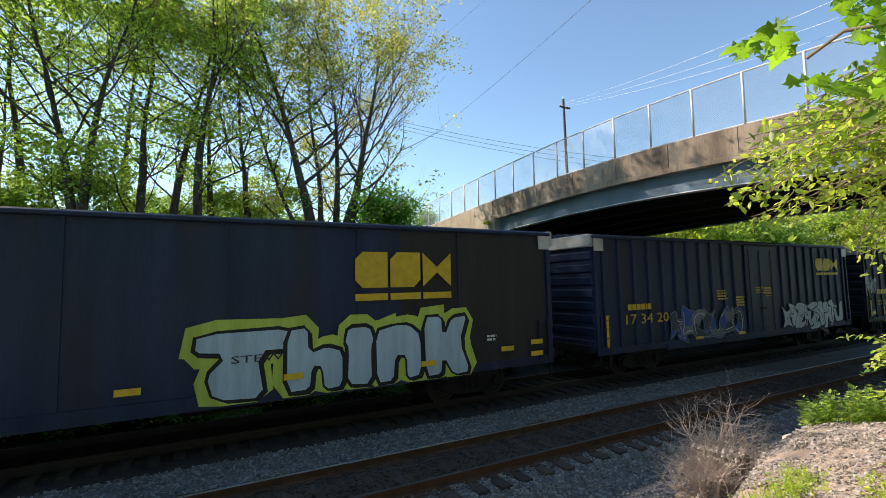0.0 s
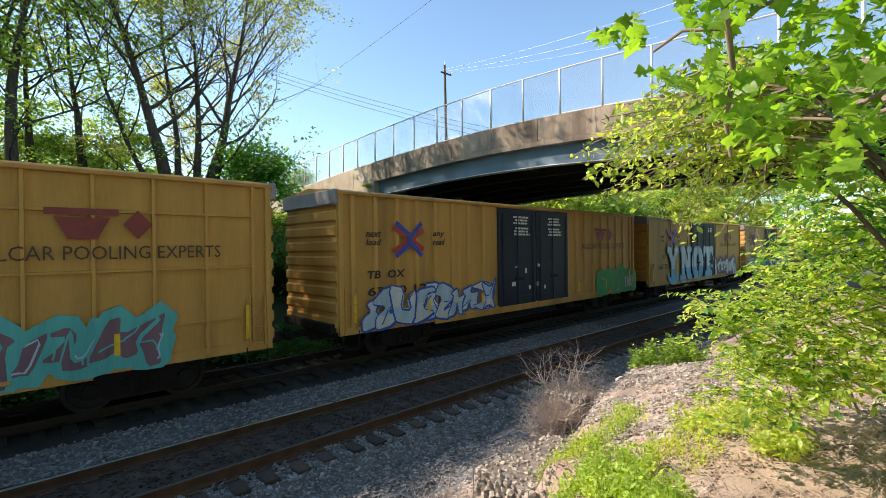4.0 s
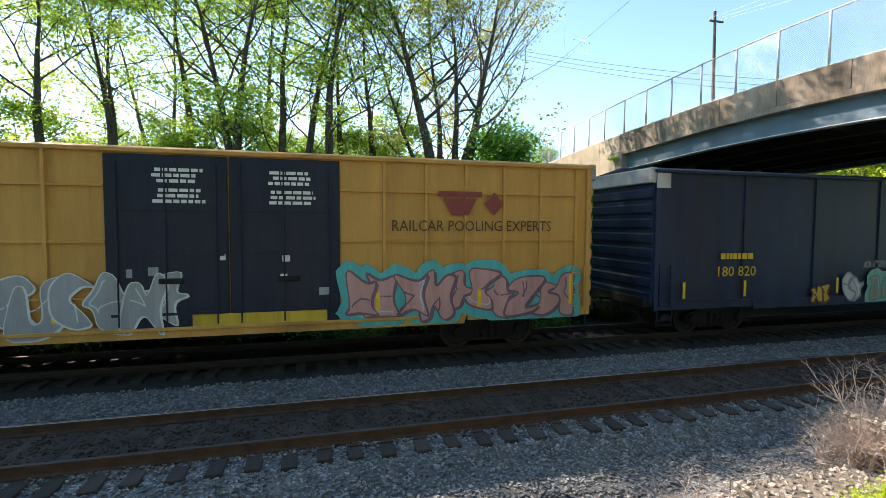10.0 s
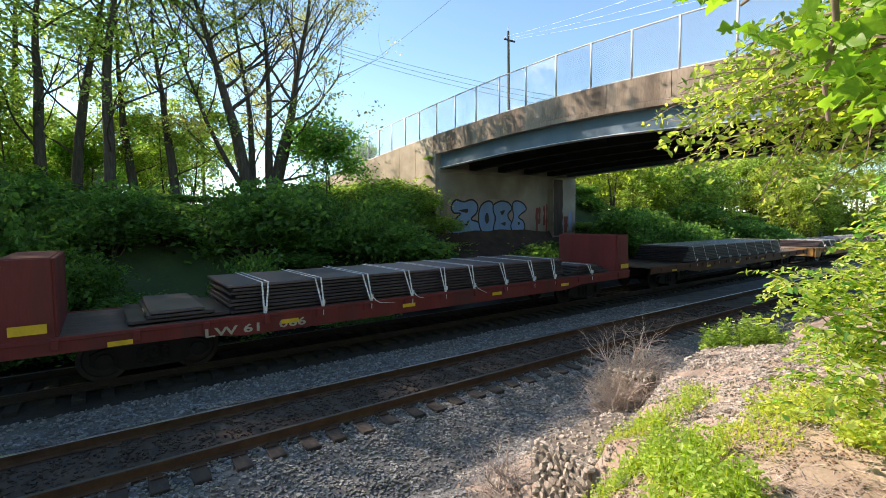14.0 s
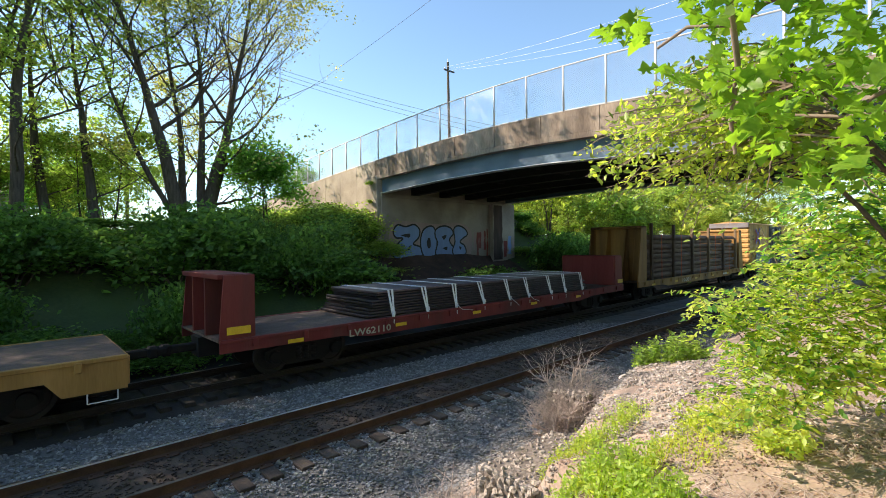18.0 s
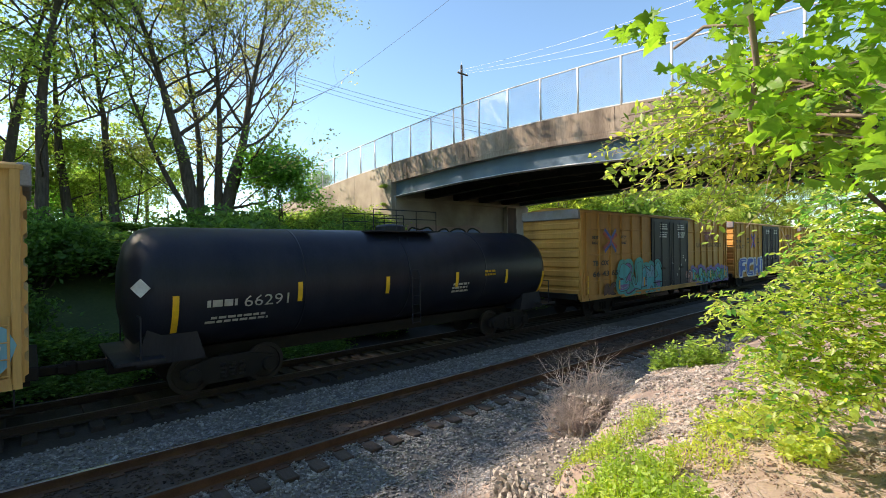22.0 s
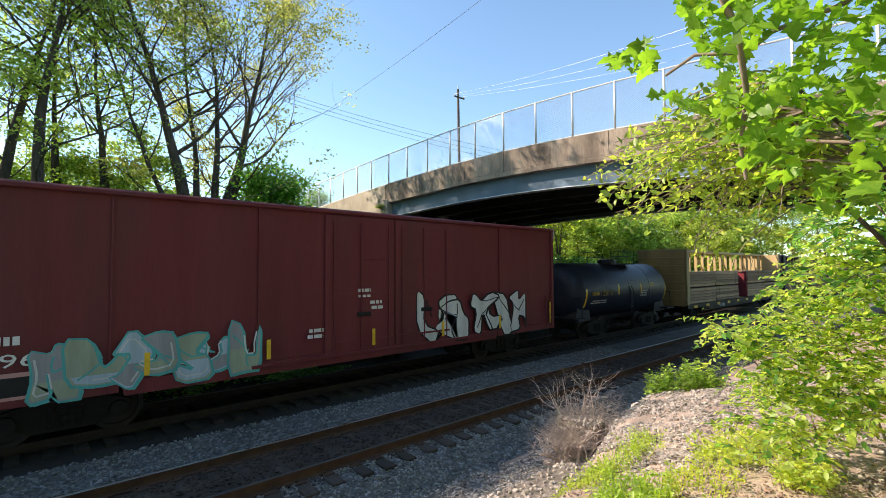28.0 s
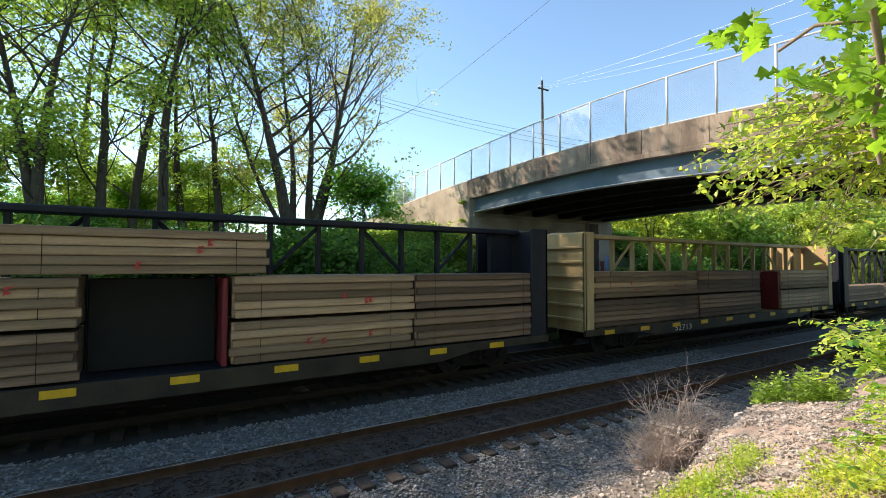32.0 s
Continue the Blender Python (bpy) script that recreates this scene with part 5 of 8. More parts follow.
def cars_long():
    k = place(boxcar("long charcoal smooth-sided boxcar with a yellow block emblem", 25.75, M_SLATE, "smooth", None, capped=False, corners=True), 173.99)
    block_logo(k, 20.26, 3.04, 2.89, 1.16, M_CSYELLOW)
    bars(k, 2.2, 2.28, 1.4, 0.29, 1, M_CSYELLOW, 2, 12)
    lettering(k, "180 820", 2.2, 1.82, 1.4, 0.3, M_CSYELLOW, 2)
    graffiti(k, "EMAH", 8.4, 11.1, 0.92, 1.75, ["sage"], "teal", "mint", 41, 0.4, 0.04, 0.03)
    graffiti(k, "SK", 5.9, 6.6, 0.9, 1.5, ["gold"], "brown", None, 42, 0.4)
    graffiti(k, "CU", 7.2, 8.0, 0.9, 1.8, ["white"], "grey", None, 43, 0.5)
    graffiti(k, "O", 12.3, 13.1, 0.95, 1.6, ["rose"], "slate", None, 44, 0.5)
    graffiti(k, "SCOTES", 17.6, 21.4, 0.88, 2.0, ["slate"], "sage", None, 45, 0.4, 0.12, 0.05, "gold")
    scrawl(k, 20.5, 22.7, 1.65, 2.2, "white", 46, 12)
    scrawl(k, 8.0, 10.6, 1.95, 2.25, "white", 47, 14, 0.012)
    for x, z in ((12.15, 2.25), (13.3, 2.4), (16.22, 2.26)):
        bars(k, x, z, 0.65, 0.54 if x != 13.3 else 0.36, 5 if x != 13.3 else 3, M_CSYELLOW, 2, int(x * 7))
    for x in (11.6, 17.1):
        plate(k, "reflector_strip", x, x + 0.12, 2.72, 2.84, M_REFLECT, 3)
    reflectors(k, (1.0, 3.2, 6.9, 9.6, 12.6, 15.5, 18.6, 21.0, 23.4), 1.2, 1.68, 0.09)
    reflectors(k, (25.3,), 1.15, 2.0, 0.12)
    plate(k, "data_panel", 24.2, 24.8, 1.36, 1.52, M_CSYELLOW, 2)
    L = place(boxcar("long dark blue boxcar with blue wildstyle and pale green graffiti", 25.6, M_NAVY, "smooth", M_NAVY, (11.0, 16.0), capped=False, corners=True), 201.55)
    block_logo(L, 19.82, 3.21, 3.23, 1.09, M_CSYELLOW, True)
    for x in (20.2, 20.45, 22.5, 22.75):
        plate(L, "reflector_strip", x, x + 0.14, 2.98, 3.12, M_CSYELLOW, 3)
    bars(L, 2.9, 2.22, 1.35, 0.3, 1, M_CSYELLOW, 2, 14)
    lettering(L, "180 595", 2.88, 1.8, 1.55, 0.3, M_CSYELLOW, 2)
    graffiti(L, "SEMITE", 5.0, 10.1, 0.86, 2.05, ["sky", "blue", "teal"], "white", None, 51, 0.42, 0.1, 0.05)
    graffiti(L, "BREWS", 16.3, 22.6, 0.88, 2.3, ["violet", "sage"], "mint", None, 52, 0.45, 0.05, 0.07)
    scrawl(L, 1.7, 2.5, 1.3, 1.75, "white", 53, 9)
    scrawl(L, 4.2, 4.8, 1.15, 1.6, "white", 54, 9)
    scrawl(L, 10.2, 10.8, 1.4, 1.75, "white", 55, 9)
    scrawl(L, 15.8, 16.3, 1.5, 1.8, "white", 56, 7)
    for x, z in ((11.4, 2.85), (12.9, 2.45), (14.1, 2.4), (10.9, 2.0)):
        bars(L, x, z, 0.6, 0.5 if x == 11.4 else 0.25, 5 if x == 11.4 else 3, M_CSYELLOW, 2, int(x * 9))
    reflectors(L, (1.25,), 1.2, 2.05, 0.11)
    reflectors(L, (2.6, 4.9, 7.6, 9.97, 12.0, 12.6, 15.4, 19.0, 21.8), 1.28, 1.72, 0.09)


def stack_load(car, x0, x1, z, h, mat, half=1.35, seed=1, steps=3, straps=8, strap_w=0.055, pair=True):
    """Flat bundles of dark sheet steel, held by white web straps."""
    rg = random.Random(seed)
    n = max(3, int((x1 - x0) / 1.55))
    layer = 0.085
    rows = int(h / layer)
    for k in range(rows):
        s = Shape()
        inset = 0.22 * (k // max(1, rows // steps))
        s.soft(x0 + inset + rg.uniform(-.1, .1), x1 - inset + rg.uniform(-.1, .1), -half + rg.uniform(-.04, .04), half, z + k * layer, z + k * layer + layer * 0.78, 0.012)
        # the top layer's sheen is painted: a lighter, purplish sheet colour
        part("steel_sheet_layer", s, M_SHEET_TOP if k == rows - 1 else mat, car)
    top = z + rows * layer
    for i in range(straps):
        x = x0 + 0.7 + (x1 - x0 - 1.4) * (i / (straps - 1) if straps > 1 else .5) + rg.uniform(-.12, .12)
        low = x + rg.uniform(-.02, .16)
        for dx in (0.0, 0.15) if pair else (0.0,):
            p, w = x + dx, strap_w * 0.36
            s = Shape()
            # over the top, then down the side to one hook
            for u0, u1, z0, z1, y0, y1 in ((p, p, top + 0.014, top + 0.014, half, -half - 0.05), (p, low + dx * .25, top + 0.014, z - 0.06, -half - 0.05, FACE + 0.01)):
                s.add([(u0 - w, y0, z0), (u0 + w, y0, z0), (u1 + w, y1, z1), (u1 - w, y1, z1), (u0 - w, y0 + .004, z0 - .005), (u0 + w, y0 + .004, z0 - .005), (u1 + w, y1 + .004, z1 - .005), (u1 - w, y1 + .004, z1 - .005)],
                      [(0, 1, 2, 3), (7, 6, 5, 4), (0, 4, 5, 1), (2, 6, 7, 3), (1, 5, 6, 2), (3, 7, 4, 0)])
            part("web_strap", s, SPRAY_STRAP, car, "white woven strap")
        part("strap_hook", Shape().tube((low + 0.02, FACE - 0.01, z - 0.02), (low + 0.0, FACE - 0.02, z - 0.24), 0.016, 0.009, n=5).soft(low - .02, low + .06, FACE - .03, FACE + .01, z + .02, z + .14, .008), M_GALV, car, "steel strap ratchet and hook")
        if pair and rg.random() < .45:
            ln = [(low + .05, FACE - .01, z + .08), (low + .12, FACE - .03, z - .02), (low + .24, FACE - .05, z - .1), (low + rg.uniform(.3, .8), FACE - .05, z - rg.uniform(.05, .3))]
            part("strap_tail", Shape().sweep([Vector(q) for q in ln], [.012, .011, .01, .008], 4), SPRAY_STRAP, car, "loose strap end")


SPRAY_STRAP = plain("white_webbing", (0.75, 0.75, 0.76), 0.8)
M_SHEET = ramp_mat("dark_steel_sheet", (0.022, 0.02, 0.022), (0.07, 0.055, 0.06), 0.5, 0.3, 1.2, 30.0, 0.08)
# sheet steel lightened for the purplish light its top reflects
M_SHEET_TOP = ramp_mat("purplish_lit_sheet_top", (0.06, 0.045, 0.05), (0.15, 0.115, 0.125), 0.45, 0.2, 0.9, 25.0, 0.08)
M_FADED = paint("faded_cream_lettering", (0.42, 0.37, 0.29), 0.7)
M_DECK = ramp_mat("worn_wood_deck", (0.05, 0.035, 0.028), (0.16, 0.11, 0.09), 0.9, 0, 2.0, 40.0, 0.3, stretch=(1, 6, 1))


def flatcar(label, length, mat, bulkheads=(True, True), bulk_h=2.67, deck=1.16, sill=0.45, fish=False, number=None, deep_end=False):
    car = car_base("flatcar", label, "flatcar", length, 2.4)
    part("deck", Shape().box(0, length, -1.48, 1.48, deck - 0.06, deck), M_DECK, car)
    pts = [(0, deck - 0.05), (length, deck - 0.05), (length, deck - 0.30), (length - 3.2, deck - 0.32), (length - 4.2, deck - sill - (0.28 if fish else 0)), (4.2, deck - sill - (0.28 if fish else 0)), (3.2, deck - 0.32), (0, deck - 0.30)]
    if deep_end:
        mid = deck - sill - 0.28
        half = [(0, deck - 0.05), (0, deck - 0.66), (1.05, deck - 0.66), (1.3, deck - 0.34), (3.5, deck - 0.34), (4.4, mid)]
        pts = half[1:] + [(length - a, b) for a, b in half[::-1]] + half[:1]
        for x in (0.03, length - 0.03):
            part("end_beam", Shape().soft(x - 0.09, x + 0.09, -1.5, 1.5, deck - 0.62, deck - 0.02, 0.02), mat, car)
            d = 0.45 if x < 1 else -0.45
            part("step_stirrup", Shape().tube((x + d * .3, FACE + 0.02, deck - 0.6), (x + d * .3, FACE + 0.02, 0.3), 0.014).tube((x + d * 1.4, FACE + 0.02, deck - 0.6), (x + d * 1.4, FACE + 0.02, 0.3), 0.014).tube((x + d * .3, FACE + 0.02, 0.3), (x + d * 1.4, FACE + 0.02, 0.3), 0.014), M_GALV, car)
    for y in (FACE, 1.52):
        part("side_sill", Shape().prism(pts, y, y + 0.07, "y"), mat, car)
        part("sill_flange", Shape().soft(0.0, length, y - 0.03, y + 0.10, deck - 0.07, deck + 0.012, 0.01), mat, car)
    part("centre_sill", Shape().box(-0.1, length + 0.1, -0.3, 0.3, 0.6, deck - 0.07), M_GRIME_DARK, car)
    n = int(length / 1.25)
    pk = Shape().soft(-0.06, 0.06, FACE - 0.06, FACE + 0.0, deck - 0.22, deck - 0.02, 0.01).mesh("stake_pocket", mat)
    for i in range(n):
        part("stake_pocket", pk, None, car, m=Matrix.Translation((0.8 + (length - 1.6) * i / (n - 1), 0, 0)))
    for side, on in zip((0, 1), bulkheads):
        if on:
            x = 0.0 if side == 0 else length
            a, b = (x, x + 0.8) if side == 0 else (x - 0.8, x)
            inner = b if side == 0 else a
            bl = part("bulkhead", Shape().soft(min(inner - 0.06, inner + 0.06), max(inner - 0.06, inner + 0.06), -1.5, 1.5, deck, bulk_h, 0.02), mat, car, "steel bulkhead with braced frame")
            for y in (-1.56, 1.48):
                top_in = 0.35
                pr = [(a, deck), (b, deck), (b, bulk_h), (a + (0.12 if side == 0 else top_in * 0), bulk_h)] if side == 0 else [(a, deck), (b, deck), (b - 0.12, bulk_h), (a, bulk_h)]
                part("gusset", Shape().prism(pr, y, y + 0.06, "y"), mat, bl)
            for y in (-0.5, 0.5):
                part("brace", Shape().box(a, b, y - 0.05, y + 0.05, deck, bulk_h - 0.1), mat, bl)
            part("top_beam", Shape().soft(a, b, -1.47, 1.47, bulk_h - 0.1, bulk_h + 0.02, 0.02), mat, bl)
            plate(car, "reflector_strip", a + 0.15, b - 0.1, deck + 0.12, deck + 0.30, M_REFLECT, 2)
    for k in range(int(length / 3.4)):
        x = 1.6 + k * 3.4
        plate(car, "reflector_strip", x, x + 0.42, deck - 0.28, deck - 0.18, M_REFLECT, 18)
    if number:
        lettering(car, number, length * .17, deck - 0.37, 0.205 * len(number), 0.20, M_FADED, 18, bold=0.02)
    return car


def cars_flat():
    m = place(flatcar("dark red bulkhead flatcar with strapped stacks of sheet steel", 19.7, M_OXIDE, number="LW 61   066"), 228.97)
    stack_load(m, 4.0, 15.6, 1.2, 0.72, M_SHEET, seed=3, straps=9, steps=1)
    stack_load(m, 2.0, 3.9, 1.2, 0.27, M_SHEET, seed=13, straps=0)
    stack_load(m, 15.9, 18.5, 1.2, 0.35, M_SHEET, seed=14, straps=1)
    n = place(flatcar("rusty orange flatcar carrying long strapped sheet steel", 19.9, M_ORANGE, (False, False)), 250.45)
    stack_load(n, 3.3, 15.8, 1.2, 0.78, M_SHEET, seed=4, straps=10, strap_w=0.04, pair=False)
    o = place(flatcar("long worn yellow flatcar with low stacks of dark sheet steel", 26.0, M_FLATYEL, (False, False), fish=True, sill=0.35, deep_end=True), 272.07)
    for a, b, sd in ((1.4, 7.2, 5), (7.6, 14.6, 6), (15.0, 23.2, 7)):
        stack_load(o, a, b, 1.2, 0.45, M_SHEET, seed=sd, straps=4)
    tr = Shape().tube((3.6, FACE + 0.02, 0.55), (22.4, FACE + 0.02, 0.55), 0.02, n=6)
    for x in axis([(4.0, 22.0, 2.6)]):
        tr.box(x - 0.03, x + 0.03, FACE + 0.0, FACE + 0.04, 0.55, 0.85)
    part("truss_rod", tr, M_FLATYEL, o)
    p = place(flatcar("dark red bulkhead flatcar with a strapped tarnished sheet load", 19.95, M_OXIDE, number="LW62110"), 299.86)
    stack_load(p, 4.2, 16.6, 1.2, 0.78, M_SHEET, seed=8, straps=9, strap_w=0.1)


M_POLE = ramp_mat("creosoted_pole", (0.075, 0.05, 0.039), (0.23, 0.16, 0.127), 0.9, 0, 1.6, 30.0, 0.25, island=0.3, stretch=(0.6, 5, 5))
M_STAKE = ramp_mat("dark_stake_timber", (0.05, 0.033, 0.022), (0.15, 0.10, 0.066), 0.9, 0, 1.6, 30.0, 0.3, stretch=(5, 5, 0.6))
M_STAKE_PALE = ramp_mat("tan_stake_timber", (0.14, 0.09, 0.05), (0.30, 0.20, 0.11), 0.9, 0, 1.6, 30.0, 0.3, stretch=(5, 5, 0.6))
M_ORANGESTRAP = plain("orange_strap", (0.55, 0.10, 0.03), 0.7)


def cars_poles():
    q = place(flatcar("worn yellow bulkhead flatcar stacked with timber poles", 20.0, M_FLATYEL, bulkheads=(False, False), fish=False), 321.58)
    # tall braced ends
    for side in (0, 1):
        x0 = 0.0 if side == 0 else 20.0
        d = 1 if side == 0 else -1
        bh = part("bulkhead", Shape().soft(min(x0 + d * 1.0, x0 + d * 1.12), max(x0 + d * 1.0, x0 + d * 1.12), -1.5, 1.5, 1.16, 4.2, 0.02), M_FLATYEL, q, "tall yellow bulkhead with ladders")
        for y in (-1.55, 1.46):
            part("gusset", Shape().prism([(x0 + d * 0.05, 1.16), (x0 + d * 1.2, 1.16), (x0 + d * 1.2, 4.25), (x0 + d * 0.55, 4.25)], y, y + 0.07, "y"), M_FLATYEL, bh)
        for y in (-0.55, 0.55):
            part("brace", Shape().prism([(x0 + d * 0.15, 1.16), (x0 + d * 1.0, 1.16), (x0 + d * 1.0, 4.1), (x0 + d * 0.7, 4.1)], y - 0.05, y + 0.05, "y"), M_FLATYEL, bh)
        part("top_beam", Shape().soft(min(x0 + d * 0.5, x0 + d * 1.2), max(x0 + d * 0.5, x0 + d * 1.2), -1.55, 1.53, 4.15, 4.28, 0.03), M_FLATYEL, bh)
        for y in (-1.25, -0.85):
            part("ladder_rail", Shape().tube((x0 - d * 0.02, y, 1.2), (x0 + d * 0.45, y, 4.1), 0.02, n=5), M_FLATYEL, bh)
        for i in range(8):
            f = (i + .5) / 8
            part("ladder_rung", Shape().tube((x0 - d * 0.02 + d * 0.47 * f, -1.25, 1.2 + 2.9 * f), (x0 - d * 0.02 + d * 0.47 * f, -0.85, 1.2 + 2.9 * f), 0.015, n=5), M_FLATYEL, bh)
    rg = random.Random(17)
    r = 0.155
    rows = 9
    for k in range(rows):
        for i in range(9 - k % 2):
            y = -1.26 + 0.312 * i + (0.156 if k % 2 else 0)
            if i not in (0, 8 - k % 2) and k < rows - 1:
                continue
            z = 1.22 + r + k * 0.285
            a, b = 1.4 + rg.uniform(0, .35), 18.6 - rg.uniform(0, .5)
            s = Shape().lathe([(a, r * .9), (a + 0.03, r), ((a + b) / 2, r * rg.uniform(.93, 1.0)), (b - .03, r * .86), (b, r * .8)], 10, "x", (0, y, z))
            part("timber_pole", s, M_POLE, q, smooth=True)
    stakes = [Shape().soft(-0.09, 0.09, FACE + 0.02, FACE + 0.18, 1.0, 4.35, 0.02).mesh("stake", mt) for mt in (M_STAKE, M_STAKE_PALE)]
    for i, x in enumerate((1.95, 5.2, 8.4, 11.6, 14.9, 18.0)):
        pale = i in (3, 5)
        part("stake", stakes[1 if pale else 0], None, q, m=Matrix.Translation((x, 0, rg.uniform(-.12, .1))), label="upright tan timber stake" if pale else "upright dark timber stake")
    for x in (3.4, 6.5, 9.9, 13.2, 16.4):
        part("web_strap", Shape().box(x, x + 0.06, FACE + 0.10, FACE + 0.115, 1.15, 3.85), M_ORANGESTRAP, q, "tight orange web strap")
    bars(q, 14.2, 0.84, 1.1, 0.2, 1, M_WHITE, 18, 33)
    lettering(q, "10001", 6.2, 0.82, 1.3, 0.24, M_WHITE, 18)
    w = place(pool_car(7, "pale yellow boxcar with sage-green graffiti over a blue cloud", "seams", "61 64 99", (1.2, 1.94, 2.03, 0.3), True, (1.82, 3.16, 1.5, 1.3), M_YELLOW_PALE, (1.05, 2.49, 1.33, 0.3), True, True, False), 343.37)
    graffiti(w, "CERAR", 2.1, 6.8, 0.86, 2.15, ["sage"], "white", "blue", 61, 0.55, 0.05, 0.04)
    graffiti(w, "UREANO", 11.8, 18.0, 0.88, 2.4, ["grey", "sage"], "white", "sky", 62, 0.4, 0.1, 0.05)
    graffiti(w, "OB", 0.9, 1.9, 2.0, 2.9, ["gold"], "black", None, 63, 0.2, 0.1, 0.02)


def tank_car(label, s0, length, mat, rad, zc, number, num_x, num_mat, marks=True, strips=(.064, .256, .44, .63, .80, .95)):
    car = place(car_base("tank_car", label, "tank car", length, 2.3), s0)
    prof = [(0.12, 0.06), (0.16, rad * .45), (0.28, rad * .75), (0.50, rad * .93), (0.80, rad), (length - 0.80, rad), (length - 0.5, rad * .93), (length - 0.28, rad * .75), (length - 0.16, rad * .45), (length - 0.12, 0.06)]
    tank = part("tank", Shape().lathe(prof, 40, "x", (0, 0, zc)), mat, car, smooth=True)
    for x in (length * .27, length * .5, length * .73):
        part("weld_band", Shape().lathe([(x - 0.03, rad + 0.004), (x + 0.03, rad + 0.004)], 40, "x", (0, 0, zc)), mat, tank, smooth=True)
    cx = length * 0.52
    part("dome", Shape().lathe([(zc + rad - 0.15, 0.5), (zc + rad + 0.14, 0.5), (zc + rad + 0.2, 0.42), (zc + rad + 0.24, 0.1)], 18, "z", (cx, 0, 0)), mat, tank)
    pf = part("walkway", Shape().box(cx - 1.3, cx + 1.3, -0.95, 0.95, zc + rad - 0.06, zc + rad - 0.02), M_BLACKCAR, car, "steel walkway with railings")
    for x in (cx - 1.25, cx - 0.4, cx + 0.4, cx + 1.25):
        for y in (-0.92, 0.92):
            part("railing_post", Shape().tube((x, y, zc + rad - 0.05), (x, y, zc + rad + 0.62), 0.016, n=5), M_BLACKCAR, pf)
    for y in (-0.92, 0.92):
        for z in (0.35, 0.62):
            part("railing", Shape().tube((cx - 1.25, y, zc + rad + z), (cx + 1.25, y, zc + rad + z), 0.016, n=5), M_BLACKCAR, pf)
    for x, sg in ((1.0, 1), (length - 1.0, -1)):
        part("saddle", Shape().prism([(x - 0.7, 0.85), (x + 0.7, 0.85), (x + 0.45, zc - rad * .5), (x - 0.45, zc - rad * .5)], -1.1, 1.1, "y"), M_BLACKCAR, car)
    for x in (0.35, length - 0.35):
        pl = part("end_platform", Shape().box(x - 0.45, x + 0.45, -1.5, 1.5, 0.98, 1.05), M_BLACKCAR, car)
        part("handrail", Shape().tube((x, -1.48, 1.0), (x, -1.48, 1.95), 0.018).tube((x, 1.48, 1.0), (x, 1.48, 1.95), 0.018).tube((x, -1.48, 1.95), (x, 1.48, 1.95), 0.018), M_BLACKCAR, pl)
    part("centre_sill", Shape().box(-0.1, length + 0.1, -0.3, 0.3, 0.62, 0.95), M_GRIME_DARK, car)
    for x in (cx - 0.28, cx + 0.02):
        part("ladder_rail", Shape().tube((x, -rad * .6, zc + rad * .85), (x, -rad - 0.08, zc), 0.018).tube((x, -rad - 0.08, zc), (x, -rad - 0.08, 1.0), 0.018), M_BLACKCAR, car)
    for i in range(7):
        z = 1.05 + i * 0.27
        part("ladder_rung", Shape().tube((cx - 0.28, -rad - 0.08, z), (cx + 0.02, -rad - 0.08, z), 0.013, n=5), M_BLACKCAR, car)
    # markings hug the curved side
    def on_tank(ob, z):
        me = ob.data
        for v in me.vertices:
            dz = min(abs(v.co.z - zc), rad)
            v.co.y = -math.sqrt(max(rad * rad - dz * dz, 0)) - 0.012
        return ob
    on_tank(bars(car, num_x, 1.98, 0.75, 0.27, 1, num_mat, 1, 71), 0)
    on_tank(lettering(car, number, num_x + 0.85, 1.98, 1.1, 0.27, num_mat, 1), 0)
    on_tank(bars(car, num_x, 1.62, 1.6, 0.2, 2, M_WHITE, 1, 72), 0)
    on_tank(bars(car, length * .62, 1.8, 0.9, 0.36, 3, M_WHITE, 1, 73), 0)
    on_tank(bars(car, length * .72, 2.3, 0.7, 0.24, 2, M_REFLECT, 1, 74), 0)
    for f in strips:
        x = length * f
        z0, z1 = (1.5, 2.35) if f in (strips[0], strips[-1]) else (2.0, 2.5)
        sh = Shape()
        rows = [z0 + (z1 - z0) * k / 8 for k in range(9)]
        sh.add([(q, 0, z) for z in rows for q in (x, x + 0.13)], [(2 * k, 2 * k + 1, 2 * k + 3, 2 * k + 2) for k in range(8)])
        on_tank(part("reflector_strip", sh, M_REFLECT, car), 0)
    for x in (0.45,) if marks else ():
        part("placard", Shape().add([(x - .22, -1.08, 2.55), (x - .07, -1.30, 2.35), (x + .08, -1.47, 2.55), (x - .07, -1.30, 2.75), (x - .19, -1.05, 2.55), (x - .05, -1.27, 2.35), (x + .10, -1.44, 2.55), (x - .05, -1.27, 2.75)], [(0, 1, 2, 3), (7, 6, 5, 4), (0, 4, 5, 1), (1, 5, 6, 2), (2, 6, 7, 3), (3, 7, 4, 0)]), M_WHITE, car, "diamond hazard placard")
    return car


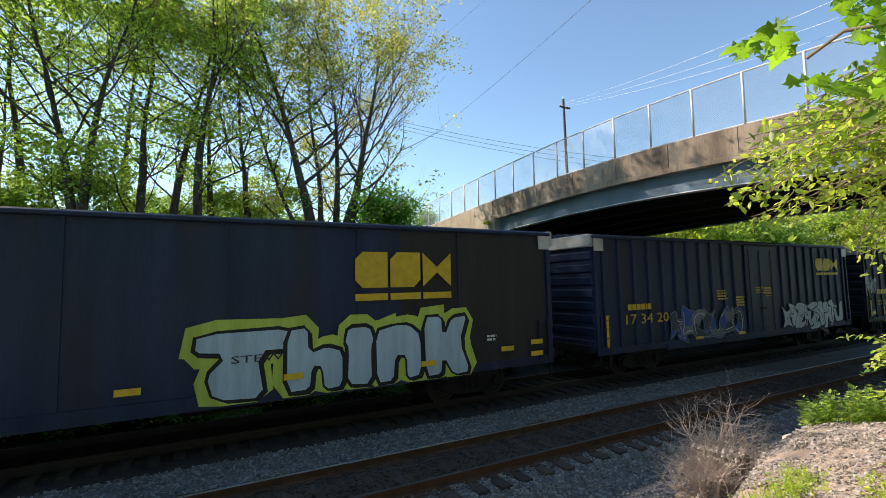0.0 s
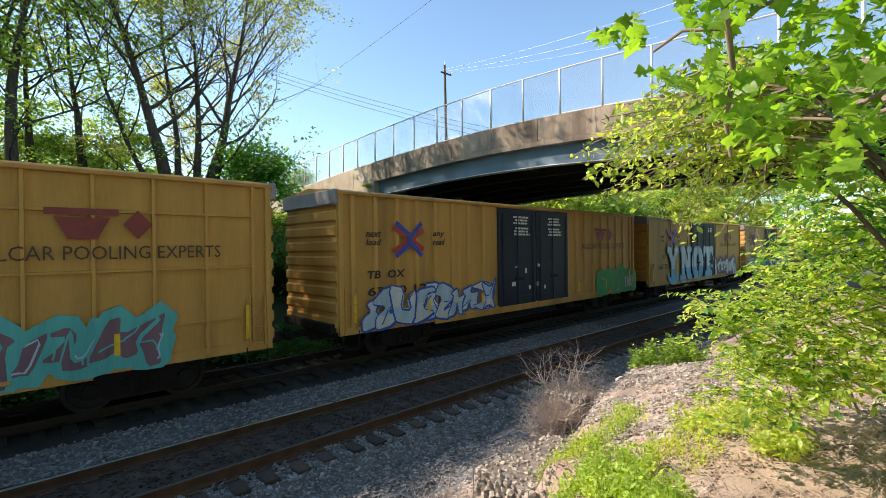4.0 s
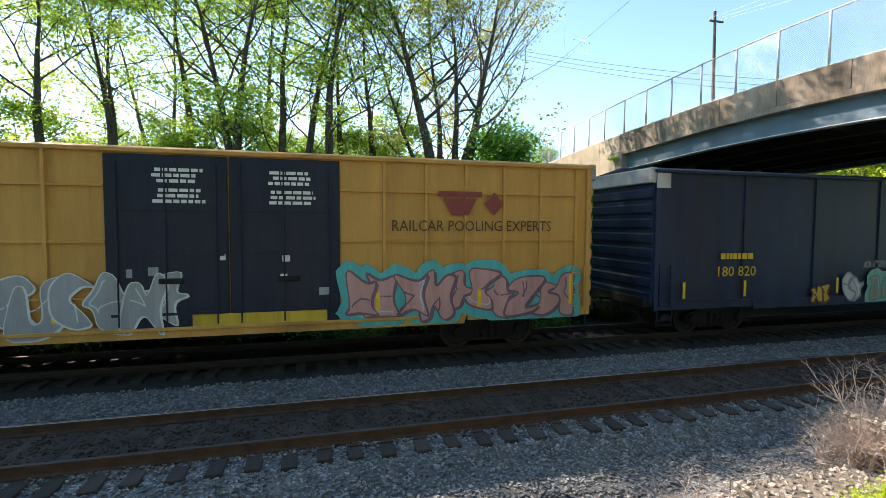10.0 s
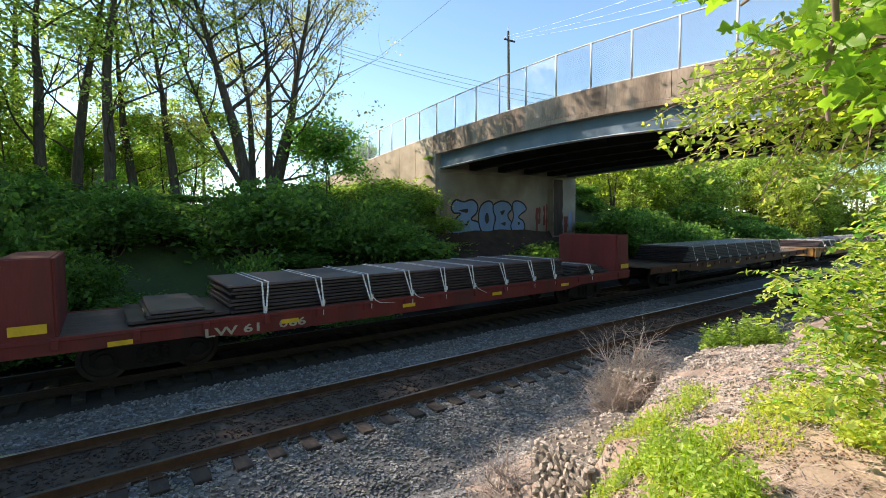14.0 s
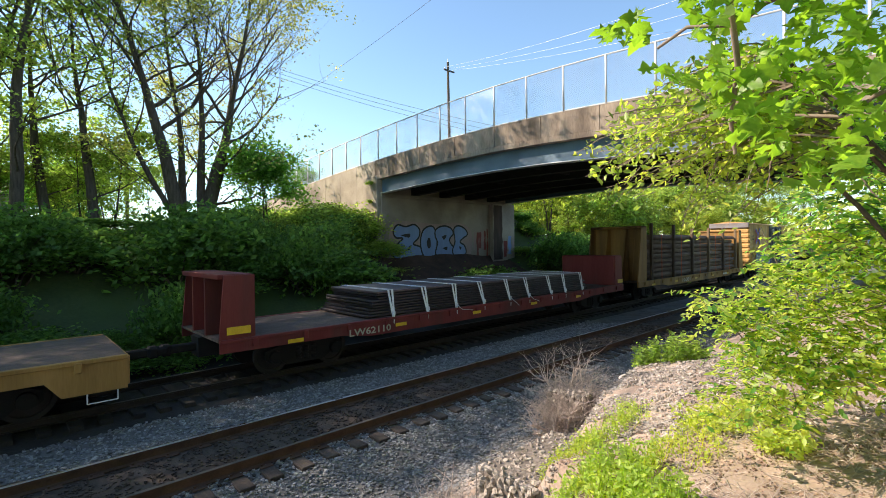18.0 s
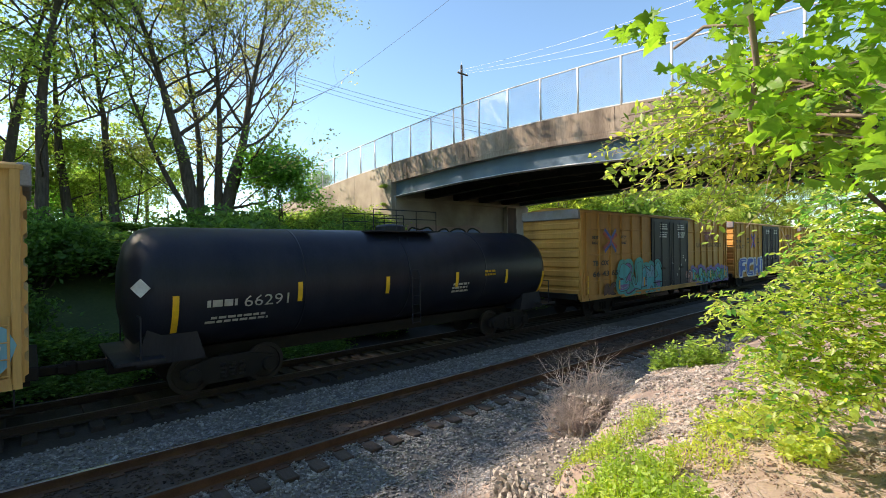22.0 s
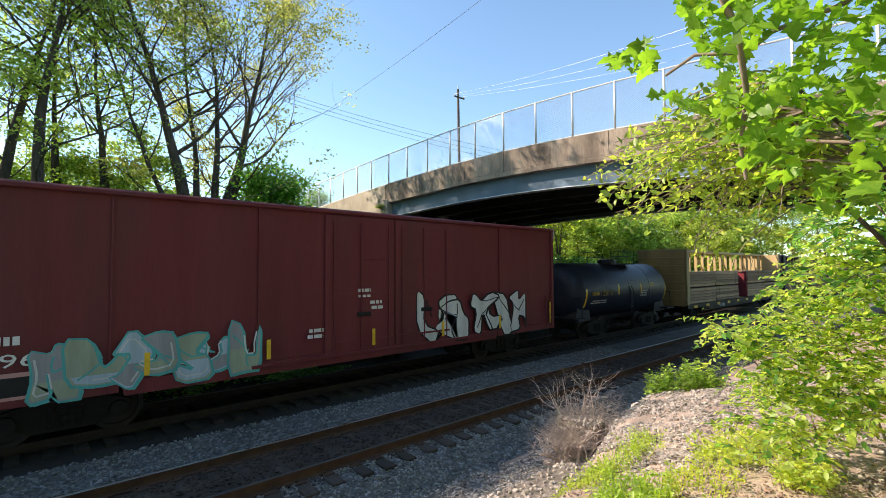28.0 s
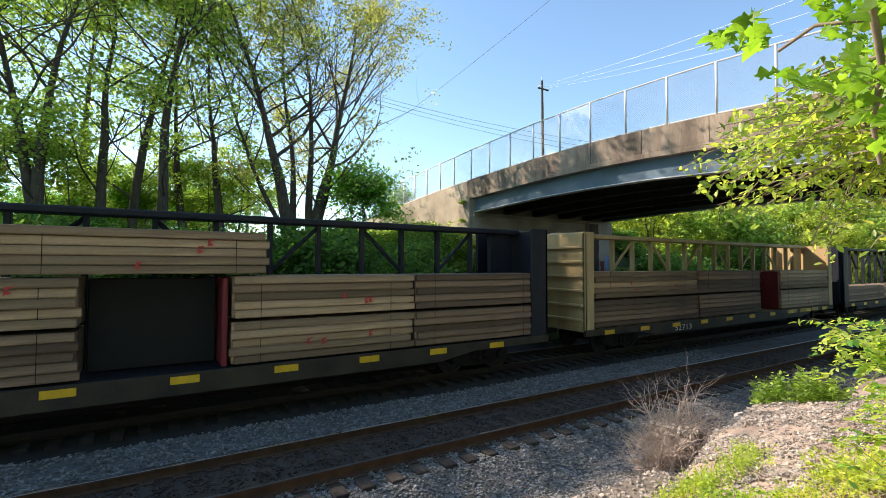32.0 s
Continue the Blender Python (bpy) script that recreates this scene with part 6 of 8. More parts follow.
def cars_second():
    tank_car("black tank car with white lettering and yellow reflector strips", 363.25, 14.85, M_TANK, 1.47, 2.45, "66291", 1.62, M_WHITE)
    t = place(pool_car(8, "yellow ribbed boxcar with turquoise and violet graffiti by its doors", "grid", "66 43 65"), 380.02)
    graffiti(t, "RAUSHK", 3.25, 7.75, 0.80, 2.42, ["cyan", "violet", "teal", "cyan", "sky"], "slate", "teal", 71, 0.6, 0.12, 0.04, "sky")
    graffiti(t, "SA", 11.3, 12.5, 0.9, 1.8, ["rose", "mauve"], "brown", None, 72, 0.45)
    graffiti(t, "SBSNAKES", 12.3, 18.3, 0.86, 1.8, ["cyan", "green", "teal"], "black", "violet", 73, 0.6, 0.12, 0.05, "lime")
    graffiti(t, "OO", 1.9, 2.9, 0.9, 1.6, ["brown"], "black", None, 74, 0.2, 0.1, 0.02)
    u = place(pool_car(9, "yellow boxcar with blue and white block letters sprayed low", "grid", "63 36 27", (0.19, 3.03, 2.0, 0.28), True, (3.71, 3.08, 1.07, 1.0), None, (0.19, 3.44, 1.2, 0.23)), 400.09)
    graffiti(u, "FCH!", 0.9, 6.7, 0.86, 2.35, ["blue"], "white", None, 75, 0.3, 0.08, 0.13, "white")
    v = place(pool_car(10, "yellow boxcar with sky-blue graffiti outlined in pink", "posts", "63 16 93", (0.1, 3.07, 1.97, 0.26), True, (3.51, 3.1, 1.18, 1.02), None, (0.1, 3.42, 1.19, 0.24)), 420.17)
    graffiti(v, "STUSEN", 0.5, 6.9, 0.86, 2.2, ["sky", "cyan"], "black", "pink", 76, 0.5, 0.08, 0.05, "white")
    graffiti(v, "SOK", 7.4, 10.0, 0.9, 1.8, ["red", "mauve"], "black", None, 77, 0.4)
    graffiti(v, "WHAES", 11.8, 17.8, 0.88, 2.0, ["ice", "sky"], "white", None, 78, 0.4, 0.1)
    tank_car("black tank car with a red and white hazard placard", 440.4, 15.9, M_TANK, 1.5, 2.4, "29871", 5.2, M_WHITE, True, (.064, .256, .5, .73, .94))
    y = place(boxcar("brown-red boxcar with faded grey-blue and white graffiti", 18.4, M_MAROON, "smooth", M_MAROON, (8.0, 12.6), capped=False), 458.18)
    bars(y, 1.04, 1.94, 1.2, 0.26, 1, M_WHITE, 2, 15)
    lettering(y, "88 96 76", 1.04, 1.6, 1.9, 0.24, M_WHITE, 2)
    graffiti(y, "GREASE", 2.2, 6.2, 0.88, 2.1, ["grey", "sage", "ice"], "teal", None, 81, 0.3, 0.1, 0.05, "white")
    graffiti(y, "WENSKTE", 11.2, 16.4, 0.95, 2.5, ["white"], "black", None, 82, 0.3, 0.14, 0.06)
    plate(y, "sprayed_patch", 0.8, 2.3, 1.02, 1.5, SPRAY["rose"], 1)
    for x in (0.9, 1.6):
        plate(y, "data_panel", x, x + 0.55, 1.08, 1.42, SPRAY["black"], 2)
    reflectors(y, (3.97, 6.5, 9.53, 12.2, 15.0), 1.15, 1.62)
    reflectors(y, (0.5, 18.1), 1.1, 1.95)
    for x, z in ((9.0, 2.5), (9.4, 2.15), (7.5, 1.5)):
        bars(y, x, z, 0.5, 0.3, 2, M_WHITE, 2, int(x * 11))
    tank_car("charcoal tank car with yellow lettering", 478.6, 10.1, M_TANKGREY, 1.38, 2.2, "125018", 1.35, M_CSYELLOW, False, (.08, .38, .62, .92))

# ---- centre-beam cars with bundled timber ----
M_LUMBER = ramp_mat("sawn_timber", (0.19, 0.115, 0.07), (0.50, 0.345, 0.21), 0.85, 0, 1.6, 34.0, 0.3, rnd=0.5, stretch=(0.3, 3, 6), stain=(0.10, 0.075, 0.06), stain_amt=0.42)
M_LUMBER_DARK = ramp_mat("weathered_timber", (0.10, 0.06, 0.042), (0.32, 0.205, 0.13), 0.85, 0, 1.6, 34.0, 0.3, rnd=0.5, stretch=(0.3, 3, 6), stain=(0.05, 0.04, 0.033), stain_amt=0.45)
M_REDMARK = plain("red_crayon", (0.50, 0.05, 0.04), 0.7)
M_YELLOWSILL = paint("worn_yellow_sill_paint", (0.42, 0.28, 0.05), 0.65, (0.12, 0.09, 0.05), 0.5, 0.2)
M_REDWRAP = plain("red_wrapping", (0.19, 0.014, 0.022), 0.6)
M_GAP_BLOCK = plain("near_black_gap_block", (0.006, 0.008, 0.008), 0.8)
M_SILL = ramp_mat("grimy_side_sill", (0.016, 0.013, 0.011), (0.065, 0.05, 0.032), 0.8, 0, 1.5, 30.0, 0.1)
BOARD = {}


def board(length, mat):
    key = (round(length, 1), mat.name)
    if key not in BOARD:
        BOARD[key] = Shape().soft(0, round(length, 1), -0.02, 0.06, 0, 0.172, 0.016).mesh("board", mat)
    return BOARD[key]


def bundle(car, x0, x1, z0, z1, mat, rg):
    """A strapped bundle: long boards stacked, ends slightly out of line."""
    core = part("timber_pack", Shape().soft(x0 + 0.03, x1 - 0.03, FACE + 0.16, -0.25, z0 + 0.01, z1 - 0.01, 0.01), mat, car, "strapped bundle of sawn boards")
    n = max(1, round((z1 - z0) / 0.194))
    for k in range(n):
        part("board", board(x1 - x0 - 0.04, mat), None, core, m=pose(x0 + rg.uniform(-0.03, 0.10), FACE + 0.12 + rg.uniform(-0.03, 0.02), z0 + (z1 - z0) * k / n))
    for f in (0.14, 0.86):
        x = x0 + (x1 - x0) * f
        part("steel_band", Shape().box(x, x + 0.012, FACE + 0.092, FACE + 0.098, z0, z1), M_GRIME_DARK, core)
    # red crayon ticks and dark bolt heads across the boards
    if mat is M_LUMBER:
        for k in range(3):
            x, z = x0 + rg.uniform(0.3, 0.8) * (x1 - x0), z0 + rg.uniform(0.1, 0.75) * (z1 - z0)
            part("crayon_mark", Shape().prism([(x, z), (x + 0.13, z + 0.03), (x + 0.05, z + 0.1), (x + 0.17, z + 0.17), (x + 0.02, z + 0.15)], FACE + 0.055, FACE + 0.058, "y"), M_REDMARK, core, "red tally mark")
    return core


def centerbeam(label, s0, length, frame, bundles, lum, gap, number, seed, wraps=True, red=0.14, back=0.12):
    car = place(car_base("centerbeam_car", label, "lumber car", length, 2.5), s0)
    rg = random.Random(seed)
    part("floor", Shape().soft(0, length, -1.5, 1.5, 0.92, 1.0, 0.02), frame, car)
    part("side_sill", Shape().prism([(0.0, 1.0), (length, 1.0), (length, 0.78), (length - 3, 0.76), (length - 4.2, 0.55), (4.2, 0.55), (3, 0.76), (0, 0.78)], FACE + 0.03, FACE + 0.12, "y"), M_SILL, car)
    fl = 0.72 if frame is M_BLACKCAR else 0.5
    for x, d in ((0.0, 1), (length, -1)):
        e = part("end_bulkhead", Shape().soft(min(x, x + d * 0.12), max(x, x + d * 0.12), -1.55, 1.55, 0.95, 4.5, 0.03), frame, car, "tall end bulkhead")
        for y in (-1.55, 1.43):
            part("end_flange", Shape().soft(min(x, x + d * fl), max(x, x + d * fl), y, y + 0.12, 0.95, 4.5, 0.02), frame, e)
        for k in range(4 if frame is M_BLACKCAR else 0):
            y = -1.35 + k * 0.86
            part("end_stiffener", Shape().soft(min(x, x - d * 0.12), max(x, x - d * 0.12), y, y + 0.12, 1.0, 4.45, 0.02), frame, e)
        for k in range(0 if frame is M_BLACKCAR else 6):
            z = 1.3 + k * 0.52
            part("end_stiffener", Shape().soft(min(x, x - d * 0.12), max(x, x - d * 0.12), -1.5, 1.5, z, z + 0.1, 0.02), frame, e)
        part("end_panel", Shape().soft(min(x + d * .3, x + d * 1.3), max(x + d * .3, x + d * 1.3), -0.1, 0.1, 2.9, 4.45, 0.02), frame, e)
    part("top_chord", Shape().soft(0.1, length - 0.1, -0.28, 0.28, 4.38, 4.55, 0.03), frame, car)
    n = max(4, int(length / 1.35))
    for i in range(n + 1):
        x = 0.8 + (length - 1.6) * i / n
        part("centre_post", Shape().soft(x - 0.06, x + 0.06, -0.09, 0.09, 1.0, 4.4, 0.01), frame, car)
        if i < n and i % 2 == 0:
            w = (length - 1.6) / n
            part("diagonal_brace", Shape().tube((x, 0, 3.1 if i % 4 else 4.35), (x + w, 0, 4.35 if i % 4 else 3.1), 0.06, n=6), frame, car)
    for x0, x1, z0, z1, dark in bundles:
        bundle(car, x0, x1, z0, z1, M_LUMBER_DARK if dark else lum, rg)
    if wraps:
        # a near-black block set back in the gap, beside the red bundle end
        part("wrapped_end", Shape().soft(gap[0], gap[1] - red - 0.04, FACE + 0.95, -0.25, 1.02, 3.0, 0.03), M_GAP_BLOCK, car, "near-black block set back in the gap")
        part("bundle_end_wrap", Shape().soft(gap[1] - red, gap[1] - 0.02, FACE + back, -0.25, 1.02, 3.0, 0.03), M_REDWRAP, car, "red wrapped bundle end")
    if frame is M_CREAM:
        for i in range(4):
            x = length - 1.5 - 1.5 * i
            plate(car, "sill_patch", x, x + rg.uniform(0.7, 1.2), 0.79, 0.97, M_YELLOWSILL, -7, "worn yellow paint on the side sill")
    k = int(length / 2.1)
    for i in range(k):
        x = 1.0 + i * 2.1
        plate(car, "reflector_strip", x, x + 0.55, 0.78, 0.94, M_REFLECT, -6)
    if number:
        lettering(car, number, length * .25, 0.62, 1.2, 0.22, M_WHITE, -6)
    return car


def lumber_cars():
    centerbeam("cream centerbeam car loaded with pale sawn timber bundles", 490.75, 22.1, M_CREAM,
               [(0.5, 5.1, 1.05, 2.02, 0), (5.2, 10.1, 1.05, 2.02, 0), (0.5, 5.1, 2.1, 3.08, 0), (5.2, 10.1, 2.1, 3.08, 0), (12.4, 17.2, 1.05, 2.02, 0), (17.3, 21.9, 1.05, 2.02, 0), (12.4, 17.2, 2.1, 3.08, 0), (17.3, 21.9, 2.1, 3.08, 0)],
               M_LUMBER, (10.15, 12.38), "94346", 91)
    centerbeam("black centerbeam car with weathered and pale timber bundles", 514.47, 22.36, M_BLACKCAR,
               [(0.55, 5.4, 1.05, 2.0, 1), (5.5, 9.95, 1.05, 2.0, 1), (0.55, 5.4, 2.08, 3.05, 1), (5.5, 9.95, 2.08, 3.05, 0), (12.65, 17.25, 1.05, 2.0, 0), (17.35, 21.95, 1.05, 2.0, 1), (12.65, 17.25, 2.08, 3.05, 0), (17.35, 21.95, 2.08, 3.05, 1), (8.7, 13.4, 3.1, 4.05, 0)],
               M_LUMBER, (10.0, 12.62), "630800", 92)
    centerbeam("cream centerbeam car with two tiers of timber bundles", 538.63, 21.5, M_CREAM,
               [(0.5, 7.2, 1.05, 2.02, 1), (7.3, 12.8, 1.05, 2.02, 1), (0.5, 7.2, 2.1, 3.08, 0), (7.3, 12.8, 2.1, 3.08, 1), (15.0, 21.0, 1.05, 2.02, 0), (15.0, 21.0, 2.1, 3.08, 0)],
               M_LUMBER, (12.9, 14.9), "52713", 93)
    centerbeam("black centerbeam car following in the train", 561.9, 22.3, M_BLACKCAR,
               [(0.6, 7.2, 1.05, 2.02, 1), (7.3, 12.8, 1.05, 2.02, 0), (15.0, 21.6, 1.05, 2.02, 1)], M_LUMBER, (12.9, 14.9), None, 94, wraps=False)

cars_first()
cars_pool_one()
cars_long()
cars_flat()
cars_poles()
cars_second()
lumber_cars()

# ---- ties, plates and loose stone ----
# ties of the train's track, darkened in colour for the shade above them
M_TIE_SHADED = ramp_mat("shade_darkened_tie", (0.010, 0.008, 0.0075), (0.032, 0.026, 0.022), 0.9, 0, 2.5, 45.0, 0.5, rnd=0.3, stretch=(6, 0.8, 3))


def lay_ties():
    shaded_tie = Shape().soft(-0.115, 0.115, -1.30, 1.30, -0.34, -0.172, 0.012).mesh("tie", M_TIE_SHADED)
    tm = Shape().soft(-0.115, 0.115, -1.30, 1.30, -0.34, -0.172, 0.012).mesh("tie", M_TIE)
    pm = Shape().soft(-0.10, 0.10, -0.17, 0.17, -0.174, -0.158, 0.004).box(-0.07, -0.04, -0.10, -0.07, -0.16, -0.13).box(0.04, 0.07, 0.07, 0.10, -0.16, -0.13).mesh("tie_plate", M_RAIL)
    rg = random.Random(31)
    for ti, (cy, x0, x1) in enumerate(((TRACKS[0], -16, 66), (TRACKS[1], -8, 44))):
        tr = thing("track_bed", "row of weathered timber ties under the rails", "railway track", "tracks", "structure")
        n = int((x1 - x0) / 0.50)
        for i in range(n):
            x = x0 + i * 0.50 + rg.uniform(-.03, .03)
            part("tie", shaded_tie if ti else tm, None, tr, m=pose(x, cy + rg.uniform(-.05, .05), rg.uniform(-.012, .0), 0, 0, rg.uniform(-1.2, 1.2)))
            if ti == 0 and 0 < x < 24:
                for dy in (-0.755, 0.755):
                    part("tie_plate", pm, None, tr, m=pose(x, cy + dy, 0))


lay_ties()


def stone_field(name, label, spots, mat, lo, hi, seed, skew=1.0):
    """Loose stones strewn over a patch: each a squashed, jagged lump resting on the ground."""
    rg = np.random.RandomState(seed)
    base = np.array([(x, y, z) for z in (-1, 1) for y in (-1, 1) for x in (-1, 1)], float) * 0.66
    quads = [(0, 2, 3, 1), (4, 5, 7, 6), (0, 1, 5, 4), (2, 6, 7, 3), (0, 4, 6, 2), (1, 3, 7, 5)]
    vs, fs = [], []
    k = 0
    for x, y in spots:
        s = lo + (hi - lo) * rg.uniform() ** skew
        b = base * rg.uniform(0.6, 1.2, (8, 1)) * s * np.array([1.1, 0.85, 0.7]) + rg.uniform(-.28, .28, (8, 3)) * s
        a = rg.uniform(0, 6.28)
        c, d = math.cos(a), math.sin(a)
        z = ground_z(x, y) + s * 0.25
        for p in b:
            vs.append((x + p[0] * c - p[1] * d, y + p[0] * d + p[1] * c, z + p[2]))
        fs += [tuple(i + k for i in t) for t in quads]
        k += 8
    return tagged(new(name, raw_mesh(name, vs, fs, mat)), label, "gravel", kind="stuff")


def spread_stones():
    rg = np.random.RandomState(12)
    near = [(x, y) for x, y in zip(rg.uniform(-7, 13, 26000), rg.uniform(4.75, 7.45, 26000))] + [(x, y) for x, y in zip(rg.uniform(-7, 4.4, 19000), rg.uniform(2.1, 4.9, 19000)) if wall_side(x, y) < -0.08]
    far = [(x, y) for x, y in zip(13 + rg.exponential(9, 5000), rg.uniform(4.9, 7.2, 5000)) if x < 45]
    stone_field("ballast_stones", "loose grey crushed stone beside the near rail", near + far, M_STONE, 0.016, 0.038, 1)
    mid = [(x, y) for x, y in zip(rg.uniform(-8, 20, 15000), rg.uniform(9.1, 11.35, 15000))]
    stone_field("ballast_stones", "grey crushed stone between the two tracks", mid, M_STONE, 0.02, 0.04, 2)
    tie = [(x, y) for k, (x, y) in enumerate(zip(rg.uniform(-7, 20, 12000), rg.uniform(7.2, 9.3, 12000))) if (abs((x + 16) % 0.5 - 0.25) < 0.18 or (k % 2 == 0)) and min(abs(y - r) for r in RAILS_Y) > 0.1]
    stone_field("ballast_stones", "rust-stained crushed stone filling the spaces between ties", tie, M_STONE_RUSTY, 0.016, 0.036, 3)
    rub = [(x, y) for x, y in zip(2.2 + 9 * rg.beta(1.3, 1.5, 46000), rg.uniform(0.3, 5.3, 46000)) if (wall_side(x, y) > 0.04 or y < 2.0) and bump2(x, y, 0.8, 2.0) * 0.5 + bump2(x, y, 4.0, 8.0) * 0.25 < 0.42 * smooth01(1.2, 3.2, y) * smooth01(3.6, 6.0, x) - 0.02 - 0.1 * smooth01(4.6, 3.4, x)]
    stone_field("bank_rubble", "pale broken stone scattered over the dirt bank", rub, M_RUBBLE, 0.006, 0.034, 4, 2.2)
    clod = [(x, y) for x, y in zip(2.8 + 6 * rg.beta(1.2, 2.0, 15000), rg.uniform(-0.6, 2.7, 15000))]
    stone_field("dirt_clods", "small crumbs of red-brown dirt on the bank", clod, M_CLOD, 0.004, 0.018, 5, 2.5)


M_CLOD = ramp_mat("dirt_crumb", (0.16, 0.10, 0.072), (0.42, 0.31, 0.245), 1.0, 0, 5.0, 50.0, 0.3, island=0.45)
M_RUBBLE = ramp_mat("pale_rubble", (0.20, 0.175, 0.155), (0.45, 0.40, 0.36), 0.95, 0, 5.0, 50.0, 0.3, island=0.45)
spread_stones()
M_BOULDER = ramp_mat("pale_boulder", (0.36, 0.33, 0.30), (0.62, 0.58, 0.54), 0.95, 0, 3.0, 30.0, 0.5)


def lump(name, label, x, y, z, r, seed, mat, squash=0.7):
    rg = random.Random(seed)
    bm = bmesh.new()
    bmesh.ops.create_icosphere(bm, subdivisions=3, radius=1)
    for v in bm.verts:
        d = 1 + 0.28 * noise.noise(v.co * 1.3 + Vector((seed, 0, 0))) + 0.12 * noise.noise(v.co * 4 + Vector((0, seed, 0)))
        v.co = Vector((v.co.x * r * d * 1.2, v.co.y * r * d, v.co.z * r * d * squash))
    me = bpy.data.meshes.new(name)
    bm.to_mesh(me)
    bm.free()
    me.materials.append(mat)
    ob = new(name, me)
    ob.location = (x, y, z)
    return tagged(ob, label, "rock")


lump("boulder", "pale rounded rock at the foot of the dirt bank", 9.7, 4.35, ground_z(9.7, 4.35) + 0.06, 0.16, 3, M_BOULDER)
lump("boulder", "small pale rock on the dirt bank", 8.5, 4.1, ground_z(8.5, 4.1) + 0.03, 0.10, 5, M_BOULDER)
lump("boulder", "flat pale stone lying on the rubble", 8.9, 3.9, ground_z(8.9, 3.9) + 0.02, 0.09, 8, M_BOULDER, 0.5)


M_WIRE = ramp_mat("dull_grey_wire", (0.10, 0.085, 0.075), (0.24, 0.21, 0.19), 0.7, 0.3, 4.0, 40.0, 0.1)
M_FILL = ramp_mat("dusty_gravel_fill", (0.10, 0.082, 0.07), (0.27, 0.225, 0.19), 1.0, 0, 9.0, 60.0, 1.0)
M_AGG = ramp_mat("pale_broken_stone", (0.24, 0.20, 0.17), (0.54, 0.475, 0.42), 0.95, 0, 8.0, 60.0, 0.5, rnd=0.22)


def chunk_meshes():
    """A few angular broken stones."""
    out = []
    for k in range(9):
        rg = random.Random(900 + k)
        bm = bmesh.new()
        for _ in range(13):
            d = Vector((rg.gauss(0, 1), rg.gauss(0, 1), rg.gauss(0, 1))).normalized() * rg.uniform(.86, 1.08)
            bm.verts.new((d.x * 1.1, d.y, d.z * .85))
        hull = bmesh.ops.convex_hull(bm, input=bm.verts[:])
        bmesh.ops.delete(bm, geom=list({g for g in hull["geom_interior"] if isinstance(g, bmesh.types.BMVert)}), context="VERTS")
        me = bpy.data.meshes.new("stone")
        bm.to_mesh(me)
        bm.free()
        me.materials.append(M_AGG)
        out.append(me)
    return out


def gabion(label, corner, wide, deep, top, bottom, seed, shapes):
    """Wire basket of stones: wide along y towards the viewer, deep along x; only the open faces carry stones."""
    g = thing("gabion", label, "stone basket", "gabions in the bank", m=pose(corner[0], corner[1], 0))
    rg = random.Random(seed)
    part("gravel_fill", Shape().soft(0.05, deep, -wide + 0.04, -0.04, bottom, top - 0.045, 0.02), M_FILL, g, "dusty gravel behind the stones")

    def stone(p, r):
        part("stone", rg.choice(shapes), None, g, m=Matrix.LocRotScale(Vector(p), Euler([rg.uniform(-3, 3) for _ in range(3)]), (r * rg.uniform(.85, 1.15), r, r * rg.uniform(.85, 1.1))))
    for i, z in enumerate(axis([(bottom + 0.05, top - 0.05, 0.083)])):
        for y in axis([(-wide + 0.05, -0.04, 0.088)]):
            r = rg.choice((.034, .05, .058, .064)) * rg.uniform(.9, 1.12)
            stone((r * 0.9 + 0.004, y + (0.02 if i % 2 else -0.02) + rg.uniform(-.012, .012), z + rg.uniform(-.014, .014)), r)
    for x in axis([(0.1, deep - 0.05, 0.085)]):
        for y in axis([(-wide + 0.06, -0.05, 0.085)]):
            if rg.random() < .1:
                continue
            r = rg.choice((.026, .036, .046, .054)) * rg.uniform(.9, 1.1)
            stone((x + rg.uniform(-.02, .02), y + rg.uniform(-.02, .02), top - 0.012 - r * rg.uniform(.8, 1.3)), r)
    # rim rods and the twisted mesh over end and top
    rim = Shape()
    for p, q in (((0, 0, bottom), (0, 0, top)), ((0, -wide, bottom), (0, -wide, top)), ((0, 0, top), (0, -wide, top)), ((0, 0, top), (deep, 0, top)), ((0, -wide, top), (deep, -wide, top))):
        rim.tube(p, q, 0.0035, n=5)
    part("rim_wire", rim, M_WIRE, g, "galvanized rim wire")
    end, lid = Shape(), Shape()
    cell = 0.075
    for k in range(int(wide / cell) + 1):
        for j in range(int((top - bottom) / cell)):
            y, z, sg = -k * cell, top - j * cell, 1 if (k + j) % 2 else -1
            if -wide < y - cell * .5 < 0:
                end.tube((-0.002, y - cell * (.5 - .25 * sg), z), (-0.002, y - cell * (.5 + .25 * sg), z - cell * .55), 0.0014, n=3, caps=False)
                end.tube((-0.002, y - cell * (.5 + .25 * sg), z - cell * .55), (-0.002, y - cell * (.5 + .25 * sg), z - cell), 0.0018, n=3, caps=False)
        for j in range(int(deep / cell)):
            y, x, sg = -k * cell, j * cell, 1 if (k + j) % 2 else -1
            if -wide < y - cell * .5 < 0:
                lid.tube((x, y - cell * (.5 - .25 * sg), top + .003), (x + cell * .55, y - cell * (.5 + .25 * sg), top + .003), 0.0014, n=3, caps=False)
                lid.tube((x + cell * .55, y - cell * (.5 + .25 * sg), top + .003), (x + cell, y - cell * (.5 + .25 * sg), top + .003), 0.0018, n=3, caps=False)
    part("end_mesh", end, M_WIRE, g, "thin wire mesh")["kind"] = "stuff"
    part("lid_mesh", lid, M_WIRE, g, "thin wire mesh")["kind"] = "stuff"
    return g


